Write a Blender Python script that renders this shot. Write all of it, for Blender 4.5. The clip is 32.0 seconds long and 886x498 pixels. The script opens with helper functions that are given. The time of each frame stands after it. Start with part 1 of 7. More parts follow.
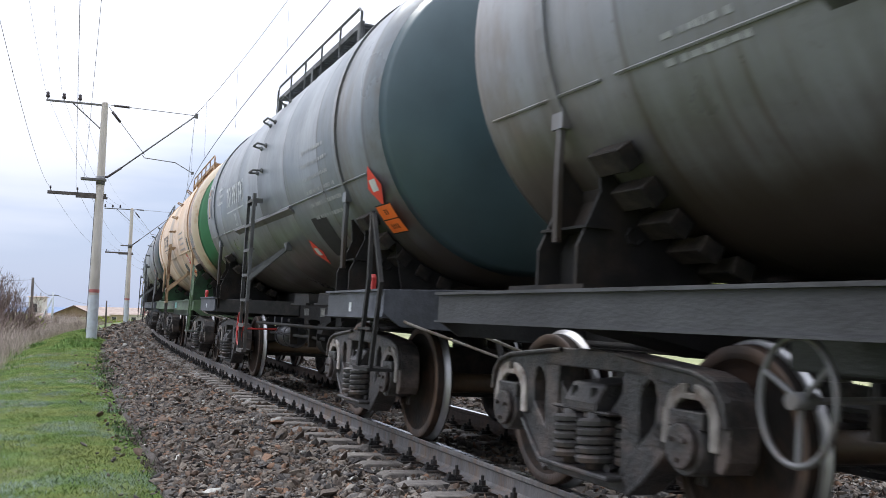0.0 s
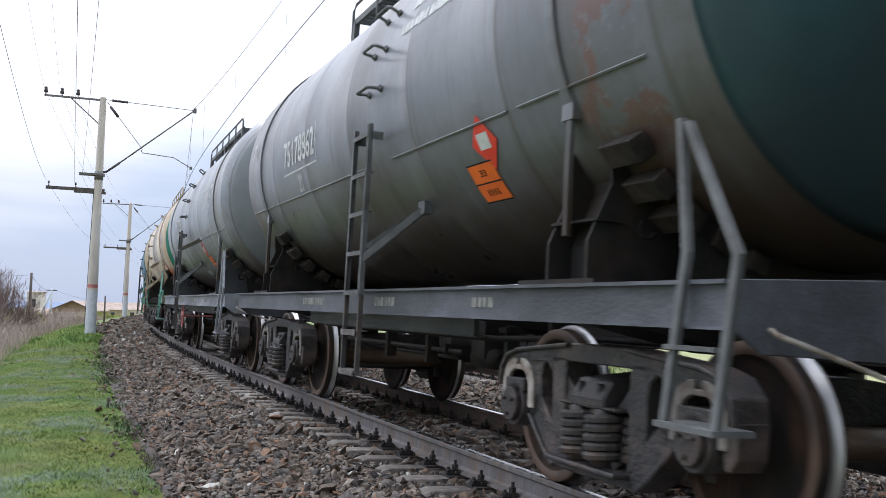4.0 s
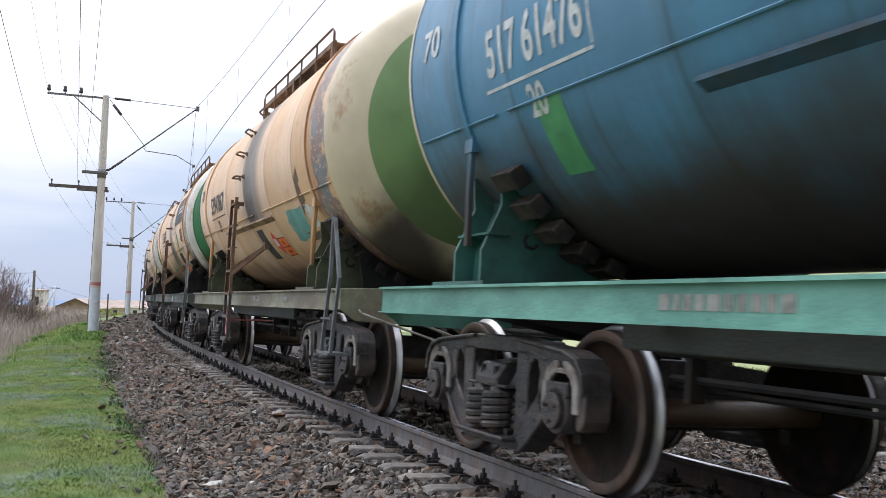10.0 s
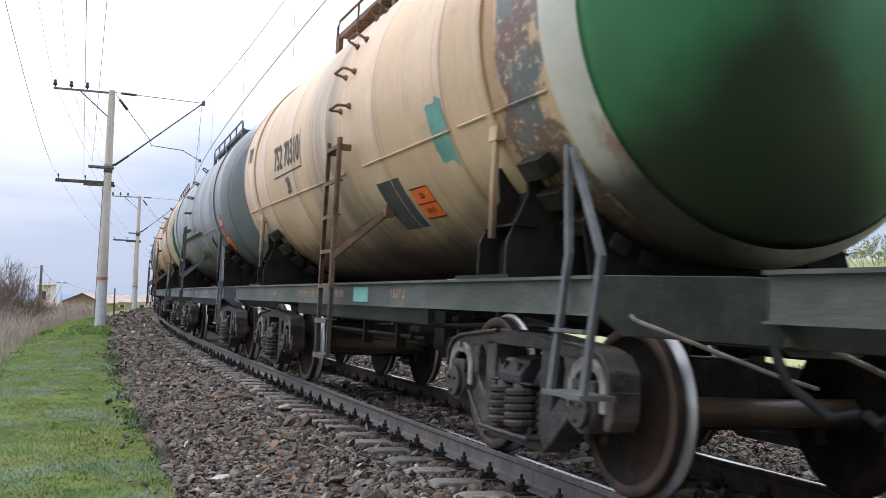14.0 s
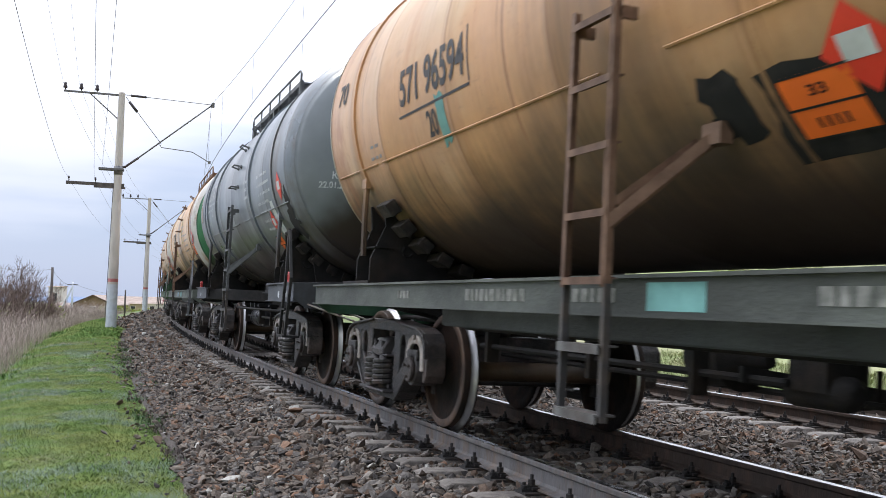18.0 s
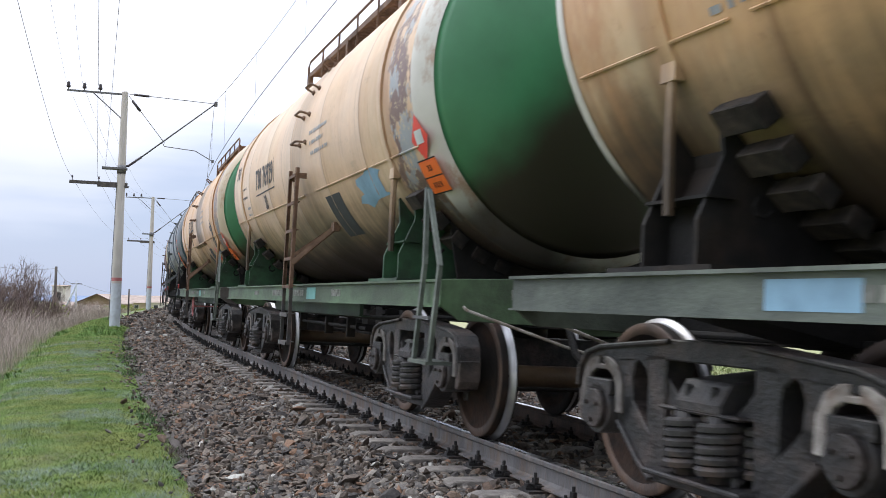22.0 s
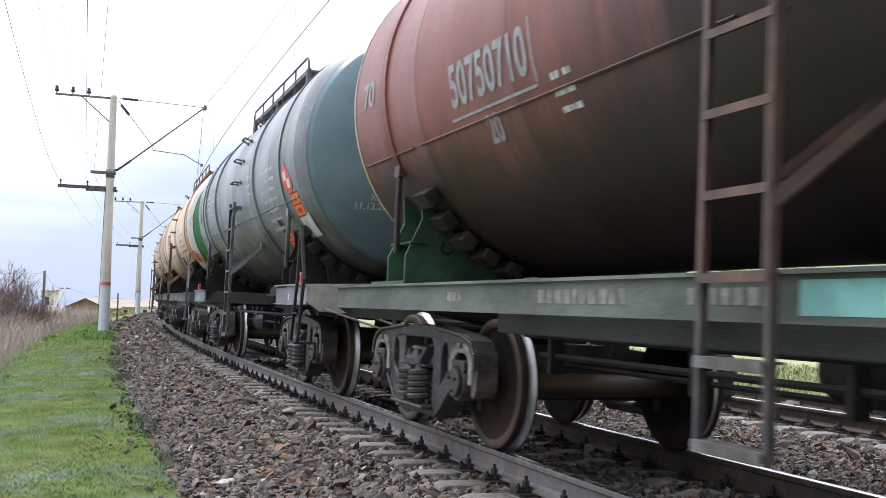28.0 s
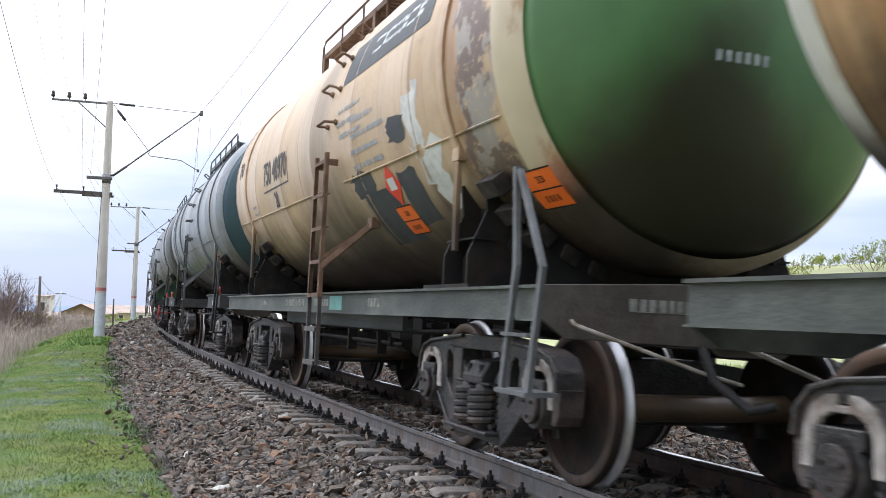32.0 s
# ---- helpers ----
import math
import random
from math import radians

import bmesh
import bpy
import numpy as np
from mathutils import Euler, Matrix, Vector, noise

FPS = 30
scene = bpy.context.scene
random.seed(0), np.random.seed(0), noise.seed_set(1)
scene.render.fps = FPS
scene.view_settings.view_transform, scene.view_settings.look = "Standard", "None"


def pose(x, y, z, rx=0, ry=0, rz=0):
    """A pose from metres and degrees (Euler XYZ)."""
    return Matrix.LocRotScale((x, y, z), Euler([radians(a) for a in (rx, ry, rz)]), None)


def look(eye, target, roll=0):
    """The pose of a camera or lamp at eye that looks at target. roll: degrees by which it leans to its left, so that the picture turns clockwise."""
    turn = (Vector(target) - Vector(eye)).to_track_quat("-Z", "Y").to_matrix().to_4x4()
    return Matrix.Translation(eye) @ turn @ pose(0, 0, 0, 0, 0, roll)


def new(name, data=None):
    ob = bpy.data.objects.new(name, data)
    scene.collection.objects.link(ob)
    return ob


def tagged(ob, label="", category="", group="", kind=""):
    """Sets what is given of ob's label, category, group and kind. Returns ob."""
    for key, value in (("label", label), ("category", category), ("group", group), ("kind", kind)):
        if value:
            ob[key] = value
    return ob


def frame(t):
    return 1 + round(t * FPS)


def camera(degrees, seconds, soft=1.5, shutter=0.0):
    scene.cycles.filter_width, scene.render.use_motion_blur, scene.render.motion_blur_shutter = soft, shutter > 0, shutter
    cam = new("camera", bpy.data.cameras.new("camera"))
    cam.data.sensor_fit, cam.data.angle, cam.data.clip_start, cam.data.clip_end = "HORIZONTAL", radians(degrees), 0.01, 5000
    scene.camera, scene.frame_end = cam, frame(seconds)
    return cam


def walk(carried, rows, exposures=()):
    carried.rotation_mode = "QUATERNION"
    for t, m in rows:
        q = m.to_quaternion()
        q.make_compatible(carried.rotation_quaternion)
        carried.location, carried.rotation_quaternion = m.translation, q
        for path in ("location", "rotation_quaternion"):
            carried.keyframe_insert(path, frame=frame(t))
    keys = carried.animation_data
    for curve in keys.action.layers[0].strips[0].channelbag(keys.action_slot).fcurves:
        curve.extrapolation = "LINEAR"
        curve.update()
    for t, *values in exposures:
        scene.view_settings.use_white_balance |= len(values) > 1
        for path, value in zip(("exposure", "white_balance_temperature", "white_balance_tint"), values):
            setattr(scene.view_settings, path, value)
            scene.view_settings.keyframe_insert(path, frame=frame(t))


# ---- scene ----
H = 1.062
POSES = ((0, 93.73, -1.50, -1.17), (0.5, 93.65, -1.44, -1.17), (1, 93.54, -1.40, -1.16), (1.5, 93.49, -1.41, -1.17), (2, 93.47, -1.44, -1.20),
         (2.5, 93.45, -1.43, -1.22), (3, 93.47, -1.46, -1.24), (3.5, 93.46, -1.46, -1.25), (5.5, 93.34, -1.49, -1.22), (6, 93.31, -1.47, -1.20),
         (6.5, 93.31, -1.46, -1.19), (7, 93.31, -1.46, -1.19), (7.5, 93.31, -1.46, -1.19), (8, 93.33, -1.47, -1.19), (8.5, 93.37, -1.49, -1.17),
         (9, 93.37, -1.50, -1.16), (9.5, 93.35, -1.52, -1.14), (10, 93.33, -1.52, -1.10), (10.5, 93.27, -1.51, -1.06), (11, 93.21, -1.49, -1.00),
         (11.5, 93.15, -1.46, -0.92), (12, 93.10, -1.46, -0.87), (12.5, 93.09, -1.46, -0.86), (13, 93.06, -1.48, -0.86), (13.5, 93.02, -1.48, -0.81),
         (15.5, 92.95, -1.34, -0.54), (16, 92.97, -1.30, -0.43), (16.5, 93.00, -1.29, -0.36), (17, 93.00, -1.29, -0.27), (17.5, 93.01, -1.28, -0.22),
         (18, 93.00, -1.24, -0.20), (18.5, 92.97, -1.19, -0.16), (19, 92.93, -1.15, -0.09), (19.5, 92.91, -1.13, -0.03), (20, 92.90, -1.12, 0.03),
         (20.5, 92.90, -1.12, 0.04), (21, 92.92, -1.12, 0.03), (21.5, 92.92, -1.12, 0.03), (22, 92.90, -1.12, -0.01), (22.5, 92.86, -1.10, -0.04),
         (23, 92.85, -1.09, -0.05), (23.5, 92.86, -1.08, -0.08), (24, 92.89, -1.07, -0.12), (24.5, 92.94, -1.06, -0.19), (25, 92.99, -1.08, -0.27),
         (25.5, 93.02, -1.07, -0.31), (27.5, 93.01, -0.95, -0.51), (28, 93.11, -0.96, -0.58), (28.5, 93.21, -0.98, -0.62), (29, 93.31, -1.00, -0.67),
         (29.5, 93.38, -1.04, -0.71), (30, 93.45, -1.07, -0.76), (30.5, 93.50, -1.11, -0.79), (31, 93.51, -1.10, -0.81), (31.5, 93.49, -1.07, -0.81),
         (32, 93.46, -1.04, -0.80))
cam = camera(47.88, 32.0, soft=0.45, shutter=0.16)
walk(cam, [(t, pose(0, 0, H, a, b, c)) for t, a, b, c in POSES], ((0.0, 0.03), (26.0, 0.03), (28.0, 0.30), (32.0, 0.30)))

# ---- light ----
world = bpy.data.worlds.new("world")
scene.world = world
world.use_nodes = True
ZENITH = 3.1
SUN_EL, SUN_AZ = 52, 325   # degrees; azimuth clockwise from +y


def world_nodes():
    nt = world.node_tree
    nt.nodes.clear()
    N, L = nt.nodes.new, nt.links.new
    out, bg = N("ShaderNodeOutputWorld"), N("ShaderNodeBackground")
    sky = N("ShaderNodeTexSky")
    sky.sky_type, sky.sun_disc = "NISHITA", False
    sky.sun_elevation, sky.sun_rotation = radians(SUN_EL), radians(SUN_AZ)
    sky.dust_density, sky.ozone_density = 1.5, 2.0
    tc, sep = N("ShaderNodeTexCoord"), N("ShaderNodeSeparateXYZ")
    L(tc.outputs["Generated"], sep.inputs[0])
    # clouds: flattened noise over the direction
    mp = N("ShaderNodeMapping")
    mp.inputs["Scale"].default_value = (2.0, 2.0, 11.0)
    mp.inputs["Location"].default_value = (3.1, 0.4, 0.35)
    L(tc.outputs["Generated"], mp.inputs[0])
    no = N("ShaderNodeTexNoise")
    no.inputs["Scale"].default_value, no.inputs["Detail"].default_value, no.inputs["Roughness"].default_value = 1.0, 5.0, 0.45
    L(mp.outputs[0], no.inputs["Vector"])

    def rng_(src, a, b_, c, d, smooth_=True):
        n = N("ShaderNodeMapRange")
        n.interpolation_type = "SMOOTHSTEP" if smooth_ else "LINEAR"
        for i, v in enumerate((a, b_, c, d)):
            n.inputs[i + 1].default_value = v
        L(src, n.inputs[0])
        return n.outputs[0]

    # cover: closed overhead, thinner towards the horizon
    add = N("ShaderNodeMath")
    L(no.outputs[0], add.inputs[0])
    L(rng_(sep.outputs[2], 0.02, 0.26, -0.16, 0.34), add.inputs[1])
    cov = rng_(add.outputs[0], 0.38, 0.66, 0, 1)
    mul = N("ShaderNodeVectorMath")
    mul.operation = "SCALE"
    mul.inputs[3].default_value = 0.10
    L(sky.outputs[0], mul.inputs[0])
    haze = N("ShaderNodeMix")
    haze.data_type = "RGBA"
    haze.inputs[0].default_value = 0.8
    haze.inputs[7].default_value = (0.55, 0.66, 0.93, 1)
    L(mul.outputs[0], haze.inputs[6])
    mix = N("ShaderNodeMix")
    mix.data_type = "RGBA"
    mix.inputs[7].default_value = (0.94, 0.985, 1.125, 1)
    L(cov, mix.inputs[0])
    L(haze.outputs[2], mix.inputs[6])
    # an overcast sky is brightest overhead
    sc = N("ShaderNodeVectorMath")
    sc.operation = "SCALE"
    L(mix.outputs[2], sc.inputs[0])
    # and brighter on the sun's side than behind the camera
    dot = N("ShaderNodeVectorMath")
    dot.operation = "DOT_PRODUCT"
    dot.inputs[1].default_value = (math.sin(radians(SUN_AZ)), math.cos(radians(SUN_AZ)), 0)
    L(tc.outputs["Generated"], dot.inputs[0])
    tone = N("ShaderNodeMath")
    tone.operation = "MULTIPLY"
    L(rng_(sep.outputs[2], 0.12, 0.9, 1.0, ZENITH, False), tone.inputs[0])
    L(rng_(dot.outputs["Value"], -0.9, 0.25, 0.42, 1.0), tone.inputs[1])
    L(tone.outputs[0], sc.inputs[3])
    L(sc.outputs[0], bg.inputs[0])
    bg.inputs[1].default_value = 1.0
    L(bg.outputs[0], out.inputs[0])


world_nodes()
sun = new("sun", bpy.data.lights.new("sun", "SUN"))
sun.data.energy, sun.data.angle, sun.data.color = 1.5, radians(12), (1.0, 0.98, 0.96)
sun.matrix_world = look((0, 0, 60), (60 * math.sin(radians(SUN_AZ)) * -0.9, 60 * math.cos(radians(SUN_AZ)) * -0.9, 0))
sun.rotation_euler = Euler((radians(90 - SUN_EL), 0, radians(-SUN_AZ + 180)))
scene.view_settings.exposure = 0.0

# ---- track line ----
D0, TH, RAD, CANT = 3.889, 0.37096, 510.2, 0.05
BANK = math.asin(CANT / 1.59)
CX, CY = math.cos(TH) * (D0 + RAD), math.sin(TH) * (D0 + RAD)


def track(s, o=0.0, z=0.0, banked=True):
    """The place s metres along the line, o metres to its far side, z above the rails."""
    phi = TH - s / RAD
    if banked:
        o, z = o * math.cos(BANK) + z * math.sin(BANK), z * math.cos(BANK) - o * math.sin(BANK) - CANT / 2
    return Vector((CX - math.cos(phi) * (RAD - o), CY - math.sin(phi) * (RAD - o), z))


def track_np(s, o, z):
    phi = TH - s / RAD
    return np.stack(np.broadcast_arrays(CX - np.cos(phi) * (RAD - o), CY - np.sin(phi) * (RAD - o), z), -1)


def line_coords(x, y):
    """s and o of a place on the ground."""
    dx, dy = CX - x, CY - y
    return (TH - np.arctan2(dy, dx)) * RAD, RAD - np.hypot(dx, dy)


# ---- materials ----
def mat(name, base, rough=0.6, metal=0.0, var=0.25, scale=6.0, second=None, amount=0.4, second_scale=1.5, bump=0.15, bump_scale=60.0,
        stretch=(1, 1, 1), island=0.0, obj=0.0, sharp=0.12, spec=0.4):
    """A worn surface: base with fine variation, blotches of a second colour, relief, and variation by island or by object."""
    m = bpy.data.materials.new(name)
    m.use_nodes = True
    nt = m.node_tree
    N, L = nt.nodes.new, nt.links.new
    b = nt.nodes["Principled BSDF"]
    b.inputs["Metallic"].default_value = metal
    b.inputs["Specular IOR Level"].default_value = spec
    tc, mp = N("ShaderNodeTexCoord"), N("ShaderNodeMapping")
    mp.inputs["Scale"].default_value = stretch
    L(tc.outputs["Object"], mp.inputs[0])
    n1 = N("ShaderNodeTexNoise")
    n1.inputs["Scale"].default_value, n1.inputs["Detail"].default_value = scale, 7
    L(mp.outputs[0], n1.inputs["Vector"])
    n2 = N("ShaderNodeTexNoise")
    n2.inputs["Scale"].default_value, n2.inputs["Detail"].default_value, n2.inputs["Roughness"].default_value = second_scale, 8, 0.65
    L(mp.outputs[0], n2.inputs["Vector"])
    r1 = N("ShaderNodeMapRange")
    r1.inputs[1].default_value, r1.inputs[2].default_value = 0.25, 0.75
    r1.inputs[3].default_value, r1.inputs[4].default_value = 1 - var, 1 + var
    L(n1.outputs[0], r1.inputs[0])
    r2 = N("ShaderNodeMapRange")
    r2.interpolation_type = "SMOOTHSTEP"
    cut = 0.5 + (0.5 - amount) * 0.5
    r2.inputs[1].default_value, r2.inputs[2].default_value = cut - sharp, cut + sharp
    L(n2.outputs[0], r2.inputs[0])
    mx = N("ShaderNodeMix")
    mx.data_type = "RGBA"
    mx.inputs[6].default_value = (*base, 1)
    mx.inputs[7].default_value = (*(second or [c * 0.6 for c in base]), 1)
    L(r2.outputs[0], mx.inputs[0])
    sc = N("ShaderNodeVectorMath")
    sc.operation = "SCALE"
    L(mx.outputs[2], sc.inputs[0])
    last = r1.outputs[0]
    for amount_, node, socket in ((island, "ShaderNodeNewGeometry", "Random Per Island"), (obj, "ShaderNodeObjectInfo", "Random")):
        if amount_:
            g, r, mu = N(node), N("ShaderNodeMapRange"), N("ShaderNodeMath")
            r.inputs[3].default_value, r.inputs[4].default_value = 1 - amount_, 1 + amount_
            mu.operation = "MULTIPLY"
            L(g.outputs[socket], r.inputs[0])
            L(r.outputs[0], mu.inputs[0])
            L(last, mu.inputs[1])
            last = mu.outputs[0]
    L(last, sc.inputs[3])
    L(sc.outputs[0], b.inputs["Base Color"])
    rr = N("ShaderNodeMapRange")
    rr.inputs[3].default_value, rr.inputs[4].default_value = max(rough - 0.12, 0.03), min(rough + 0.14, 1)
    L(n2.outputs[0], rr.inputs[0])
    L(rr.outputs[0], b.inputs["Roughness"])
    if bump:
        n3, bp = N("ShaderNodeTexNoise"), N("ShaderNodeBump")
        n3.inputs["Scale"].default_value, n3.inputs["Detail"].default_value = bump_scale, 4
        L(mp.outputs[0], n3.inputs["Vector"])
        bp.inputs["Strength"].default_value, bp.inputs["Distance"].default_value = bump, 0.02
        L(n3.outputs[0], bp.inputs["Height"])
        L(bp.outputs[0], b.inputs["Normal"])
    return m


def tank_paint(name, base, grime=(0.040, 0.029, 0.021), streak=0.5, streak_at=0.1, streak_width=0.5, peel=0.0, peel_col=(0.15, 0.085, 0.075), peel_col2=(0.12, 0.135, 0.15),
               rust=0.3, rough=0.5, spill=0.25, drip=None, warm=None, belly=2.3):
    """Tank paint: spill streaks running down from the filler, peeled paint by the front strap, oily film and rust."""
    m = bpy.data.materials.new(name)
    m.use_nodes = True
    nt = m.node_tree
    N, L = nt.nodes.new, nt.links.new
    b = nt.nodes["Principled BSDF"]
    b.inputs["Specular IOR Level"].default_value = 0.5
    b.inputs["Sheen Roughness"].default_value = 0.35
    tc, sep = N("ShaderNodeTexCoord"), N("ShaderNodeSeparateXYZ")
    L(tc.outputs["Object"], sep.inputs[0])

    def math_(op, a, c=None):
        n = N("ShaderNodeMath")
        n.operation = op
        for i, v in enumerate((a, c)):
            if v is not None:
                if isinstance(v, (int, float)):
                    n.inputs[i].default_value = v
                else:
                    L(v, n.inputs[i])
        return n.outputs[0]

    def ramp(v, a, c, lo=0.0, hi=1.0):
        n = N("ShaderNodeMapRange")
        n.interpolation_type = "SMOOTHSTEP"
        for i, k in enumerate((a, c, lo, hi)):
            n.inputs[i + 1].default_value = k
        L(v, n.inputs[0])
        return n.outputs[0]

    def noise_(scale, stretch=(1, 1, 1), detail=6, rough_=0.6):
        mp, n = N("ShaderNodeMapping"), N("ShaderNodeTexNoise")
        mp.inputs["Scale"].default_value = stretch
        L(tc.outputs["Object"], mp.inputs[0])
        n.inputs["Scale"].default_value, n.inputs["Detail"].default_value, n.inputs["Roughness"].default_value = scale, detail, rough_
        L(mp.outputs[0], n.inputs["Vector"])
        return n.outputs[0]

    def mixc(fac, a, c):
        n = N("ShaderNodeMix")
        n.data_type = "RGBA"
        for i, v in ((6, a), (7, c)):
            if isinstance(v, tuple):
                n.inputs[i].default_value = (*v, 1)
            else:
                L(v, n.inputs[i])
        if isinstance(fac, (int, float)):
            n.inputs[0].default_value = fac
        else:
            L(fac, n.inputs[0])
        return n.outputs[2]

    x = sep.outputs[0]
    fine, broad = noise_(9, (1, 1, 1)), noise_(0.9)
    col = mixc(ramp(broad, 0.3, 0.7, 0, 0.35), base, tuple(c * 0.72 for c in base))
    col = mixc(ramp(fine, 0.35, 0.75, 0, 0.16), col, tuple(min(c * 1.35, 0.9) for c in base))
    # warmer and paler areas of old paint
    if warm:
        col = mixc(ramp(noise_(0.55, (0.8, 1, 1), 5, 0.55), 0.42, 0.62, 0, 0.75), col, warm)
    # runs that hang down the flank, dark and pale
    runs = noise_(7, (1, 0.06, 0.06), 5, 0.7)
    col = mixc(ramp(runs, 0.45, 0.75, 0, rust), col, tuple(a * b_ for a, b_ in zip(base, (0.75, 0.55, 0.40))))
    col = mixc(ramp(noise_(11, (1, 0.04, 0.04), 5, 0.7), 0.58, 0.8, 0, 0.3), col, tuple(min(c * 1.25 + 0.05, 0.8) for c in base))
    # dirt along the weld seams
    wrap = N("ShaderNodeMath")
    wrap.operation = "PINGPONG"
    wrap.inputs[1].default_value = 0.8
    L(math_("ADD", x, 16.0), wrap.inputs[0])
    seam = math_("SUBTRACT", 1.0, ramp(wrap.outputs[0], 0.012, 0.03))
    haze = math_("MULTIPLY", ramp(wrap.outputs[0], 0.02, 0.16, 1, 0), ramp(runs, 0.4, 0.65))
    dirt_shade = tuple(a * b_ for a, b_ in zip(base, (0.45, 0.36, 0.30)))
    col = mixc(math_("MULTIPLY", seam, 0.55), col, dirt_shade)
    col = mixc(math_("MULTIPLY", haze, 0.4), col, dirt_shade)
    # brown band beside the straps: dirt and the strap's shadow line painted together
    dxs = math_("ABSOLUTE", math_("SUBTRACT", math_("ABSOLUTE", x), 4.03))
    col = mixc(math_("MULTIPLY", ramp(dxs, 0.05, 0.16, 1, 0), 0.45), col, dirt_shade)
    # spill round the filler hatch
    dx = math_("ABSOLUTE", math_("SUBTRACT", x, streak_at))
    near = ramp(dx, streak_width * 0.5, streak_width * 1.7, 1, 0)
    run2 = math_("MAXIMUM", ramp(noise_(3.2, (1, 0.05, 0.04), 6, 0.6), 0.34, 0.54), ramp(noise_(13, (1, 0.035, 0.03), 4, 0.7), 0.45, 0.62, 0, 0.85))
    spill_f = math_("MULTIPLY", math_("MULTIPLY", near, run2), streak)
    wide = math_("MULTIPLY", ramp(dx, streak_width, streak_width * 3.0, 0.75, 0), ramp(noise_(6, (1, 0.05, 0.04), 6, 0.65), 0.45, 0.66))
    soft_f = math_("MULTIPLY", wide, streak)
    if drip is not None:
        above = ramp(sep.outputs[2], drip - 0.01, drip + 0.03)
        spill_f, soft_f = math_("MULTIPLY", spill_f, above), math_("MULTIPLY", soft_f, above)
    else:
        # without a drip rail the spill spreads out over the belly
        fan = math_("SUBTRACT", dx, math_("MULTIPLY", math_("SUBTRACT", 2.9, sep.outputs[2]), 0.45))
        low = math_("MULTIPLY", ramp(fan, streak_width * 0.3, streak_width * 1.3, 1, 0), ramp(noise_(1.7, (1, 0.35, 0.3), 7, 0.6), 0.3, 0.52))
        spill_f = math_("MAXIMUM", spill_f, math_("MULTIPLY", low, streak * 0.85))
    col = mixc(soft_f, col, tuple(a * 0.3 + g * 0.7 + 0.02 for a, g in zip(base, grime)))
    col = mixc(spill_f, col, grime)
    # rust bleeding from the front strap and rim
    bleed = math_("MULTIPLY", ramp(math_("ABSOLUTE", x), 3.1, 4.5), ramp(noise_(1.6, (1, 0.5, 0.5), 7, 0.65), 0.42, 0.60))
    col = mixc(math_("MULTIPLY", bleed, min(1.0, rust * 2.2)), col, tuple(a * b_ for a, b_ in zip(base, (0.62, 0.42, 0.26))))
    if peel:
        xw = math_("ADD", x, math_("MULTIPLY", math_("SUBTRACT", noise_(2.1, (1, 1, 1), 8, 0.7), 0.5), 0.9))
        zone = math_("MULTIPLY", ramp(xw, 4.1, 4.16), ramp(xw, 4.66, 4.72, 1, 0))
        chips = ramp(noise_(2.6, (1.6, 1, 1), 10, 0.78), 0.5 - peel * 0.17, 0.515 - peel * 0.17)
        col2 = mixc(ramp(noise_(1.9, (1, 1, 1), 4), 0.49, 0.52), peel_col, peel_col2)
        col2 = mixc(ramp(noise_(14, (1, 1, 1), 8, 0.8), 0.56, 0.6), col2, tuple(min(0.6, a * 1.1) for a in base))
        col = mixc(math_("MULTIPLY", zone, chips), col, col2)
    # scuffs and specks of rust
    speck = math_("MULTIPLY", ramp(noise_(26, (1, 0.6, 0.6), 6, 0.75), 0.6, 0.66), ramp(noise_(2.3), 0.42, 0.6))
    col = mixc(math_("MULTIPLY", speck, 0.6), col, tuple(a * b_ for a, b_ in zip(base, (0.42, 0.28, 0.2))))
    scuff = math_("MULTIPLY", ramp(noise_(9, (0.25, 1, 1), 7, 0.7), 0.58, 0.66), ramp(noise_(1.4), 0.45, 0.6))
    col = mixc(math_("MULTIPLY", scuff, 0.35), col, tuple(a * 0.5 for a in base))
    # oily film left by loading, patchy, on the belly
    film = math_("MULTIPLY", ramp(noise_(1.1, (0.6, 1, 1), 7, 0.65), 0.38, 0.62), spill)
    col = mixc(film, col, tuple((a * 0.35 + g * 0.65) for a, g in zip(base, grime)))
    # thin rusty drips, in groups
    drips = math_("MULTIPLY", ramp(noise_(17, (1, 0.025, 0.02), 3, 0.6), 0.57, 0.68), ramp(noise_(1.2, (1, 0.6, 0.6), 3), 0.45, 0.6))
    col = mixc(math_("MULTIPLY", drips, min(0.75, 0.3 + rust)), col, tuple(a * b_ for a, b_ in zip(base, (0.40, 0.27, 0.19))))
    # soot and underside shade painted in together below a ragged, streaky edge
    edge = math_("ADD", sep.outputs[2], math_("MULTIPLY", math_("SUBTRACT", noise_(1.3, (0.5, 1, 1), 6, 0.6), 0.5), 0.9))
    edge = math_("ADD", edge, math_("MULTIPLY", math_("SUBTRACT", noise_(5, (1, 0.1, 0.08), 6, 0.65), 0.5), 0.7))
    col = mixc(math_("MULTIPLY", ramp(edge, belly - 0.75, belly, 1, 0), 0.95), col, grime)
    # sheen on the clean paint, standing in for sky gloss at grazing angles
    L(ramp(edge, belly - 0.5, belly + 0.2, 0, 0.22 if warm else 0.03), b.inputs["Sheen Weight"])
    L(col, b.inputs["Base Color"])
    L(ramp(broad, 0.2, 0.8, rough - 0.1, rough + 0.15), b.inputs["Roughness"])
    bp = N("ShaderNodeBump")
    bp.inputs["Strength"].default_value, bp.inputs["Distance"].default_value = 0.35, 0.02
    L(noise_(2.4, (1, 0.5, 0.5), 3), bp.inputs["Height"])
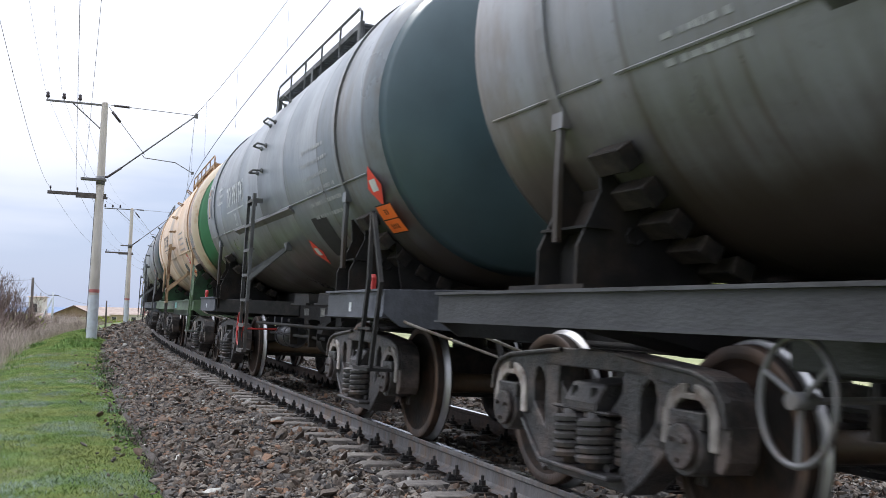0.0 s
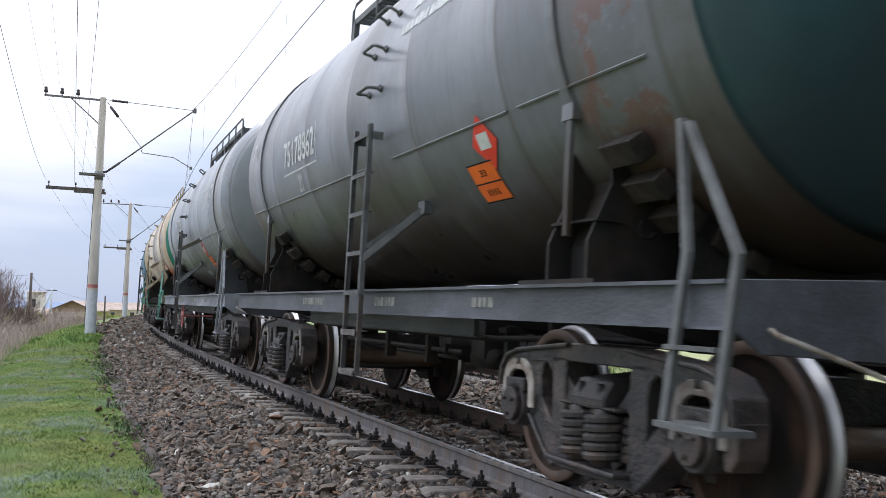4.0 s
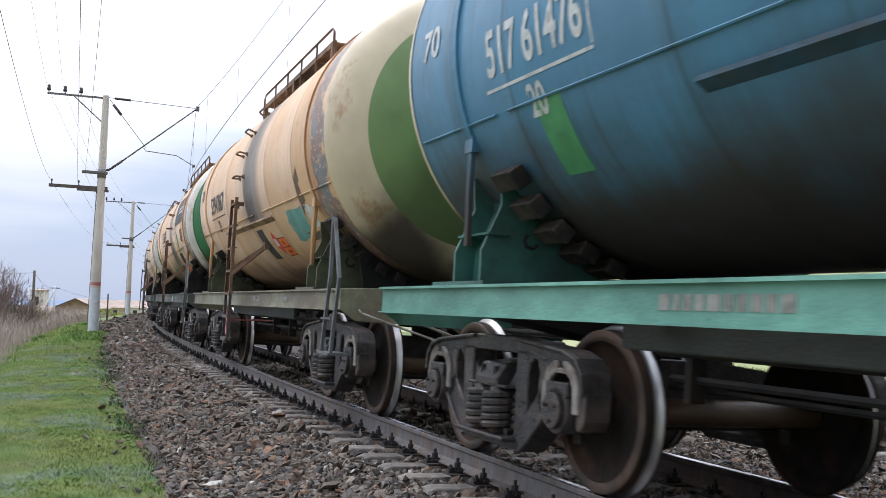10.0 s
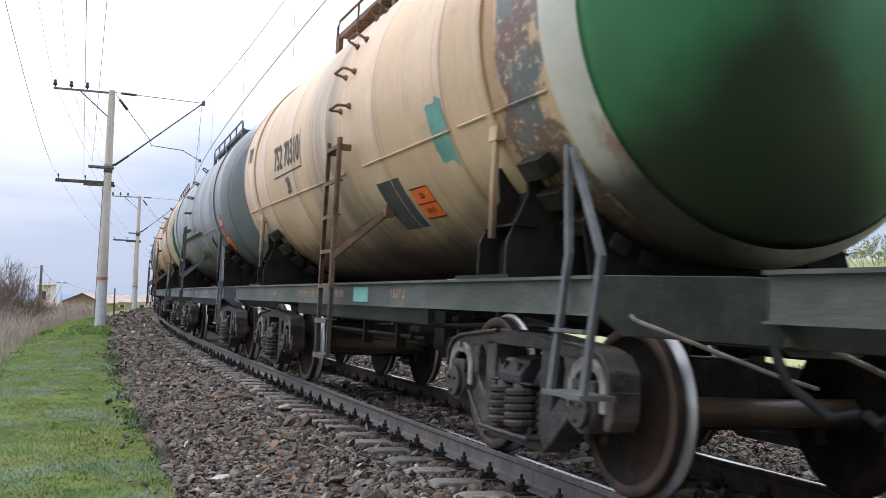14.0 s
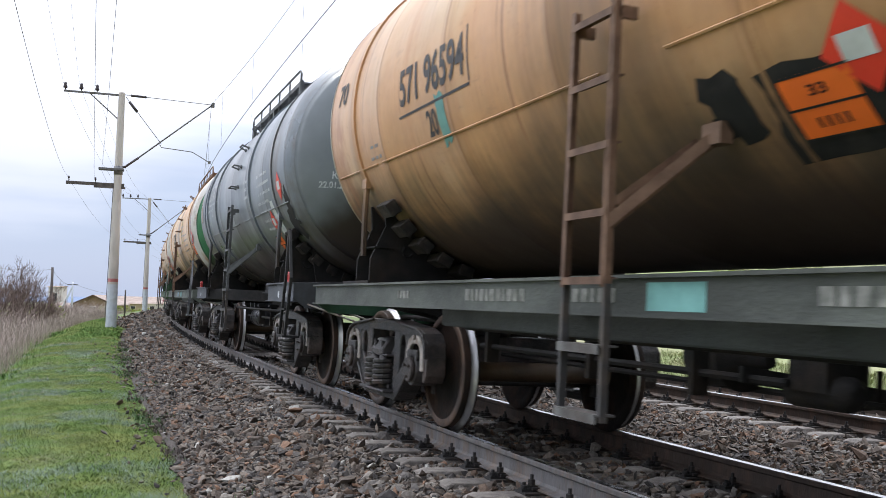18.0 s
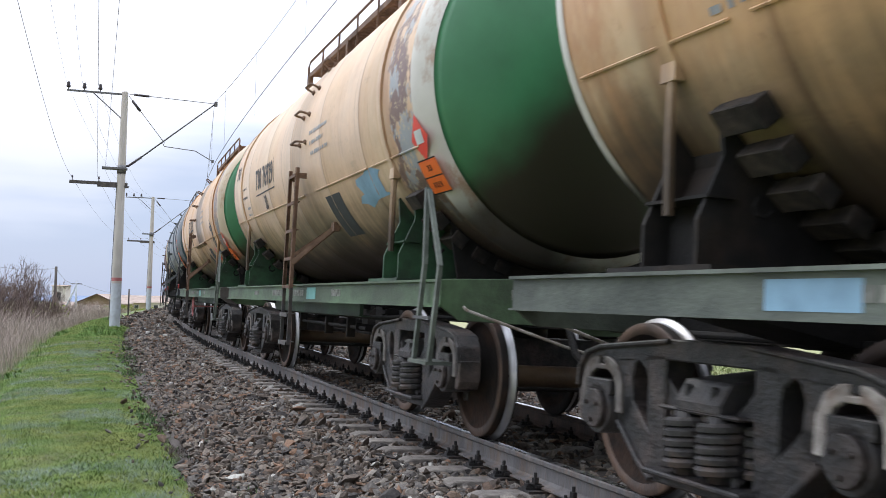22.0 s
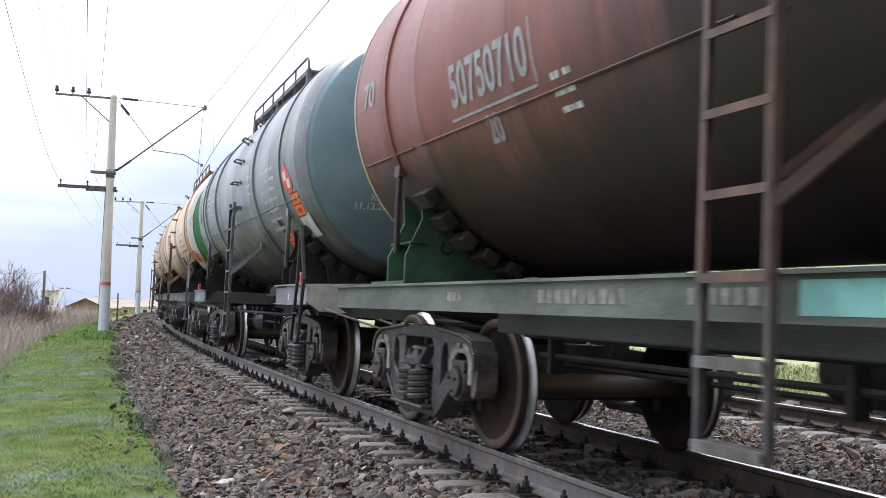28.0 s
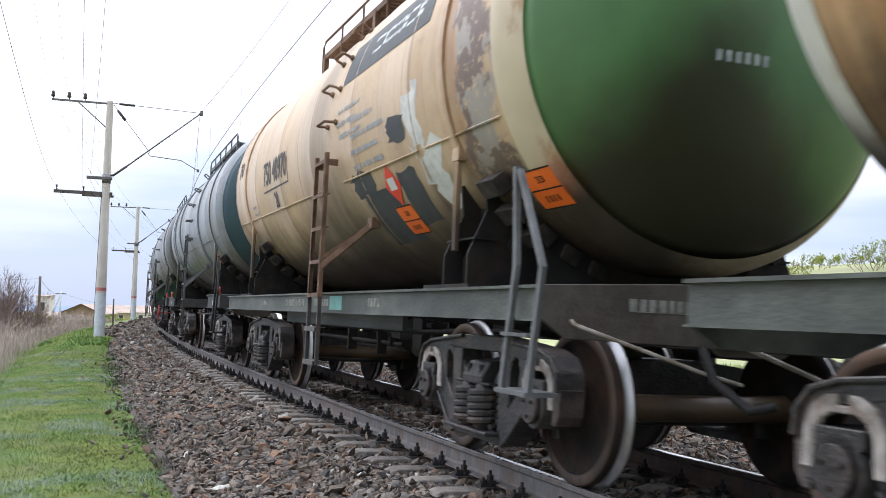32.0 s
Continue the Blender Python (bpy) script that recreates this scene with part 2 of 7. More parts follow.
    L(bp.outputs[0], b.inputs["Normal"])
    return m


ZC_STAIN = 2.83


def head_paint(name, base, stain=0.9, size=0.62, offset=(-0.28, -0.2), grime=(0.030, 0.020, 0.014), rough=0.36):
    """A domed end: paint with the oily patch that the coupling side gets, and a rim of the flank's colour."""
    m = bpy.data.materials.new(name)
    m.use_nodes = True
    nt = m.node_tree
    N, L = nt.nodes.new, nt.links.new
    b = nt.nodes["Principled BSDF"]
    tc, sep = N("ShaderNodeTexCoord"), N("ShaderNodeSeparateXYZ")
    L(tc.outputs["Object"], sep.inputs[0])

    def sums(op, u, v, third=None):
        n = N("ShaderNodeMath")
        n.operation = op
        for i, c in enumerate((u, v, third)):
            if isinstance(c, (int, float)):
                n.inputs[i].default_value = c
            elif c is not None:
                L(c, n.inputs[i])
        return n.outputs[0]

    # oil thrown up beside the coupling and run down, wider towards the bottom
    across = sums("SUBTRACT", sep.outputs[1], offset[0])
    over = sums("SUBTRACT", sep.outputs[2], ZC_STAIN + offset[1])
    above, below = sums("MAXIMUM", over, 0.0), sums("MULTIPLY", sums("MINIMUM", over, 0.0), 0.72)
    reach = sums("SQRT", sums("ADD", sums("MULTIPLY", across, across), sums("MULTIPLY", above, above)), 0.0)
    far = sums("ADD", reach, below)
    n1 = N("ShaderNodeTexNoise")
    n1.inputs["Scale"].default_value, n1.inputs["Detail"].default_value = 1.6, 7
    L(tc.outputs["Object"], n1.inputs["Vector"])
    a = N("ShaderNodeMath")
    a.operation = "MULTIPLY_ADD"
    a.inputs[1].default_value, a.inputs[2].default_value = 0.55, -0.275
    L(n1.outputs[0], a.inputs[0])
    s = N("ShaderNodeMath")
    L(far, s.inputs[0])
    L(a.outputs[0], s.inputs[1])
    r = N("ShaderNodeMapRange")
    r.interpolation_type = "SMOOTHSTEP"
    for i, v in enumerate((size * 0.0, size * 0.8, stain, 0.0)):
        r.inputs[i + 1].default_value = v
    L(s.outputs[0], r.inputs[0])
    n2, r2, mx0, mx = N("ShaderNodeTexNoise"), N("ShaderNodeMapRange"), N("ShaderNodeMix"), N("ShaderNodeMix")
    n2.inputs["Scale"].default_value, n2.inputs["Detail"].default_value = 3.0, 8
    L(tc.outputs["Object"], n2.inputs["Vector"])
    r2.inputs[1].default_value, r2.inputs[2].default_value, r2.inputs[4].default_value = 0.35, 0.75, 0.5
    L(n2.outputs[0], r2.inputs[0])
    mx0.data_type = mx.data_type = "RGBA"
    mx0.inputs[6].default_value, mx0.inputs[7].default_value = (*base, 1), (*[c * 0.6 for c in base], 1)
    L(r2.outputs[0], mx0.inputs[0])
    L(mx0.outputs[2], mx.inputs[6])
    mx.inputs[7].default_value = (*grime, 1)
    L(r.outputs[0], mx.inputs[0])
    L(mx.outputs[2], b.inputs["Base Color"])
    b.inputs["Roughness"].default_value = rough
    b.inputs["Specular IOR Level"].default_value = 0.4
    return m


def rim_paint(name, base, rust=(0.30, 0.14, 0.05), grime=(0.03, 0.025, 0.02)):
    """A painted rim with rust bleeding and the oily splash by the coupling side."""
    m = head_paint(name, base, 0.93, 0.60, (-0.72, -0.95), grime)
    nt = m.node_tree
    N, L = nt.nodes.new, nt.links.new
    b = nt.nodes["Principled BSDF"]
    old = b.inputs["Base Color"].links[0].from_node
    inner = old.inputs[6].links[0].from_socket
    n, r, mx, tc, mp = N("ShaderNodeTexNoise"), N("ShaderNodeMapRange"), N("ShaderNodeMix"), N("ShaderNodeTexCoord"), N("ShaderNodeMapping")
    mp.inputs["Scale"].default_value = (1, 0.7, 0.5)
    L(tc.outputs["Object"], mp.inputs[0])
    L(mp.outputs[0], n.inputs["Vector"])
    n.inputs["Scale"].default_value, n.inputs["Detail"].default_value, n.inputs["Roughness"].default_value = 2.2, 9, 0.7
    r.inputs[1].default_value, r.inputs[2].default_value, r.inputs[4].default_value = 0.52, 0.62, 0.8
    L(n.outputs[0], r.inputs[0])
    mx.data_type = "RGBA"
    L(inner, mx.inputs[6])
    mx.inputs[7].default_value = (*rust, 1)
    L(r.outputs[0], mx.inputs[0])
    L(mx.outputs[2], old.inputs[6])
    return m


STEEL_DARK = mat("dark_grimy_steel", (0.014, 0.0135, 0.0135), 0.75, 0.0, 0.35, 8, (0.026, 0.020, 0.016), 0.35, 2.5, 0.3, 40, spec=0.22)
BOGIE = mat("bogie_casting", (0.030, 0.029, 0.030), 0.48, 0.0, 0.5, 9, (0.075, 0.058, 0.052), 0.40, 4, 0.5, 45, obj=0.3)
PALE_JAW = mat("worn_jaw_steel", (0.25, 0.228, 0.212), 0.55, 0.0, 0.45, 9, (0.10, 0.07, 0.055), 0.46, 5, 0.3, 50, obj=0.65)
SPRING = mat("spring_steel", (0.04, 0.038, 0.038), 0.5, 0.0, 0.35, 12, (0.07, 0.05, 0.04), 0.35, 6, 0.25, 70)
WHEEL = mat("wheel_face", (0.015, 0.013, 0.012), 0.75, 0.0, 0.4, 5, (0.045, 0.026, 0.018), 0.38, 3, 0.3, 30, spec=0.15)
RIM_FACE = mat("rusty_wheel_rim", (0.085, 0.052, 0.036), 0.6, 0.0, 0.35, 6, (0.045, 0.034, 0.03), 0.45, 4, 0.2, 40, obj=0.5)
TREAD = mat("worn_wheel_tread", (0.36, 0.36, 0.37), 0.45, 1.0, 0.15, 10, (0.5, 0.48, 0.46), 0.3, 6, 0.05, 40)
AXLE = mat("axle_steel", (0.10, 0.065, 0.038), 0.36, 0.0, 0.35, 6, (0.05, 0.035, 0.025), 0.4, 3, 0.2, 30)
RAIL_SIDE = mat("weathered_rail_side", (0.13, 0.125, 0.125), 0.7, 0.1, 0.3, 14, (0.15, 0.11, 0.085), 0.4, 5, 0.3, 60, (1, 1, 0.3))
# rust plus the shadow on the farther rails' sides, both in the colour
RAIL_RUST_SHADE = mat("rusty_shaded_rail_side", (0.052, 0.038, 0.031), 0.75, 0.0, 0.3, 14, (0.085, 0.055, 0.04), 0.4, 5, 0.3, 60, (1, 1, 0.3))
RAIL_TOP = mat("polished_rail_top", (0.50, 0.50, 0.51), 0.26, 1.0, 0.1, 20, (0.42, 0.41, 0.41), 0.3, 6, 0.03, 40)
FASTENER = mat("rail_fastening", (0.022, 0.021, 0.021), 0.7, 0.0, 0.35, 20, (0.09, 0.06, 0.045), 0.35, 9, 0.3, 80, obj=0.2)
CONCRETE = mat("sleeper_concrete", (0.185, 0.168, 0.152), 0.9, 0, 0.35, 12, (0.11, 0.092, 0.08), 0.44, 4, 0.5, 90, obj=0.2)
MAST = mat("mast_concrete", (0.50, 0.47, 0.43), 0.85, 0, 0.14, 4, (0.40, 0.36, 0.32), 0.4, 1.2, 0.25, 40, (1, 1, 0.3))
MAST_PAINT = mat("mast_pale_paint", (0.52, 0.56, 0.62), 0.7, 0, 0.12, 6, (0.44, 0.46, 0.48), 0.35, 2, 0.15, 40)


def stone_mat():
    """Crushed stone: each lump brown, grey, rusty or pale."""
    m = bpy.data.materials.new("ballast_stone")
    m.use_nodes = True
    nt = m.node_tree
    N, L = nt.nodes.new, nt.links.new
    b = nt.nodes["Principled BSDF"]
    g, cr, tc, n1, r, sc, bp = (N("ShaderNode" + k) for k in ("NewGeometry", "ValToRGB", "TexCoord", "TexNoise", "MapRange", "VectorMath", "Bump"))
    cr.color_ramp.interpolation = "CONSTANT"
    els = cr.color_ramp.elements
    cols = ((0, (0.104, 0.084, 0.070)), (0.18, (0.140, 0.128, 0.118)), (0.36, (0.176, 0.147, 0.121)), (0.54, (0.131, 0.092, 0.068)), (0.68, (0.056, 0.051, 0.049)), (0.82, (0.211, 0.190, 0.165)), (0.91, (0.198, 0.119, 0.078)), (0.983, (0.378, 0.370, 0.339)))
    els[0].position, els[0].color = cols[0][0], (*cols[0][1], 1)
    els[1].position, els[1].color = cols[1][0], (*cols[1][1], 1)
    for p, c in cols[2:]:
        els.new(p).color = (*c, 1)
    L(g.outputs["Random Per Island"], cr.inputs[0])
    n1.inputs["Scale"].default_value, n1.inputs["Detail"].default_value = 45, 5
    L(tc.outputs["Object"], n1.inputs["Vector"])
    r.inputs[1].default_value, r.inputs[2].default_value, r.inputs[3].default_value, r.inputs[4].default_value = 0.3, 0.7, 0.6, 1.18
    L(n1.outputs[0], r.inputs[0])
    sc.operation = "SCALE"
    L(cr.outputs[0], sc.inputs[0])
    L(r.outputs[0], sc.inputs[3])
    L(sc.outputs[0], b.inputs["Base Color"])
    b.inputs["Roughness"].default_value = 0.9
    b.inputs["Specular IOR Level"].default_value = 0.3
    bp.inputs["Strength"].default_value, bp.inputs["Distance"].default_value = 0.3, 0.01
    L(n1.outputs[0], bp.inputs["Height"])
    L(bp.outputs[0], b.inputs["Normal"])
    return m


STONE = stone_mat()
BALLAST = mat("ballast_bed", (0.062, 0.051, 0.044), 0.95, 0, 0.5, 30, (0.034, 0.029, 0.026), 0.45, 9, 1.0, 26)
GRASS = mat("short_spring_grass", (0.112, 0.190, 0.045), 0.75, 0, 0.3, 2.2, (0.165, 0.197, 0.058), 0.5, 1.1, 0.0, 10, island=0.15, spec=0.1)
GRASS_PALE = mat("pale_rank_grass", (0.25, 0.30, 0.13), 0.75, 0, 0.3, 1.5, (0.30, 0.29, 0.16), 0.45, 1.0, 0.0, 10, island=0.3, spec=0.2)
GRASS_GREY = mat("grey_wormwood_leaves", (0.19, 0.24, 0.20), 0.85, 0, 0.25, 3, (0.13, 0.19, 0.13), 0.4, 2, 0.0, 10, island=0.25, spec=0.1)
LUSH = mat("fresh_nettle_leaves", (0.09, 0.165, 0.035), 0.75, 0, 0.3, 1.5, (0.07, 0.14, 0.03), 0.45, 1.2, 0.0, 10, island=0.35, spec=0.15)
NETTLE = mat("dark_weed_leaves", (0.05, 0.105, 0.03), 0.75, 0, 0.3, 3, (0.08, 0.13, 0.05), 0.4, 2, 0.0, 10, island=0.3, spec=0.2)
SOOT_WEED = mat("sooty_dead_weeds", (0.055, 0.045, 0.04), 0.9, 0, 0.3, 3, (0.09, 0.07, 0.06), 0.4, 2, 0.0, 10, island=0.35, spec=0.1)
DRY = mat("dry_stalks", (0.385, 0.32, 0.285), 0.85, 0, 0.3, 2, (0.22, 0.175, 0.155), 0.4, 1, 0.0, 10, island=0.35, spec=0.15)
TWIG = mat("bare_twigs", (0.20, 0.15, 0.135), 0.85, 0, 0.3, 2, (0.12, 0.09, 0.075), 0.4, 1, 0.0, 10, island=0.3, spec=0.15)
BUD = mat("young_leaves", (0.24, 0.30, 0.04), 0.7, 0, 0.3, 2, (0.16, 0.24, 0.04), 0.4, 1, 0.0, 10, island=0.35, spec=0.2)
SOIL = mat("soil_and_tufts", (0.098, 0.155, 0.038), 0.95, 0, 0.5, 14, (0.12, 0.115, 0.06), 0.42, 1.7, 0.8, 40)
FIELD = mat("far_fields", (0.19, 0.235, 0.08), 0.95, 0, 0.3, 0.12, (0.29, 0.245, 0.175), 0.45, 0.02, 0.3, 2)
WATER = mat("grey_blue_sea", (0.13, 0.185, 0.29), 0.75, 0, 0.06, 0.01, (0.16, 0.21, 0.32), 0.4, 0.003, 0.1, 0.2, spec=0.15)
GALV = mat("galvanised_steel", (0.17, 0.17, 0.175), 0.55, 0.5, 0.2, 10, (0.13, 0.11, 0.10), 0.35, 5, 0.1, 60)
WIRE = mat("dark_wire", (0.10, 0.10, 0.11), 0.6, 0.5, 0.1, 10, None, 0.3, 5, 0.0)
INSUL = mat("glazed_insulator", (0.05, 0.04, 0.045), 0.25, 0, 0.15, 10, None, 0.3, 5, 0.0)
TIMBER = mat("grey_timber", (0.09, 0.08, 0.075), 0.9, 0, 0.3, 8, (0.13, 0.115, 0.10), 0.4, 3, 0.4, 40, (1, 1, 0.15))
WHITE_WALL = mat("white_render", (0.62, 0.60, 0.56), 0.85, 0, 0.12, 0.8, (0.52, 0.48, 0.43), 0.35, 0.3, 0.15, 6)
SAND_WALL = mat("sand_render", (0.46, 0.38, 0.27), 0.9, 0, 0.15, 0.8, (0.40, 0.31, 0.21), 0.4, 0.3, 0.15, 6)
BRICK_WALL = mat("brown_brick_wall", (0.24, 0.165, 0.115), 0.9, 0, 0.15, 0.8, (0.19, 0.13, 0.09), 0.4, 0.5, 0.15, 6)
FASCIA = mat("dark_eaves_board", (0.12, 0.075, 0.055), 0.8, 0, 0.2, 2, None, 0.3, 1, 0.0)
ROD = mat("rubbed_pale_rod", (0.36, 0.34, 0.31), 0.55, 0, 0.3, 12, (0.18, 0.14, 0.11), 0.42, 5, 0.1, 50)
GLOSS_BLACK = mat("glossy_black_enamel", (0.016, 0.017, 0.02), 0.32, 0, 0.3, 8, (0.03, 0.03, 0.033), 0.35, 4, 0.05, 40)
SLATE = mat("fibre_cement_roof", (0.36, 0.29, 0.25), 0.9, 0, 0.2, 1.0, (0.28, 0.22, 0.19), 0.4, 0.4, 0.3, 8)
WINDOW_DARK = mat("dark_window_glass", (0.05, 0.055, 0.06), 0.15, 0, 0.2, 2, None, 0.3, 1, 0.0)
RED = mat("red_enamel", (0.42, 0.035, 0.03), 0.45, 0, 0.2, 8, (0.28, 0.03, 0.03), 0.35, 4, 0.1, 60)
PINK = mat("faded_red_paint", (0.46, 0.16, 0.16), 0.55, 0, 0.2, 8, (0.30, 0.10, 0.10), 0.35, 4, 0.1, 60)
ORANGE = mat("hazard_orange", (0.85, 0.16, 0.02), 0.45, 0, 0.1, 10, (0.70, 0.12, 0.02), 0.3, 5, 0.0)
DIAMOND = mat("hazard_red", (0.72, 0.05, 0.025), 0.45, 0, 0.1, 10, (0.60, 0.045, 0.02), 0.3, 5, 0.0)
LABEL_GREY = mat("pale_label", (0.55, 0.58, 0.57), 0.5, 0, 0.15, 12, (0.35, 0.4, 0.4), 0.35, 6, 0.0)
BLACK = mat("black_paint", (0.016, 0.016, 0.016), 0.7, 0, 0.3, 8, (0.03, 0.027, 0.025), 0.35, 4, 0.1, 60, spec=0.22)
MARK_DARK = mat("faded_black_stencil", (0.045, 0.042, 0.045), 0.6, 0, 0.3, 14, (0.10, 0.09, 0.08), 0.3, 9, 0.0)
MARK_WHITE = mat("faded_white_stencil", (0.50, 0.52, 0.53), 0.6, 0, 0.25, 14, (0.30, 0.32, 0.33), 0.35, 9, 0.0)
MARK_GREY = mat("thin_grey_stencil", (0.30, 0.31, 0.32), 0.6, 0, 0.25, 14, (0.22, 0.23, 0.24), 0.35, 9, 0.0)
PATCH_GREY = mat("overpainted_grey_patch", (0.045, 0.049, 0.054), 0.65, 0, 0.25, 5, (0.065, 0.07, 0.075), 0.35, 3, 0.05, 60)
PATCH_TEAL = mat("overpainted_teal_patch", (0.12, 0.30, 0.28), 0.55, 0, 0.25, 5, (0.16, 0.34, 0.30), 0.35, 3, 0.05, 60)
PATCH_GREEN = mat("overpainted_green_patch", (0.06, 0.24, 0.10), 0.55, 0, 0.25, 5, (0.05, 0.19, 0.09), 0.35, 3, 0.05, 60)
PATCH_WHITE = mat("white_sticker", (0.58, 0.58, 0.56), 0.5, 0, 0.2, 6, (0.42, 0.41, 0.39), 0.4, 5, 0.05, 60)
PATCH_BROWN = mat("scraped_brown_patch", (0.14, 0.085, 0.05), 0.7, 0, 0.3, 9, (0.09, 0.06, 0.04), 0.4, 5, 0.1, 60)
PATCH_BLUE = mat("overpainted_blue_patch", (0.20, 0.34, 0.46), 0.55, 0, 0.2, 5, (0.16, 0.28, 0.38), 0.35, 3, 0.05, 60)


# ---- mesh helpers ----
def box(bm, x0, x1, y0, y1, z0, z1, mi=0):
    v = [bm.verts.new((x, y, z)) for x in (x0, x1) for y in (y0, y1) for z in (z0, z1)]
    for q in ((0, 1, 3, 2), (4, 6, 7, 5), (0, 4, 5, 1), (2, 3, 7, 6), (0, 2, 6, 4), (1, 5, 7, 3)):
        bm.faces.new([v[i] for i in q]).material_index = mi
    return v


def prism(bm, pts, a0, a1, axis="y", mi=0):
    """The outline pts drawn in the plane across axis, thickened from a0 to a1. axis y: pts are (x, z); x: (y, z); z: (x, y)."""
    place = {"y": lambda p, a: (p[0], a, p[1]), "x": lambda p, a: (a, p[0], p[1]), "z": lambda p, a: (p[0], p[1], a)}[axis]
    r0, r1 = ([bm.verts.new(place(p, a)) for p in pts] for a in (a0, a1))
    n = len(pts)
    fs = [bm.faces.new(r0), bm.faces.new(r1[::-1])] + [bm.faces.new((r0[i], r1[i], r1[(i + 1) % n], r0[(i + 1) % n])) for i in range(n)]
    for f in fs:
        f.material_index = mi


def tube(bm, pts, r, seg=8, close=True, mi=0, r_end=None):
    """A round bar along pts."""
    pts = [Vector(p) for p in pts]
    rings = []
    up = None
    for i, p in enumerate(pts):
        d = (pts[min(i + 1, len(pts) - 1)] - pts[max(i - 1, 0)]).normalized()
        if up is None or abs(up.dot(d)) > 0.95:
            up = Vector((0, 0, 1)) if abs(d.z) < 0.9 else Vector((1, 0, 0))
        a = d.cross(up).normalized()
        b = a.cross(d)
        up = b
        rad = r if r_end is None else r + (r_end - r) * i / (len(pts) - 1)
        rings.append([bm.verts.new(p + (a * math.cos(t) + b * math.sin(t)) * rad) for t in (2 * math.pi * k / seg for k in range(seg))])
    for q, w in zip(rings, rings[1:]):
        for k in range(seg):
            f = bm.faces.new((q[k], q[(k + 1) % seg], w[(k + 1) % seg], w[k]))
            f.smooth, f.material_index = seg > 6, mi
    if close:
        bm.faces.new(rings[0][::-1]).material_index = mi
        bm.faces.new(rings[-1]).material_index = mi


def lathe(bm, prof, seg=32, axis="x", centre=(0, 0, 0), mats=None, smooth=True, caps=True):
    """prof: (along, radius) pairs turned about an axis."""
    rings = []
    for a, r in prof:
        ring = []
        for k in range(seg):
            t = 2 * math.pi * k / seg
            c, s = r * math.cos(t), r * math.sin(t)
            p = {"x": (a, c, s), "y": (s, a, c), "z": (c, s, a)}[axis]
            ring.append(bm.verts.new(Vector(p) + Vector(centre)))
        rings.append(ring)
    for j, (q, w) in enumerate(zip(rings, rings[1:])):
        for k in range(seg):
            f = bm.faces.new((q[k], q[(k + 1) % seg], w[(k + 1) % seg], w[k]))
            f.smooth = smooth
            f.material_index = mats[j] if mats else 0
    if caps:
        for ring, j in ((rings[0][::-1], 0), (rings[-1], -1)):
            f = bm.faces.new(ring)
            f.material_index = mats[j] if mats else 0


def finish(bm, bevel=0.0):
    bmesh.ops.recalc_face_normals(bm, faces=bm.faces)
    if bevel:
        es = [e for e in bm.edges if len(e.link_faces) == 2 and e.calc_face_angle(0) > 0.6 and e.calc_length() > bevel * 2.5]
        bmesh.ops.bevel(bm, geom=es, offset=bevel, segments=1, affect="EDGES", clamp_overlap=True)
    return bm


def to_mesh(name, bm, *mats):
    me = bpy.data.meshes.new(name)
    bm.to_mesh(me)
    bm.free()
    for m in mats:
        me.materials.append(m)
    return me


def part(name, bm, material, parent, label="", bevel=0.0):
    """One mesh object of its own under a thing or a part."""
    ob = new(name, to_mesh(name, finish(bm, bevel), *(material if isinstance(material, (tuple, list)) else (material,))))
    if parent:
        ob.parent = parent
    return tagged(ob, label)


def made(fn, *a):
    bm = bmesh.new()
    fn(bm, *a)
    return bm


def array_mesh(name, verts, faces, material, smooth=False):
    """A mesh from arrays of corners and of equal-sided faces."""
    me = bpy.data.meshes.new(name)
    n, k = faces.shape
    me.vertices.add(len(verts))
    me.vertices.foreach_set("co", np.ascontiguousarray(verts, dtype=np.float32).ravel())
    me.loops.add(n * k)
    me.loops.foreach_set("vertex_index", np.ascontiguousarray(faces, dtype=np.int32).ravel())
    me.polygons.add(n)
    me.polygons.foreach_set("loop_start", np.arange(0, n * k, k, dtype=np.int32))
    me.polygons.foreach_set("use_smooth", np.full(n, smooth))
    me.update(calc_edges=True)
    me.materials.append(material)
    return me


rng = np.random.default_rng(7)


def smooth(a, b, x):
    t = np.clip((x - a) / (b - a), 0, 1)
    return t * t * (3 - 2 * t)


def ripple(x, y, f, seed=0):
    """Gentle unevenness, about -1 to 1."""
    return (np.sin(x * f * 1.3 + seed) * np.cos(y * f + 1.7 * seed) + 0.6 * np.sin((x * 0.7 - y * 1.1) * f * 2.3 + 2 * seed) + 0.35 * np.cos((x + y) * f * 4.1 + seed)) / 1.95


def patchy(x, y, f, seed=0):
    """Irregular patches, about -1 to 1, with no repeat in reach."""
    g = np.random.default_rng(seed + 100).uniform(-1, 1, (512, 512))
    out = 0.0
    for k, amp in ((1.0, 0.62), (2.3, 0.34), (5.1, 0.2)):
        u, v = x * f * k + 211.3 * k, y * f * k + 157.7 * k
        iu, iv = np.floor(u).astype(int), np.floor(v).astype(int)
        a, b = u - iu, v - iv
        a, b = a * a * (3 - 2 * a), b * b * (3 - 2 * b)
        q = lambda i, j: g[(iu + i) % 512, (iv + j) % 512]
        out = out + amp * ((q(0, 0) * (1 - a) + q(1, 0) * a) * (1 - b) + (q(0, 1) * (1 - a) + q(1, 1) * a) * b)
    return out


# ---- ground ----
S2, Z2 = 4.95, -0.056   # the second line: how far off and how much lower


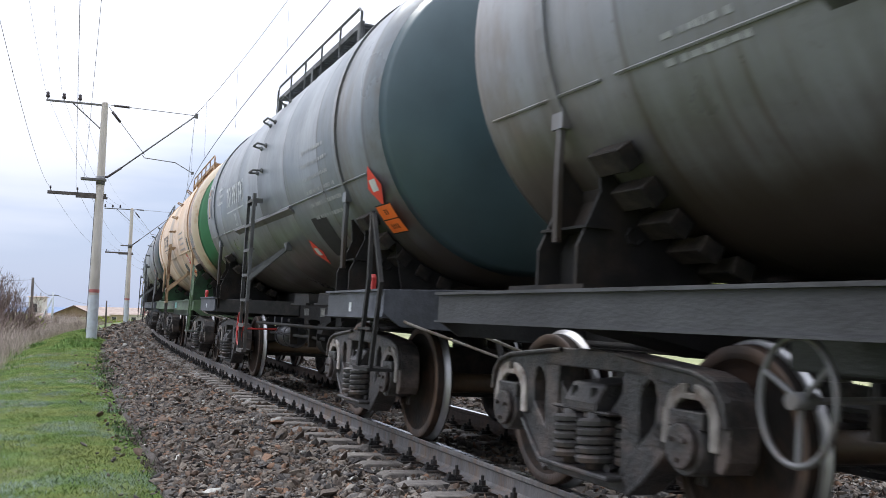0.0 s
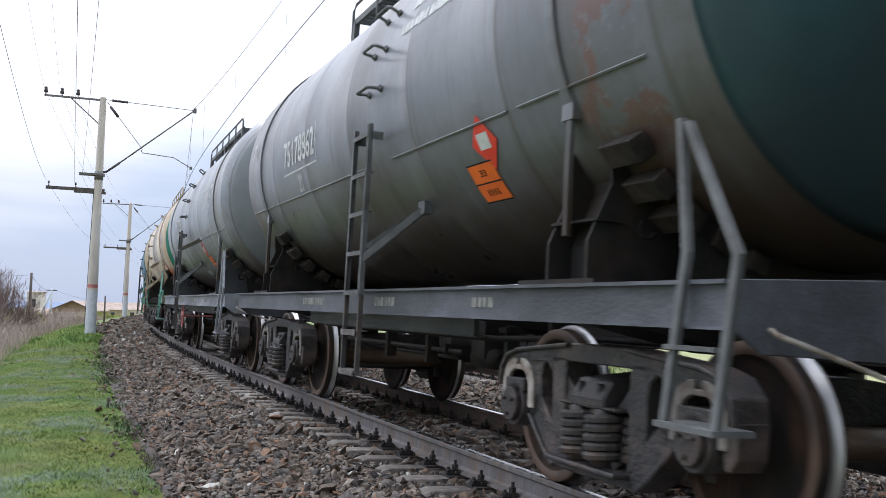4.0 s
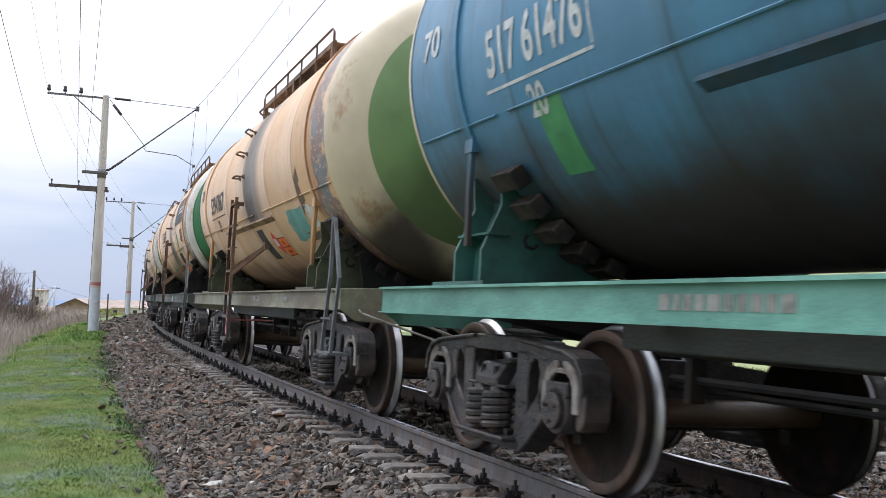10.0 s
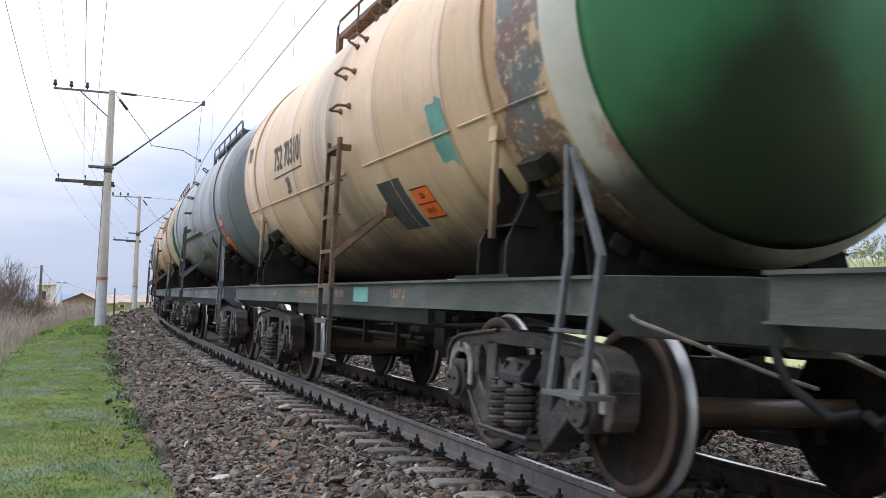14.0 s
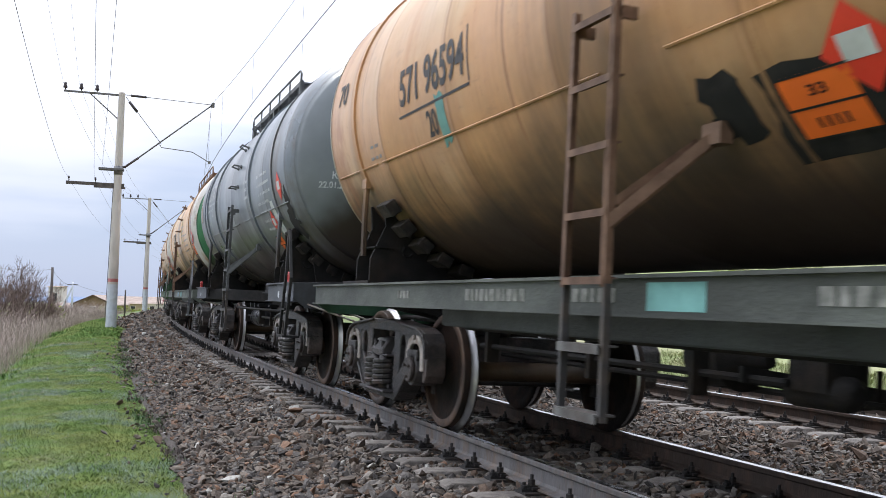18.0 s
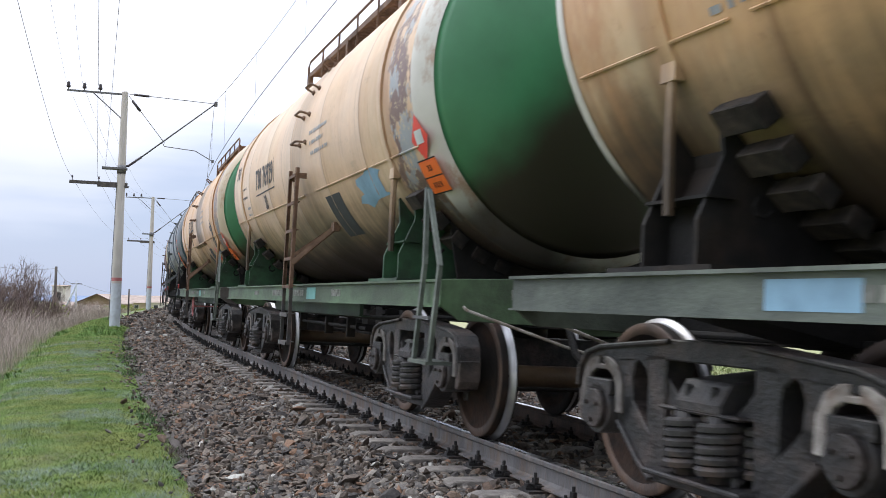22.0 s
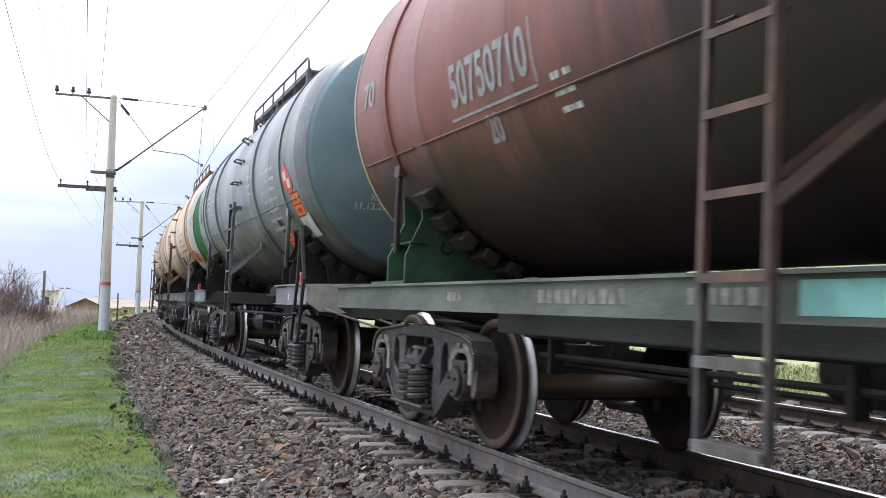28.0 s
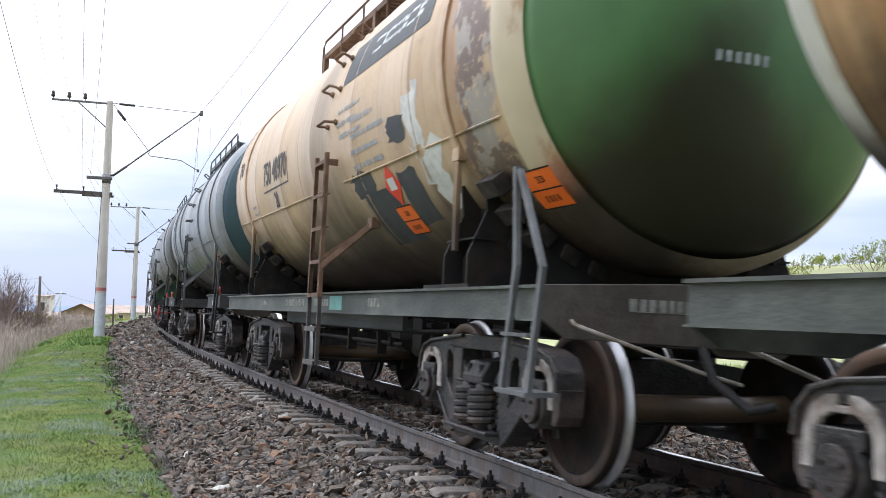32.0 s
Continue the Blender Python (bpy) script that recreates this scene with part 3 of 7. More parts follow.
def ground_z(s, o, r):
    """Height of the land beside the line."""
    left = np.interp(-o, [0, 1.75, 2.85, 3.3, 4.5, 5.2, 7, 10, 20, 60], [-0.27, -0.26, -0.47, -0.42, -0.46, -0.62, -1.05, -1.3, -1.5, -1.9])
    left = left + 0.16 * smooth(8, 45, s) * smooth(2.4, 3.2, -o) * smooth(12, 6, -o)
    left = left - 2.6 * smooth(90, 260, r) * smooth(4, 20, -o)
    right = np.interp(o, [0, 6.8, 8.1, 9.6, 14], [-0.29, -0.34, -0.72, -0.66, -0.55]) + 6.6 * smooth(14, 62, o) + 3 * smooth(60, 200, o)
    z = np.where(o < 0, left, right)
    away = smooth(620, 820, r) * smooth(120, -40, o)
    return z * (1 - away) - 17 * away


def bed(s0, s1, step, o_list, lift=0.0, wob=0.0, f=3.0):
    s = np.arange(s0, s1 + step / 2, step)
    S, O = np.meshgrid(s, np.array(o_list), indexing="ij")
    P = track_np(S, O, 0.0)
    Z = ground_z(S, O, np.hypot(P[..., 0], P[..., 1])) + lift + wob * ripple(P[..., 0], P[..., 1], f, 1.0)
    V = track_np(S, O, Z).reshape(-1, 3)
    n, m = S.shape
    i = (np.arange(n - 1)[:, None] * m + np.arange(m - 1)[None]).ravel()
    return V, np.stack([i, i + 1, i + m + 1, i + m], 1)


def build_ground():
    rad = np.concatenate([[0.02], np.geomspace(0.6, 4900, 120)])
    ang = np.linspace(0, 2 * np.pi, 181)[:-1]
    Rr, A = np.meshgrid(rad, ang, indexing="ij")
    X, Y = Rr * np.sin(A), Rr * np.cos(A)
    s, o = line_coords(X, Y)
    under = np.where((o > -9.5) & (o < 9.5) & (s > -280) & (s < 340), -0.22, 0.0)
    Z = ground_z(s, o, Rr) + under + np.where(Rr > 30, 0.25, 0.0) * ripple(X, Y, 0.04, 2.0) * smooth(12, 30, np.abs(o))
    n, m = X.shape
    i = np.arange(n - 1)[:, None] * m
    j = np.arange(m)[None]
    F = np.stack([i + j, i + (j + 1) % m, i + m + (j + 1) % m, i + m + j], -1).reshape(-1, 4)
    g = new("ground", array_mesh("ground", np.stack([X, Y, Z], -1).reshape(-1, 3), F, FIELD, True))
    tagged(g, "spring fields and scrub falling gently away to the sea", "ground", kind="structure")
    V, F = bed(-30, 130, 0.25, np.concatenate([np.arange(-9.5, -5.0, 0.4), np.arange(-5.0, -2.2, 0.15)]), -0.012, 0.006, 2.6)
    tagged(new("verge_grass", array_mesh("verge", V, F, SOIL, True)), "low grassy verge beside the ballast shoulder", "verge", kind="structure")
    V, F = bed(-30, 130, 0.5, np.arange(7.5, 14, 0.4), 0.02, 0.03, 2.0)
    tagged(new("verge_far", array_mesh("verge_far", V, F, SOIL, True)), "grassy strip beyond the second track", "verge", kind="structure")
    V, F = bed(-280, 340, 0.5, np.concatenate([np.arange(-2.84, -1.0, 0.12), np.arange(-1.0, 5.2, 0.3), np.arange(5.2, 8.4, 0.2)]), 0.015, 0.018, 9.0)
    tagged(new("ballast_bed", array_mesh("ballast_bed", V, F, BALLAST, True)), "brown crushed-stone ballast bed under both tracks", "ballast", kind="structure")
    a = np.linspace(0, 2 * np.pi, 97)[:-1]
    V = np.concatenate([np.stack([r * np.sin(a), r * np.cos(a), np.full(96, -14.0)], 1) for r in (600, 4950)])
    k = np.arange(96)
    F = np.stack([k, (k + 1) % 96, 96 + (k + 1) % 96, 96 + k], 1)
    tagged(new("sea_water", array_mesh("sea", V, F, WATER)), "calm grey-blue sea along the horizon", "sea", kind="structure")


build_ground()


def stones():
    """Crushed stone lying on the bed: many small angular lumps."""
    bm = bmesh.new()
    bmesh.ops.create_icosphere(bm, subdivisions=1, radius=1)
    base = np.array([v.co for v in bm.verts])
    tri = np.array([[v.index for v in f.verts] for f in bm.faces])
    bm.free()
    shapes = [base * (1 + rng.uniform(-0.38, 0.3, (12, 1))) * rng.uniform((0.9, 0.55, 0.25), (1.5, 1.0, 0.52)) for _ in range(18)]
    octa = np.array(((1, 0, 0), (-1, 0, 0), (0, 1, 0), (0, -1, 0), (0, 0, 1), (0, 0, -1)), float)
    otri = np.array(((0, 2, 4), (2, 1, 4), (1, 3, 4), (3, 0, 4), (2, 0, 5), (1, 2, 5), (3, 1, 5), (0, 3, 5)))
    rough = [octa * (1 + rng.uniform(-0.3, 0.3, (6, 1))) * rng.uniform((1.0, 0.7, 0.35), (1.5, 1.1, 0.6)) + rng.uniform(-0.2, 0.2, (6, 3)) for _ in range(18)]
    spots = []
    for o0, o1, s0, s1, per, size in ((-2.9, -0.86, 3.2, 9, 1400, 0.0265), (-2.75, -0.86, 9, 16, 1250, 0.027), (-2.64, -0.86, 16, 30, 850, 0.029), (-2.7, -0.86, 30, 46, 300, 0.042), (-3.3, -1.3, 44, 110, 110, 0.062), (-0.7, 0.7, 1, 22, 340, 0.031),
                                      (0.85, 4.1, 0, 12, 900, 0.0235), (0.85, 4.1, 12, 26, 380, 0.032), (4.2, 5.75, 2, 25, 140, 0.038), (5.8, 7.7, 2, 28, 130, 0.042)):
        n = int((o1 - o0) * (s1 - s0) * per)
        spots.append(np.stack([rng.uniform(s0, s1, n), rng.uniform(o0, o1, n), rng.lognormal(np.log(size), 0.34, n)], 1))
    # strays on the grass edge
    n = 900
    spots.append(np.stack([rng.uniform(4, 30, n), -2.6 - rng.exponential(0.2, n), rng.lognormal(np.log(0.024), 0.3, n)], 1))
    sp = np.concatenate(spots)
    # few lie on the sleepers
    for c, z_ in ((0.0, 0), (S2, 0)):
        on = (np.abs((sp[:, 0] + 0.25) % 0.5 - 0.25) < 0.125) & (np.abs(sp[:, 1] - c) < 1.37)
        sp = sp[~on | (rng.uniform(0, 1, len(sp)) < 0.07)]
    P = track_np(sp[:, 0], sp[:, 1], 0.0)
    z = ground_z(sp[:, 0], sp[:, 1], np.hypot(P[:, 0], P[:, 1])) + 0.020 + rng.uniform(-0.2, 0.8, len(sp)) * sp[:, 2]
    P = track_np(sp[:, 0], sp[:, 1], z)
    close = (sp[:, 0] < 26) & (sp[:, 1] < 0.8)
    for pick, forms, faces, nv in ((close, shapes, tri, 12), (~close, rough, otri, 6)):
        size, place = sp[pick][:, 2], P[pick]
        n = len(size)
        q = rng.normal(size=(n, 4)) * (1.0, 0.3, 0.3, 1.0)
        q /= np.linalg.norm(q, axis=1)[:, None]
        w, x, y, zq = q.T
        M = np.stack([1 - 2 * (y * y + zq * zq), 2 * (x * y - w * zq), 2 * (x * zq + w * y), 2 * (x * y + w * zq), 1 - 2 * (x * x + zq * zq), 2 * (y * zq - w * x),
                      2 * (x * zq - w * y), 2 * (y * zq + w * x), 1 - 2 * (x * x + y * y)], 1).reshape(n, 3, 3)
        sh = np.array(forms)[rng.integers(0, 18, n)]
        V = np.einsum("nij,nvj->nvi", M, sh) * size[:, None, None] + place[:, None, :]
        F = faces[None] + (np.arange(n) * nv)[:, None, None]
        tagged(new("ballast_stones", array_mesh("ballast_stones", V.reshape(-1, 3), F.reshape(-1, 3), STONE)), "loose angular brown and grey ballast stones", "stones", kind="stuff")


stones()


def blades(name, spots, height, width, lean, material, label, category, fine=False):
    """Grass: each blade a narrow bent strip. spots: arrays of s, o, scale."""
    s, o, k = spots
    P = track_np(s, o, 0.0)
    z = ground_z(s, o, np.hypot(P[:, 0], P[:, 1]))
    P = track_np(s, o, z - 0.01)
    n = len(s)
    a = rng.uniform(0, 2 * np.pi, n)
    d = np.stack([np.cos(a), np.sin(a), np.zeros(n)], 1)
    side = np.stack([-np.sin(a), np.cos(a), np.zeros(n)], 1) * (width * k)[:, None]
    hgt = height * k * rng.uniform(0.6, 1.3, n)
    up = np.stack([np.zeros(n), np.zeros(n), hgt], 1)
    out = d * (hgt * lean * rng.uniform(0.3, 1.3, n))[:, None]
    if fine:
        V = np.stack([P - side, P + side, P + up + out], 1)
        tagged(new(name, array_mesh(name, V.reshape(-1, 3), np.arange(n * 3).reshape(-1, 3), material)), label, category, kind="stuff")
        return
    V = np.stack([P - side, P + side, P + side * 0.8 + up * 0.6 + out * 0.35, P - side * 0.8 + up * 0.6 + out * 0.35, P + up + out, P + up + out], 1)
    V = V[:, :5]
    i = np.arange(n)[:, None] * 5
    F = np.concatenate([i + [[0, 1, 2]], i + [[0, 2, 3]], i + [[3, 2, 4]]], 0)
    tagged(new(name, array_mesh(name, V.reshape(-1, 3), F, material)), label, category, kind="stuff")


def clumped(n, s0, s1, o0, o1, f, cut, near=1.0):
    u = rng.uniform(0, 1, n) ** near
    s, o = s0 + (s1 - s0) * u, rng.uniform(o0, o1, n)
    keep = patchy(s, o, f, int(10 * f)) + rng.normal(0, 0.14, n) > cut
    return s[keep], o[keep]


def plants():
    s, o = clumped(960000, 4.3, 58, -6.9, -2.5, 1.1, -2.0, 2.2)
    edge = -2.98 + 0.32 * smooth(5, 15, s) + 0.22 * patchy(s, s * 0 + 3, 0.7, 1) + 0.1 * patchy(s, o, 3, 2)
    keep = (o < edge) | (rng.uniform(0, 1, len(s)) < 0.012)
    s, o = s[keep], o[keep]
    bare = patchy(s, o, 1.3, 5) + rng.normal(0, 0.12, len(s)) < -0.66
    s, o = s[~bare], o[~bare]
    k = rng.uniform(0.6, 1.2, len(s)) * (1 + 0.018 * s) * (1 + 0.4 * patchy(s, o, 1.7, 8))
    blades("grass", (s, o, k), 0.018, 0.0030, 2.2, GRASS, "short bright green spring grass", "grass", True)
    s, o = clumped(380000, 4.3, 32, -6.7, -2.5, 1.3, 0.30, 2.0)
    o = o - 0.1
    blades("wormwood", (s, o, rng.uniform(0.6, 1.2, len(s)) * (1 + 0.015 * s)), 0.026, 0.0034, 2.0, GRASS_GREY, "grey-green wormwood tufts among the grass", "weeds", True)
    s, o = clumped(24000, 5, 34, -3.05, -2.45, 2.0, 0.44, 1.4)
    blades("dark_weeds", (s, o, rng.uniform(0.6, 1.3, len(s)) * (1 + 0.03 * s)), 0.05, 0.005, 1.2, NETTLE, "dark green weeds along the ballast edge", "weeds", True)
    s, o = clumped(60000, 6, 34, 7.8, 15, 0.9, -0.5)
    blades("grass_beyond", (s, o, rng.uniform(0.8, 1.8, len(s))), 0.09, 0.009, 0.9, GRASS_PALE, "rank green grass beyond the second track", "grass")
    # taller weeds along the verge's outer edge and the ballast's foot
    s, o = clumped(26000, 14, 42, -5.5, -4.8, 1.3, 0.56)
    s2, o2 = clumped(9000, 32, 60, -4.3, -2.9, 0.6, 0.0)
    s, o = np.concatenate([s, s2]), np.concatenate([o, o2])
    blades("nettles", (s, o, rng.uniform(0.5, 1.4, len(s))), 0.075, 0.010, 1.3, LUSH, "fresh green nettles along the edge of the verge", "weeds")
    s, o = clumped(90000, 5, 40, -2.9, -2.05, 0.6, 0.24)
    blades("dead_weeds", (s, o, rng.uniform(0.5, 1.3, len(s))), 0.055, 0.006, 1.6, SOOT_WEED, "dark dead weeds at the foot of the ballast", "weeds", True)
    # dry reeds
    # sere brown patches in the turf
    s, o = clumped(60000, 5, 30, -6.2, -3.2, 0.9, 0.52, 1.5)
    blades("sere_grass", (s, o - 0.15, rng.uniform(0.6, 1.2, len(s)) * (1 + 0.03 * s)), 0.03, 0.003, 1.8, DRY, "withered straw-brown grass in the verge", "grass", True)
    s, o = clumped(150000, 14, 90, -18, -5.1, 0.5, -0.45, 1.5)
    blades("dry_reeds", (s, o, rng.uniform(0.4, 1.5, len(s)) * (0.35 + 0.65 * smooth(-5.1, -7.8, o))), 0.95, 0.0055, 0.7, DRY, "tall dry reeds and dead stalks below the verge", "reeds")


plants()


# ---- the two tracks ----
RAIL_PROFILE = ((-0.075, -0.18), (0.075, -0.18), (0.075, -0.168), (0.025, -0.153), (0.009, -0.135), (0.009, -0.052), (0.036, -0.038), (0.0375, -0.012), (0.033, -0.003), (0.02, 0.0),
                (-0.02, 0.0), (-0.033, -0.003), (-0.0375, -0.012), (-0.036, -0.038), (-0.009, -0.052), (-0.009, -0.135), (-0.025, -0.153), (-0.075, -0.168))


def on_line(line, s, o, z):
    """A place on line 1 or 2, on its tilted plane."""
    p = track(s, o, z)
    if line == 2:
        p = track(s, o + S2, 0, False)
        p.z = Z2 + z - 0.05 * (o + 0.76) / 1.52
    return p


def rail(line, o, parent):
    bm = bmesh.new()
    ss = np.concatenate([np.arange(-275, -10, 5), np.arange(-10, 60, 0.7), np.arange(60, 336, 4)])
    rows = [[bm.verts.new(on_line(line, s, o + a, z)) for a, z in RAIL_PROFILE] for s in ss]
    n = len(RAIL_PROFILE)
    for p, q in zip(rows, rows[1:]):
        for k in range(n):
            f = bm.faces.new((p[k], p[(k + 1) % n], q[(k + 1) % n], q[k]))
            f.material_index = 1 if k in (8, 9, 10) else 0
    bm.faces.new(rows[0][::-1])
    bm.faces.new(rows[-1])
    part("rail", bm, (RAIL_SIDE if line == 1 and o < 0 else RAIL_RUST_SHADE, RAIL_TOP), parent, "steel rail with a polished running surface")


def sleeper_bm(bm):
    sec = ((-1.35, -0.225), (-1.28, -0.2), (-0.45, -0.2), (-0.3, -0.235), (0.3, -0.235), (0.45, -0.2), (1.28, -0.2), (1.35, -0.225))
    top = [[bm.verts.new((x * w, y, z)) for y, z in sec] for x, w in ((-0.095, 1), (0.095, 1))]
    low = [[bm.verts.new((x, y, -0.42)) for y, z in sec] for x in (-0.15, 0.15)]
    n = len(sec)
    for i in range(n - 1):
        bm.faces.new((top[0][i], top[1][i], top[1][i + 1], top[0][i + 1]))
        bm.faces.new((low[0][i], top[0][i], top[0][i + 1], low[0][i + 1]))
        bm.faces.new((low[1][i], low[1][i + 1], top[1][i + 1], top[1][i]))
    for i in (0, n - 1):
        bm.faces.new((low[0][i], low[1][i], top[1][i], top[0][i]))


def fastening_bm(bm):
    box(bm, -0.09, 0.09, -0.185, 0.185, -0.205, -0.185)
    for y in (-0.155, -0.1, 0.1, 0.155):
        tall = abs(y) < 0.12
        z = -0.075 if tall else -0.125
        tube(bm, ((0, y, -0.19), (0, y, z)), 0.0125, 6)
        tube(bm, ((0, y, -0.172 if not tall else -0.142), (0, y, -0.145 if not tall else -0.108)), 0.026, 6)
        box(bm, -0.032, 0.032, y - 0.032, y + 0.028, -0.187, -0.166 if not tall else -0.145)
    for y in (-0.085, 0.085):
        box(bm, -0.05, 0.05, y - 0.03, y + 0.03, -0.172, -0.155)


def tracks():
    sleeper = to_mesh("sleeper", finish(made(sleeper_bm), 0.008), CONCRETE)
    fast = to_mesh("fastening", finish(made(fastening_bm)), FASTENER)
    for line in (1, 2):
        top = tagged(new("railway_track"), "rusty-sided rails on concrete sleepers in brown ballast", "track", kind="structure")
        for o in (-0.7975, 0.7975):
            rail(line, o, top)
        near, step = ((1.5, 46), (-1, 30))[line - 1], 0.5
        far = bmesh.new()
        count = 0
        for k in range(int(-20 / step), int(150 / step)):
            s = k * step
            a, b = on_line(line, s, -1, 0), on_line(line, s, 1, 0)
            y = (b - a).normalized()
            x = on_line(line, s + 0.5, 0, 0) - on_line(line, s - 0.5, 0, 0)
            x.normalize()
            m = Matrix((x, -y, x.cross(-y))).transposed().to_4x4()
            turn = random.uniform(-0.02, 0.02)
            m.translation = on_line(line, s, random.uniform(-0.02, 0.02), random.uniform(-0.006, 0.0))
            m = m @ Matrix.Rotation(turn, 4, "Z")
            if near[0] <= s <= near[1]:
                ob = new("sleeper", sleeper)
                ob.parent, ob.matrix_basis = top, m
                if line == 1 or s < 20:
                    for o in (-0.7975, 0.7975):
                        fo = new("fastening", fast)
                        fo.parent = ob
                        fo.matrix_basis = Matrix.Translation((0, o, 0))
            else:
                v = box(far, -0.12, 0.12, -1.35, 1.35, -0.42, -0.2)
                for c in v:
                    c.co = m @ c.co
        tagged(part("far_sleepers", far, CONCRETE, top), kind="stuff")


tracks()


# ---- catenary masts ----
def mast(s, o=-3.32, group="catenary masts"):
    """A tapered concrete mast with feeder arms, insulators and the bracket that holds the running wire. Built in its own frame: x along the line, y away from the line."""
    p = track(s, o, 0, False)
    gz = float(ground_z(np.array(s), np.array(o), np.hypot(p.x, p.y))) - 0.05
    q = track(s, o + 1, 0, False)
    y = (p - q).normalized()
    x = Vector((0, 0, 1)).cross(-y)
    top = new("catenary_mast")
    m = Matrix((x, y, Vector((0, 0, 1)))).transposed().to_4x4()
    m.translation = (p.x, p.y, gz)
    top.matrix_basis = m @ Matrix.Rotation(radians(0.5), 4, "X")
    tagged(top, "grey concrete catenary mast with feeder arms and insulators", "mast", group)
    lo = -gz
    part("pole", made(lambda b: lathe(b, ((-0.3, 0.205), (1.6 + lo, 0.195), (9.15 + lo, 0.125), (9.2 + lo, 0.11)), 20, "z")), MAST, top)
    part("painted_base", made(lambda b: lathe(b, ((0.0, 0.209), (1.45 + lo, 0.2)), 20, "z", caps=False)), MAST_PAINT, top, "pale blue-grey painted foot of the mast")
    part("red_mark", made(lambda b: lathe(b, ((1.55 + lo, 0.2), (1.68 + lo, 0.2)), 20, "z", caps=False)), PINK, top)
    z = lambda v: v + lo
    # feeder arm
    part("feeder_arm", made(lambda b: (box(b, -0.04, 0.04, 0.0, 2.2, z(9.05), z(9.12)), tube(b, ((0, 1.2, z(9.05)), (0, 0.1, z(8.1))), 0.025, 6))), GALV, top, "steel feeder arm on top of the mast")
    for yy in (0.95, 1.55, 2.15):
        ins = part("pin_insulator", made(lambda b: (lathe(b, ((0.0, 0.02), (0.07, 0.02), (0.08, 0.075), (0.14, 0.085), (0.2, 0.06), (0.26, 0.07), (0.32, 0.03)), 10, "z", (0, yy, z(9.12))))), INSUL, top)
    part("lower_arm", made(lambda b: (box(b, -0.07, 0.07, -0.25, 1.95, z(5.38), z(5.5)), box(b, -0.09, 0.09, -0.3, 0.9, z(5.3), z(5.38)))), TIMBER, top, "grey timber lower crossarm")
    for yy in (0.85, 1.85):
        part("lower_insulator", made(lambda b: lathe(b, ((0, 0.015), (0.1, 0.015), (0.11, 0.04), (0.2, 0.03)), 8, "z", (0, yy, z(5.5)))), INSUL, top)
    part("collar", made(lambda b: (box(b, -0.2, 0.2, -0.22, 0.75, z(6.02), z(6.1)), lathe(b, ((z(5.86), 0.175), (z(6.2), 0.172)), 14, "z"))), GALV, top)
    # cantilever bracket over the line (y negative is towards the line)
    part("bracket_tube", made(lambda b: tube(b, ((0, -0.75, z(6.6)), (0, -3.6, z(9.02))), 0.03, 8)), GALV, top, "inclined cantilever tube")
    part("top_tie", made(lambda b: (tube(b, ((0, -0.1, z(9.12)), (0, -3.6, z(9.0))), 0.014, 6))), GALV, top)
    part("tie_insulator", made(lambda b: tube(b, ((0, -0.35, z(9.11)), (0, -0.95, z(9.09))), 0.05, 8)), INSUL, top)
    part("drop_tie", made(lambda b: tube(b, ((0, -0.15, z(9.05)), (0, -1.62, z(7.22))), 0.014, 6)), GALV, top)
    part("drop_insulator", made(lambda b: tube(b, ((0, -0.3, z(8.85)), (0, -0.62, z(8.46))), 0.055, 8)), INSUL, top)
    part("foot_insulator", made(lambda b: tube(b, ((0, -0.1, z(6.18)), (0, -0.25, z(6.2)), (0, -0.75, z(6.6))), 0.05, 8)), INSUL, top)
    part("steady_arm", made(lambda b: tube(b, ((0, -1.55, z(7.2)), (0.1, -1.62, z(7.1)), (0.1, -2.85, z(7.0)), (0.1, -3.55, z(6.62))), 0.018, 6)), GALV, top)
    part("upper_clamp", made(lambda b: box(b, -0.1, 0.1, -3.66, -3.54, z(8.9), z(9.08))), GALV, top)
    part("wire_clamp", made(lambda b: box(b, -0.05, 0.15, -3.6, -3.5, z(6.56), z(6.66))), GALV, top)
    part("earth_wire", made(lambda b: tube(b, [(-0.03, 0.235 - 0.07 * k / 8, 0.3 + (z(5.3) - 0.3) * k / 8) for k in range(9)], 0.012, 5)), WIRE, top)
    return top


MASTS = (-4.5, 41.75, 86.5, 131, 176)
for k, s_ in enumerate(MASTS[1:]):
    mast(s_, (-3.32, -3.9, -3.9, -3.9)[k])


def sag(name, a, b, drop, r, label, n=24):
    pts = [a.lerp(b, k / n) - Vector((0, 0, drop * 4 * (k / n) * (1 - k / n))) for k in range(n + 1)]
    bm = bmesh.new()
    tube(bm, pts, r, 5)
    ob = part(name, bm, WIRE, None, label)
    tagged(ob, "", "wire")
    return pts


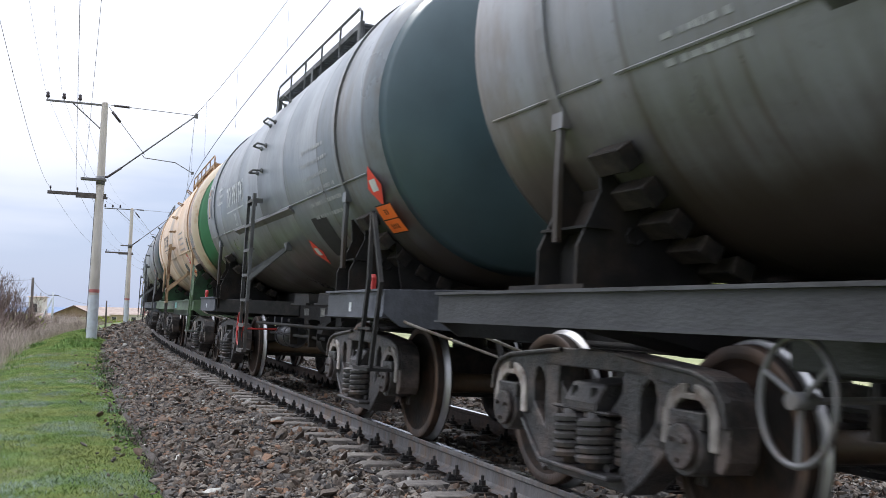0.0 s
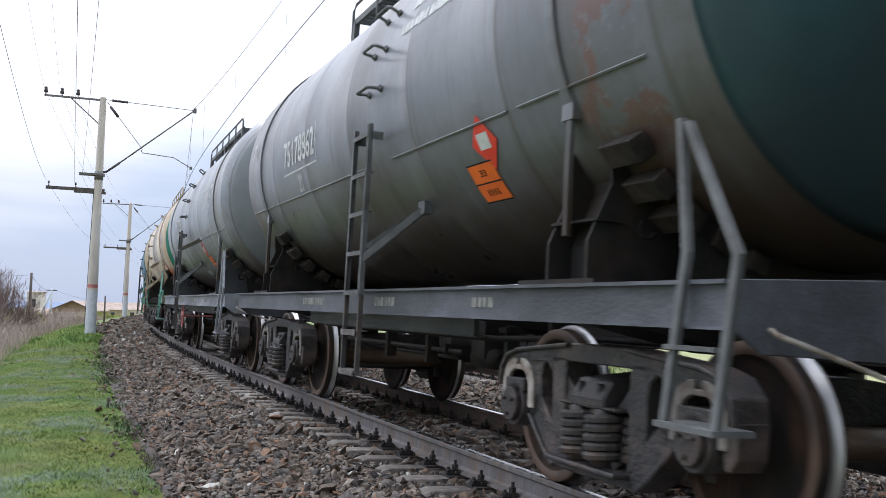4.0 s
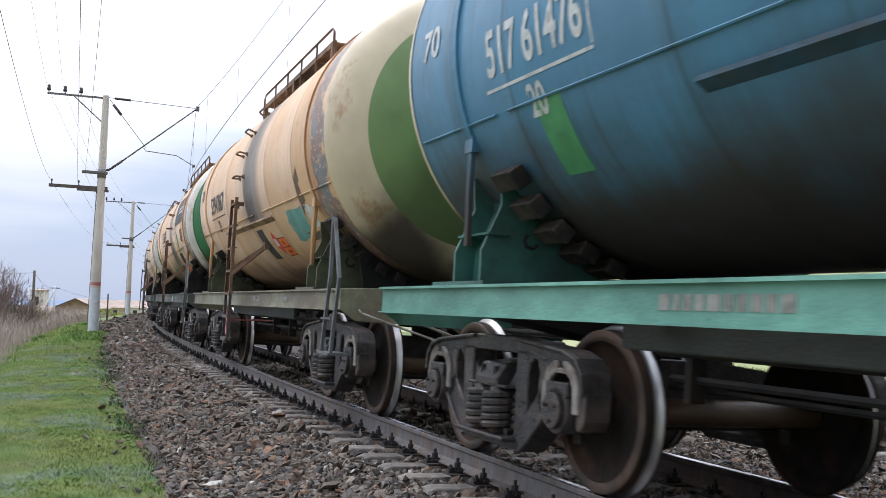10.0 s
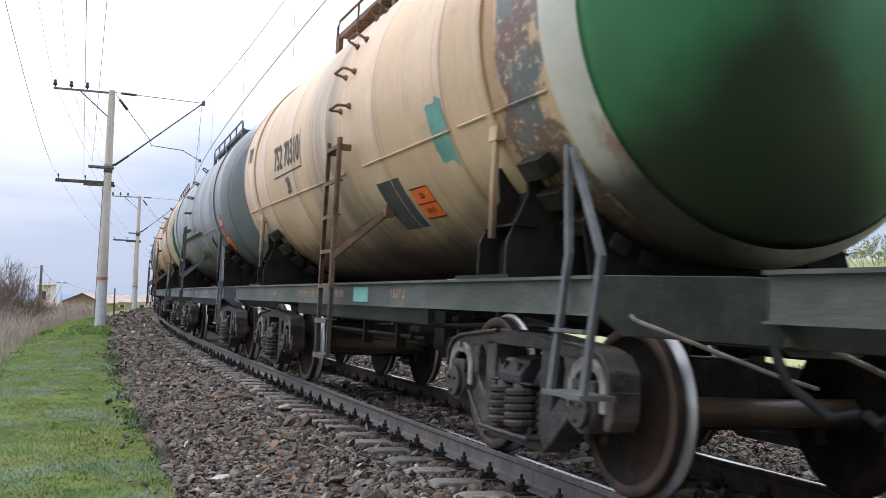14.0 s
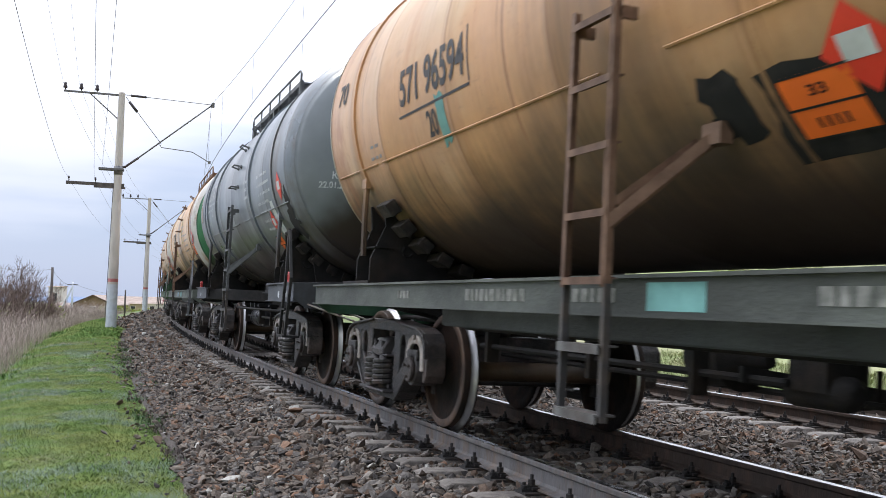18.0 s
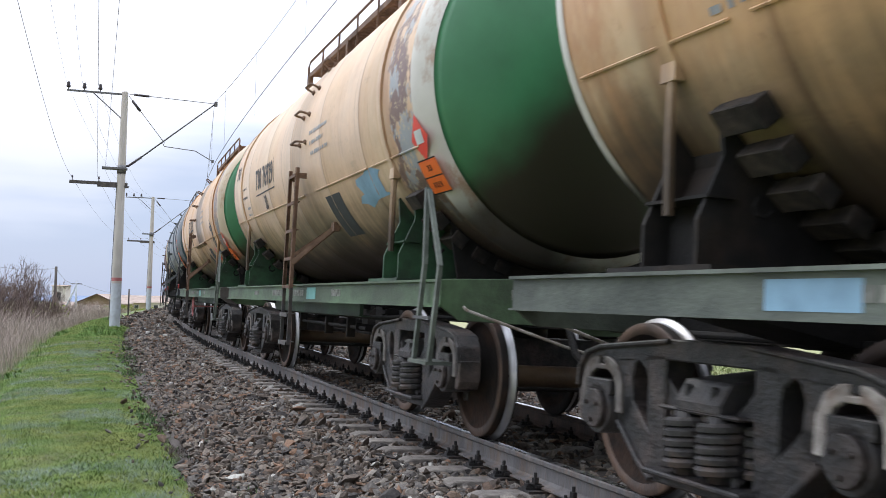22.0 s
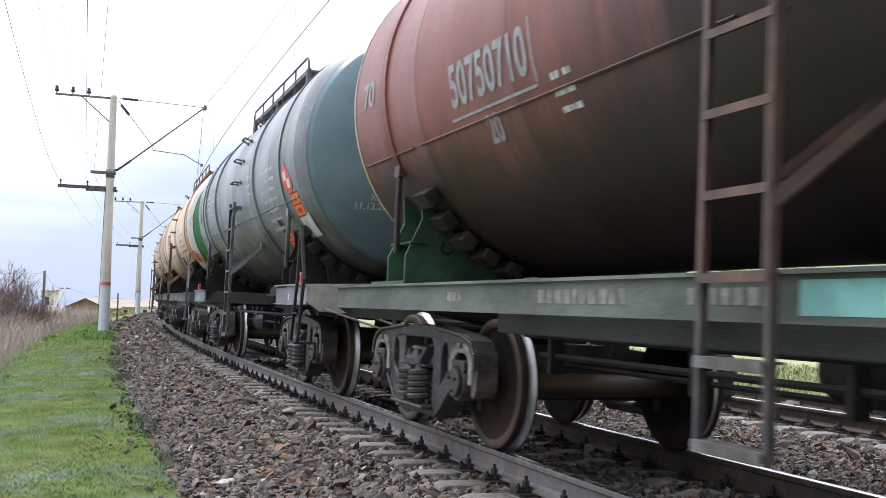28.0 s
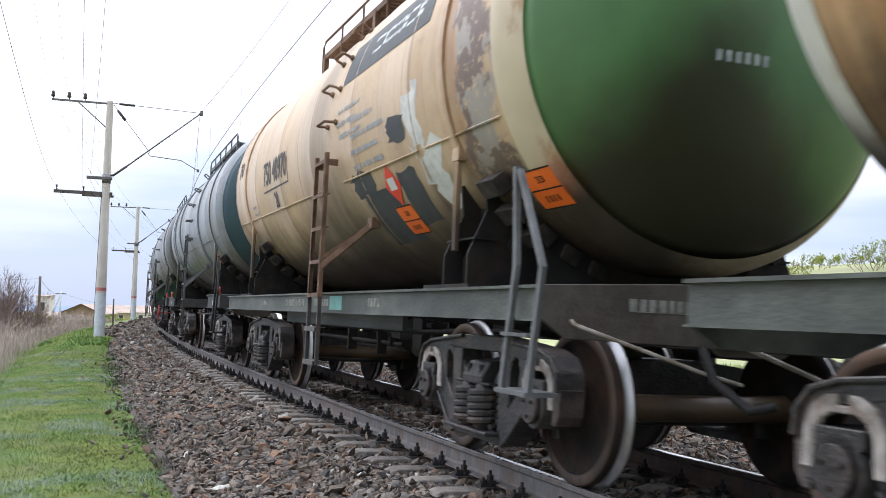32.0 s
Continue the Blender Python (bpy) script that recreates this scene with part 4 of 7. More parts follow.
def wires():
    ends = (-50,) + MASTS
    for s0, s1 in zip(ends, ends[1:]):
        o = 0.42
        run = [track(s0 + (s1 - s0) * k / 16, o, 6.58 - 0.1 * math.sin(math.pi * k / 16), False) for k in range(17)]
        bm = bmesh.new()
        tube(bm, run, 0.011, 5)
        tagged(part("contact_wire", bm, WIRE, None, "thin dark contact wire over the track"), category="wire")
        pts = sag("messenger_wire", track(s0, 0.3, 9.0, False), track(s1, 0.3, 9.0, False), 0.75, 0.009, "sagging messenger wire over the track")
        if -10 < s0 < 60:
            for k in range(2, 23, 4):
                p = pts[k]
                q = run[min(16, round(k / 24 * 16))]
                bm = bmesh.new()
                tube(bm, (p, Vector((p.x, p.y, q.z))), 0.004, 4)
                tagged(part("dropper", bm, WIRE, None, "thin dropper between messenger and contact wire"), category="wire")
        for o, z, d in ((-4.27, 9.44, 0.9), (-4.87, 9.44, 1.0), (-5.47, 9.44, 0.85), (-4.17, 5.7, 0.8), (-5.17, 5.7, 0.9), (-3.9, 6.0, 0.7)):
            sag("feeder_wire", track(s0, o, z, False), track(s1, o, z, False), d, 0.0045, "thin feeder wire between the masts")


wires()


# ---- scrub, poles and houses to the left ----
def at_ray(ax, dist, z=None):
    """A place dist metres ahead along the bearing ax (x for each metre ahead), on the land."""
    x, y = ax * dist, dist
    s, o = line_coords(np.array(x), np.array(y))
    return Vector((x, y, float(ground_z(s, o, np.hypot(x, y))) if z is None else z))


def bush(name, base, height, spread, n, material, label, seed, twig=0.02, leaves=0, deep=4):
    """A shrub of many forking stems; the top object is its stool."""
    rnd = random.Random(seed)
    bm = bmesh.new()
    tips, stems, stem = [], [], None

    def grow(p, d, length, r, depth):
        pts = [p]
        for k in range(3):
            d = (d + Vector((rnd.uniform(-1, 1), rnd.uniform(-1, 1), rnd.uniform(-0.25, 0.6))) * 0.28).normalized()
            p = p + d * (length / 3)
            pts.append(p)
        tube(stem if depth == 0 and stem else bm, pts, max(r, 0.008), 3 if depth > 1 else 5, False, r_end=r * 0.6)
        tips.append(p)
        if depth < deep:
            for _ in range(rnd.choice((2, 3, 3)) if depth < 3 else 3):
                grow(pts[rnd.choice((2, 3, 3))], (d + Vector((rnd.uniform(-1, 1), rnd.uniform(-1, 1), rnd.uniform(-0.2, 0.7))) * 0.95).normalized(), length * rnd.uniform(0.6, 0.85), r * 0.62, depth + 1)

    for _ in range(n):
        a = rnd.uniform(0, 2 * math.pi)
        k = rnd.uniform(0, 1) ** 0.5
        stem = bmesh.new()
        stems.append(stem)
        grow(Vector((math.cos(a) * k * spread * 0.35, math.sin(a) * k * spread * 0.35, -0.1)), Vector((math.cos(a) * k * spread / height * 0.8, math.sin(a) * k * spread / height * 0.8, 1)).normalized(),
             height * rnd.uniform(0.26, 0.4), twig, 0)
    top = new(name)
    top.location = base
    tagged(top, label, "shrub")
    for stem in stems:
        part("stem", stem, material, top)
    tagged(part("branchwork", bm, material, top), kind="stuff")
    if leaves:
        tp = np.array([tuple(rnd.choice(tips)) for _ in range(leaves)]) + rng.normal(0, 0.12, (leaves, 3))
        e = rng.normal(0, 1, (leaves, 2, 3)) * 0.05
        V = np.stack([tp, tp + e[:, 0], tp + e[:, 0] + e[:, 1], tp + e[:, 1]], 1)
        lv = new("foliage", array_mesh("leaves", V.reshape(-1, 3), np.arange(leaves * 4).reshape(-1, 4), BUD))
        lv.parent = top
        tagged(lv, kind="stuff")
    return top


bush("bare_bush", at_ray(-0.470, 46), 3.5, 5.6, 30, TWIG, "large bare grey-brown bush in early spring", 3, 0.045, 0, 5)
bush("bare_bush", at_ray(-0.432, 50), 3.0, 4.6, 28, TWIG, "large bare grey-brown bush in early spring", 5, 0.045, 0, 5)
bush("bare_bush", at_ray(-0.475, 60), 2.6, 3.0, 12, TWIG, "large bare grey-brown bush in early spring", 8, 0.03)
bush("budding_bush", at_ray(-0.402, 55), 1.7, 2.4, 10, TWIG, "low scrub with yellow-green young leaves", 11, 0.02, 900)
bush("budding_bush", at_ray(-0.332, 150), 1.9, 2.2, 9, TWIG, "yellow-green budding shrub by the houses", 13, 0.02, 2200)
bush("budding_bush", at_ray(-0.314, 150), 1.8, 3.0, 9, TWIG, "yellow-green budding shrub by the houses", 14, 0.03, 1500)
bush("budding_bush", at_ray(-0.295, 165), 1.7, 3.2, 8, TWIG, "yellow-green budding shrub by the houses", 15, 0.03, 1300)
bush("bare_bush", at_ray(-0.395, 62), 1.5, 2.6, 12, TWIG, "low bare thicket beside the poles", 17, 0.02)
bush("bare_bush", at_ray(-0.36, 66), 1.2, 2.6, 12, TWIG, "low bare thicket beside the poles", 18, 0.02)
for k in range(16):
    u = 0.30 + 0.022 * k
    bush("hill_bush", at_ray(u + 0.008 * math.sin(k * 2.3), 74 + 9 * math.sin(k * 1.7)), 1.6 + 0.5 * math.sin(k), 2.4, 7, TWIG, "hillside bush coming into leaf", 30 + k, 0.025, 500)


def pole(name, ax, dist, top_z, r, material, label, strut=False, arm=False):
    p = at_ray(ax, dist)
    ob = new(name)
    ob.location = p
    tagged(ob, label, "pole")
    part("shaft", made(lambda b: lathe(b, ((-0.3, r), (top_z - p.z, r * 0.75)), 10, "z")), material, ob)
    if strut:
        part("strut", made(lambda b: tube(b, ((-1.5, 0.2, -0.2), (-0.05, 0, (top_z - p.z) * 0.85)), r * 0.8, 8)), material, ob)
    if arm:
        part("crossarm", made(lambda b: box(b, -0.5, 0.5, -0.04, 0.04, top_z - p.z - 0.35, top_z - p.z - 0.27)), TIMBER, ob)
    return ob


pole("timber_pole", -0.3881, 78, H + 0.0255 * 78, 0.13, TIMBER, "dark timber telegraph pole")
pole("concrete_pole", -0.3672, 95, H + 0.0118 * 95, 0.11, MAST_PAINT, "slim pale concrete pole with a strut", True, True)
pole("timber_post", -0.3143, 62, H + 0.0045 * 62, 0.06, TIMBER, "short dark timber post")
for a, b in (((-0.3881, 78, 2.9), (-0.3672, 95, 1.9)), ((-0.3881, 78, 2.9), (-0.50, 60, 3.2)), ((-0.3672, 95, 2.0), (-0.31, 150, 1.0))):
    sag("pole_wire", Vector((a[0] * a[1], a[1], a[2])), Vector((b[0] * b[1], b[1], b[2])), 0.4, 0.012, "thin overhead wire between the poles")


def house(ax, dist, width, depth, eave, ridge, wall, label, windows=3, turn=0.0, gable=True):
    """A far building: walls, roof, windows in their openings. eave and ridge: heights above its ground."""
    p = at_ray(ax, dist)
    ob = new("house")
    ob.matrix_basis = Matrix.Translation(p) @ Matrix.Rotation(turn, 4, "Z")
    tagged(ob, label, "house")
    w = width / 2
    front = ((-w, -1), (w, -1), (w, eave), (0, ridge), (-w, eave)) if gable else ((-w, -1), (w, -1), (w, eave), (-w, eave))
    part("wall", made(lambda b: prism(b, front, 0, depth)), wall, ob)
    if gable:
        part("roof", made(lambda b: [prism(b, ((sx * (w + 0.5), eave - 0.35), (0, ridge + 0.05), (0, ridge + 0.3), (sx * (w + 0.5), eave - 0.1)), -0.5, depth + 0.5) for sx in (-1, 1)]), SLATE, ob)
        part("eaves_board", made(lambda b: [prism(b, ((sx * (w + 0.55), eave - 0.42), (0, ridge - 0.02), (0, ridge + 0.33), (sx * (w + 0.55), eave - 0.07)), -0.58, -0.51) for sx in (-1, 1)]), FASCIA, ob)
    else:
        part("roof", made(lambda b: prism(b, ((-0.6, eave), (depth + 0.6, eave), (depth / 2, ridge)), -w - 0.6, w + 0.6, "x")), SLATE, ob)
    for k in range(windows):
        x = -w + (k + 0.5) * width / windows
        fr = part("window", made(lambda b: box(b, x - 0.75, x + 0.75, -0.08, 0.02, eave * 0.35, eave * 0.78)), WHITE_WALL, ob)
        part("pane", made(lambda b: box(b, x - 0.62, x + 0.62, -0.1, -0.06, eave * 0.4, eave * 0.74)), WINDOW_DARK, fr)
    return ob


house(-0.346, 262, 10.5, 12, 2.9, 5.0, BRICK_WALL, "brown brick house with a gabled fibre-cement roof", 3)
house(-0.300, 300, 30, 10, 2.8, 5.0, SAND_WALL, "long low sand-coloured building with a grey roof", 8, 0.0, False)
house(-0.262, 290, 18, 10, 3.0, 5.0, WHITE_WALL, "long low white building with a grey roof", 5, 0.0, False)
house(-0.3845, 300, 4.0, 4, 7.4, 7.7, WHITE_WALL, "narrow white rendered tower block", 1, 0.0, False)
house(-0.372, 290, 8, 8, 1.6, 2.8, WHITE_WALL, "low white rendered outbuilding with a grey roof", 2, 0.0, False)


def fence():
    """A pale wall in front of the houses, panel by panel."""
    ob = new("panel_wall")
    tagged(ob, "pale concrete panel wall in front of the houses", "wall")
    for k in range(40):
        p = at_ray(-0.375 + 0.0035 * k, 205)
        part("panel", made(lambda b: box(b, p.x - 0.34, p.x + 0.34, p.y - 0.06, p.y + 0.06, p.z - 0.2, p.z + 1.35 + 0.05 * (k % 3))), WHITE_WALL, ob)


fence()


# ---- tank wagons ----
# Local frame of a wagon: x ahead, y to the far side, z up from the rails; the flank towards the camera is y < 0.
RT, ZC = 1.5, 2.83
_mesh = {}


def piece(parent, name, key, fn, mats, label="", bevel=0.0, m=None):
    """A part whose mesh is shared by all wagons that have it in the same paint."""
    mats = mats if isinstance(mats, (tuple, list)) else (mats,)
    k = (key, tuple(x.name for x in mats))
    if k not in _mesh:
        bm = bmesh.new()
        fn(bm)
        _mesh[k] = to_mesh(name, finish(bm, bevel), *mats)
    ob = new(name, _mesh[k])
    ob.parent = parent
    if m is not None:
        ob.matrix_basis = m
    if label:
        ob["label"] = label
    return ob


def skin(x, a, r=RT):
    """A place on the tank: x along, a degrees above its waist on the flank towards the camera."""
    return (x, -r * math.cos(radians(a)), ZC + r * math.sin(radians(a)))


def decal(bm, x, a, w, h, rot=0.0, lift=0.004, nx=3, ny=6, jag=0.0, mi=0):
    """A thin sheet lying on the tank's skin."""
    rnd = random.Random(int(x * 100 + a * 7 + w * 1000))
    grid = []
    for i in range(nx + 1):
        row = []
        for j in range(ny + 1):
            u, v = (i / nx - 0.5) * w, (j / ny - 0.5) * h
            if jag and (i in (0, nx) or j in (0, ny)):
                u, v = u + rnd.uniform(-jag, jag) * w, v + rnd.uniform(-jag, jag) * h
            c, s = math.cos(rot), math.sin(rot)
            u, v = c * u - s * v, s * u + c * v
            row.append(bm.verts.new(skin(x + u, a + math.degrees(v / RT), RT + lift)))
        grid.append(row)
    for i in range(nx):
        for j in range(ny):
            bm.faces.new((grid[i][j], grid[i + 1][j], grid[i + 1][j + 1], grid[i][j + 1])).material_index = mi


_letters = {}


def text_bm(bm, text, x, a, w, h, slant=0.0, lift=0.005, head=False):
    """Lettering laid on the tank's skin, or on the front end when head is set (then x is y and a is z)."""
    if text not in _letters:
        cu = bpy.data.curves.new("lettering", "FONT")
        cu.body = text
        cu.offset = 0.022
        ob = bpy.data.objects.new("lettering", cu)
        scene.collection.objects.link(ob)
        bpy.context.view_layer.update()
        me = bpy.data.meshes.new_from_object(ob.evaluated_get(bpy.context.evaluated_depsgraph_get()))
        flat = bmesh.new()
        flat.from_mesh(me)
        ys = [v.co.y for v in flat.verts]
        for k in range(1, 8):
            cut = min(ys) + (max(ys) - min(ys)) * k / 8
            bmesh.ops.bisect_plane(flat, geom=list(flat.verts) + list(flat.edges) + list(flat.faces), plane_co=(0, cut, 0), plane_no=(0, 1, 0))
        flat.verts.index_update()
        _letters[text] = ([tuple(v.co) for v in flat.verts], [tuple(v.index for v in f.verts) for f in flat.faces])
        flat.free()
        bpy.data.objects.remove(ob)
        bpy.data.curves.remove(cu)
        bpy.data.meshes.remove(me)
    vs, fs = _letters[text]
    xs, ys = [v[0] for v in vs], [v[1] for v in vs]
    x0, x1, y0, y1 = min(xs), max(xs), min(ys), max(ys)
    out = []
    for p in vs:
        u, v = ((p[0] - x0) / (x1 - x0) - 0.5) * w, ((p[1] - y0) / max(y1 - y0, 1e-6) - 0.5) * h
        u += slant * v
        if head:
            yy, zz = x + u, a + v
            rr = math.hypot(yy, zz - ZC)
            out.append(bm.verts.new((HEAD_X(rr) + lift, yy, zz)))
        else:
            out.append(bm.verts.new(skin(x + u, a + math.degrees(v / RT), RT + lift)))
    for f in fs:
        try:
            bm.faces.new([out[i] for i in f])
        except ValueError:
            pass


def HEAD_X(r):
    return 4.75 + 0.635 * math.sqrt(max(0.0, 1 - (r / RT) ** 2))


def tank_bm(bm):
    prof = [(-4.98, 1.398), (-4.9, 1.455), (-4.82, 1.488), (-4.75, 1.5)]
    for x in (-3.2, -1.6, 0.0, 1.6, 3.2):
        prof += [(x - 0.03, 1.5), (x - 0.008, 1.504), (x + 0.008, 1.504), (x + 0.03, 1.5)]
    prof += [(4.75, 1.5), (4.82, 1.488), (4.9, 1.455), (4.98, 1.398)]
    lathe(bm, prof, 80, "x", (0, 0, ZC), caps=False)


def head_bm(bm, sign):
    prof = [(4.75 + 0.635 * math.sin(t), RT * math.cos(t)) for t in [math.asin(0.23 / 0.635) + (math.pi / 2 - math.asin(0.23 / 0.635)) * k / 12 for k in range(12)]] + [(5.385, 0.02)]
    lathe(bm, [(sign * a, r) for a, r in prof], 64, "x", (0, 0, ZC), caps=True)


def ring_bm(bm, x0, x1, r=0.004):
    lathe(bm, [(x, (RT if abs(x) < 4.75 else RT * math.sqrt(max(0, 1 - ((abs(x) - 4.75) / 0.635) ** 2))) + r) for x in [x0 + (x1 - x0) * k / 8 for k in range(9)]], 80, "x", (0, 0, ZC), caps=False)


def hoop_bm(bm, x, w=0.05, t=0.03):
    lathe(bm, ((x - w, RT), (x - w, RT + t), (x + w, RT + t), (x + w, RT)), 80, "x", (0, 0, ZC), smooth=False, caps=False)


def strap_bm(bm, x):
    rows = []
    for k in range(49):
        a = radians(-28 + 236 * k / 48)
        rows.append([bm.verts.new((x + dx, -(RT + r) * math.cos(a), ZC + (RT + r) * math.sin(a))) for dx, r in ((-0.05, 0), (-0.05, 0.02), (0.05, 0.02), (0.05, 0))])
    for p, q in zip(rows, rows[1:]):
        for i in range(3):
            bm.faces.new((p[i], p[i + 1], q[i + 1], q[i]))
    for s in (-1, 1):
        y, z = s * (RT + 0.01) * math.cos(radians(28)), ZC - (RT + 0.01) * math.sin(radians(28))
        tube(bm, ((x, y, z + 0.05), (x, y * 1.005, z - 0.3), (x, y * 1.0, 1.45)), 0.028, 6)
        box(bm, x - 0.06, x + 0.06, y - 0.03, y + 0.03, z - 0.05, z + 0.12)


def saddle_bm(bm, side):
    """Two transverse plates under the tank with a recessed cheek between them and a sole plate."""
    pts = [(1.33, 1.2), (1.33, 1.42), (1.2, 1.72), (1.22, 1.93), (1.17, 1.95)]
    for k in range(9):
        a = radians(-37 - 35 * k / 8)
        pts.append((1.515 * math.cos(a), ZC + 1.515 * math.sin(a)))
    pts.append((0.47, 1.2))
    cheek = [(y - 0.14 if y > 1.1 else y, z - 0.01) for y, z in pts]
    rings = [[bm.verts.new((x, side * y, z)) for y, z in shape] for x, shape in ((-0.225, pts), (-0.2, pts), (-0.199, cheek), (0.199, cheek), (0.2, pts), (0.225, pts))]
    n = len(pts)
    for p, q in zip(rings, rings[1:]):
        for k in range(n):
            bm.faces.new((p[k], p[(k + 1) % n], q[(k + 1) % n], q[k]))
    bm.faces.new(rings[0][::-1])
    bm.faces.new(rings[-1])


def saddle_ring_bm(bm, side):
    tube(bm, [(0.222, side * 0.98 + 0.05 * math.cos(t), 1.5 + 0.05 * math.sin(t)) for t in (2.2, 3.1, 4.0, 5.0, 5.9)], 0.014, 6)


def chock_bm(bm):
    prism(bm, [(-0.15, -0.07), (0.14, -0.07), (0.14, -0.085), (0.16, -0.085), (0.16, 0.02), (0.14, 0.025), (0.02, 0.012), (0.0, 0.025), (-0.15, 0.012)], -0.066, 0.066)


def channel(bm, x0, x1, y, z0, z1, inward, t=0.02, flange=0.1):
    yi = y + inward * flange
    pts = [(y, z0), (yi, z0), (yi, z0 + t), (y + inward * t, z0 + t), (y + inward * t, z1 - t), (yi, z1 - t), (yi, z1), (y, z1)]
    prism(bm, pts, x0, x1, "x")


def side_sill_bm(bm, side, x0=-5.4, x1=5.4):
    y = side * 1.4
    channel(bm, x0, x1, y, 0.99, 1.185, -side)
    box(bm, x0, x1, min(y, y + side * 0.035), max(y, y + side * 0.035), 1.17, 1.188)
    box(bm, x0, x1, min(y, y + side * 0.03), max(y, y + side * 0.03), 0.988, 1.0)


def end_beam_bm(bm, sx):
    x = sx * 5.4
    pts = [(-1.4, 1.19), (-1.4, 1.0), (-1.25, 0.9), (-0.3, 0.88), (-0.22, 0.83), (0.22, 0.83), (0.3, 0.88), (1.25, 0.9), (1.4, 1.0), (1.4, 1.19), (0.5, 1.24), (-0.5, 1.24)]
    prism(bm, pts, x - 0.012 * sx, x + 0.012 * sx, "x")
    box(bm, min(x, x + 0.04 * sx), max(x, x + 0.04 * sx), -0.28, 0.28, 0.88, 1.2)


def centre_sill_bm(bm, top=1.2):
    prism(bm, [(-0.28, 0.86), (0.28, 0.86), (0.28, top), (0.3, top), (0.3, top + 0.015), (-0.3, top + 0.015), (-0.3, top), (-0.28, top)], -5.35, 5.35, "x")


def bearer_bm(bm, wide):
    if wide:
        prism(bm, [(-1.37, 1.05), (-0.3, 0.855), (0.3, 0.855), (1.37, 1.05), (1.37, 1.185), (-1.37, 1.185)], -0.28, 0.28, "x")
    else:
        prism(bm, [(-1.37, 1.03), (-0.3, 0.92), (0.3, 0.92), (1.37, 1.03), (1.37, 1.15), (-1.37, 1.15)], -0.05, 0.05, "x")


def cradle_bm(bm, sx):
    """A cross plate that carries the tank's end on the frame."""
    arc = [(1.505 * math.cos(radians(a)), ZC + 1.505 * math.sin(radians(a))) for a in range(-48, -133, -7)]
    prism(bm, arc + [(-0.9, 1.19), (0.9, 1.19)], min(sx * 4.42, sx * 4.45), max(sx * 4.42, sx * 4.45), "x")


def draft_bm(bm, sx):
    """The end frame's deck: as wide as the sills over the bogie, drawn in to the centre sill behind it."""
    prism(bm, [(sx * 5.38, -1.37), (sx * 3.66, -1.37), (sx * 2.35, -0.3), (sx * 2.35, 0.3), (sx * 3.66, 1.37), (sx * 5.38, 1.37)], 0.985, 1.205, "z")
    prism(bm, [(sx * 4.3, 1.2), (sx * 2.1, 1.2), (sx * 1.8, 1.34), (sx * 4.3, 1.4)], -0.27, 0.27)


def short_sill_bm(bm, side, sx):
    """The short side sill of a self-carrying tank's end frame."""
    x0, x1 = sorted((sx * 3.72, sx * 5.44))
    y = side * 1.4
    channel(bm, x0, x1, y, 1.0, 1.225, -side)
    for z0, z1 in ((1.212, 1.23), (0.996, 1.008)):
        box(bm, x0, x1, min(y, y + side * 0.03), max(y, y + side * 0.03), z0, z1)
    box(bm, x0, x1, min(side * 1.38, side * 0.5), max(side * 1.38, side * 0.5), 1.208, 1.222)


def lug_bm(bm, sx):
    """A squarish lifting lug with a hole, standing on the sill."""
    x = sx * 5.0
    o = [(x - 0.075, 1.22), (x + 0.075, 1.22), (x + 0.075, 1.33), (x + 0.05, 1.36), (x - 0.05, 1.36), (x - 0.075, 1.33)]
    i = [(x - 0.03, 1.255), (x + 0.03, 1.255), (x + 0.03, 1.305), (x + 0.02, 1.32), (x - 0.02, 1.32), (x - 0.03, 1.305)]
    ring = [[bm.verts.new((p[0], y, p[1])) for p in q] for q, y in ((o, -1.39), (o, -1.35), (i, -1.35), (i, -1.39))]
    for p, q in zip(ring, ring[1:] + ring[:1]):
        for k in range(6):
            bm.faces.new((p[k], p[(k + 1) % 6], q[(k + 1) % 6], q[k]))


def stringer_bm(bm, s):
    y = s * 1.12
    box(bm, -2.3, 2.3, y - 0.02, y + 0.02, 0.87, 1.03)
    box(bm, -2.3, 2.3, min(y, y - s * 0.09), max(y, y - s * 0.09), 0.862, 0.872)


def coupler_bm(bm, sx):
    x = sx * 5.4
    a = lambda p, q: (min(sx * p, sx * q), max(sx * p, sx * q))
    box(bm, *a(5.38, 5.7), -0.09, 0.09, 0.96, 1.14)
    pts = [(sx * 5.66, -0.17), (sx * 5.98, -0.2), (sx * 6.02, -0.06), (sx * 5.86, -0.02), (sx * 5.88, 0.08), (sx * 6.03, 0.12), (sx * 6.0, 0.24), (sx * 5.7, 0.18)]
    prism(bm, pts, 0.87, 1.2, "z")
    tube(bm, ((sx * 5.5, -0.42, 0.88), (sx * 5.62, -0.42, 0.7), (sx * 5.86, -0.36, 0.56), (sx * 6.0, -0.3, 0.6)), 0.03, 7)


def rod_bm(bm, sx):
    tube(bm, ((sx * 5.42, -1.22, 1.0), (sx * 5.46, -1.22, 0.98), (sx * 5.5, -1.16, 0.955), (sx * 5.56, -0.45, 0.74), (sx * 5.58, -0.2, 0.68)), 0.011, 6)


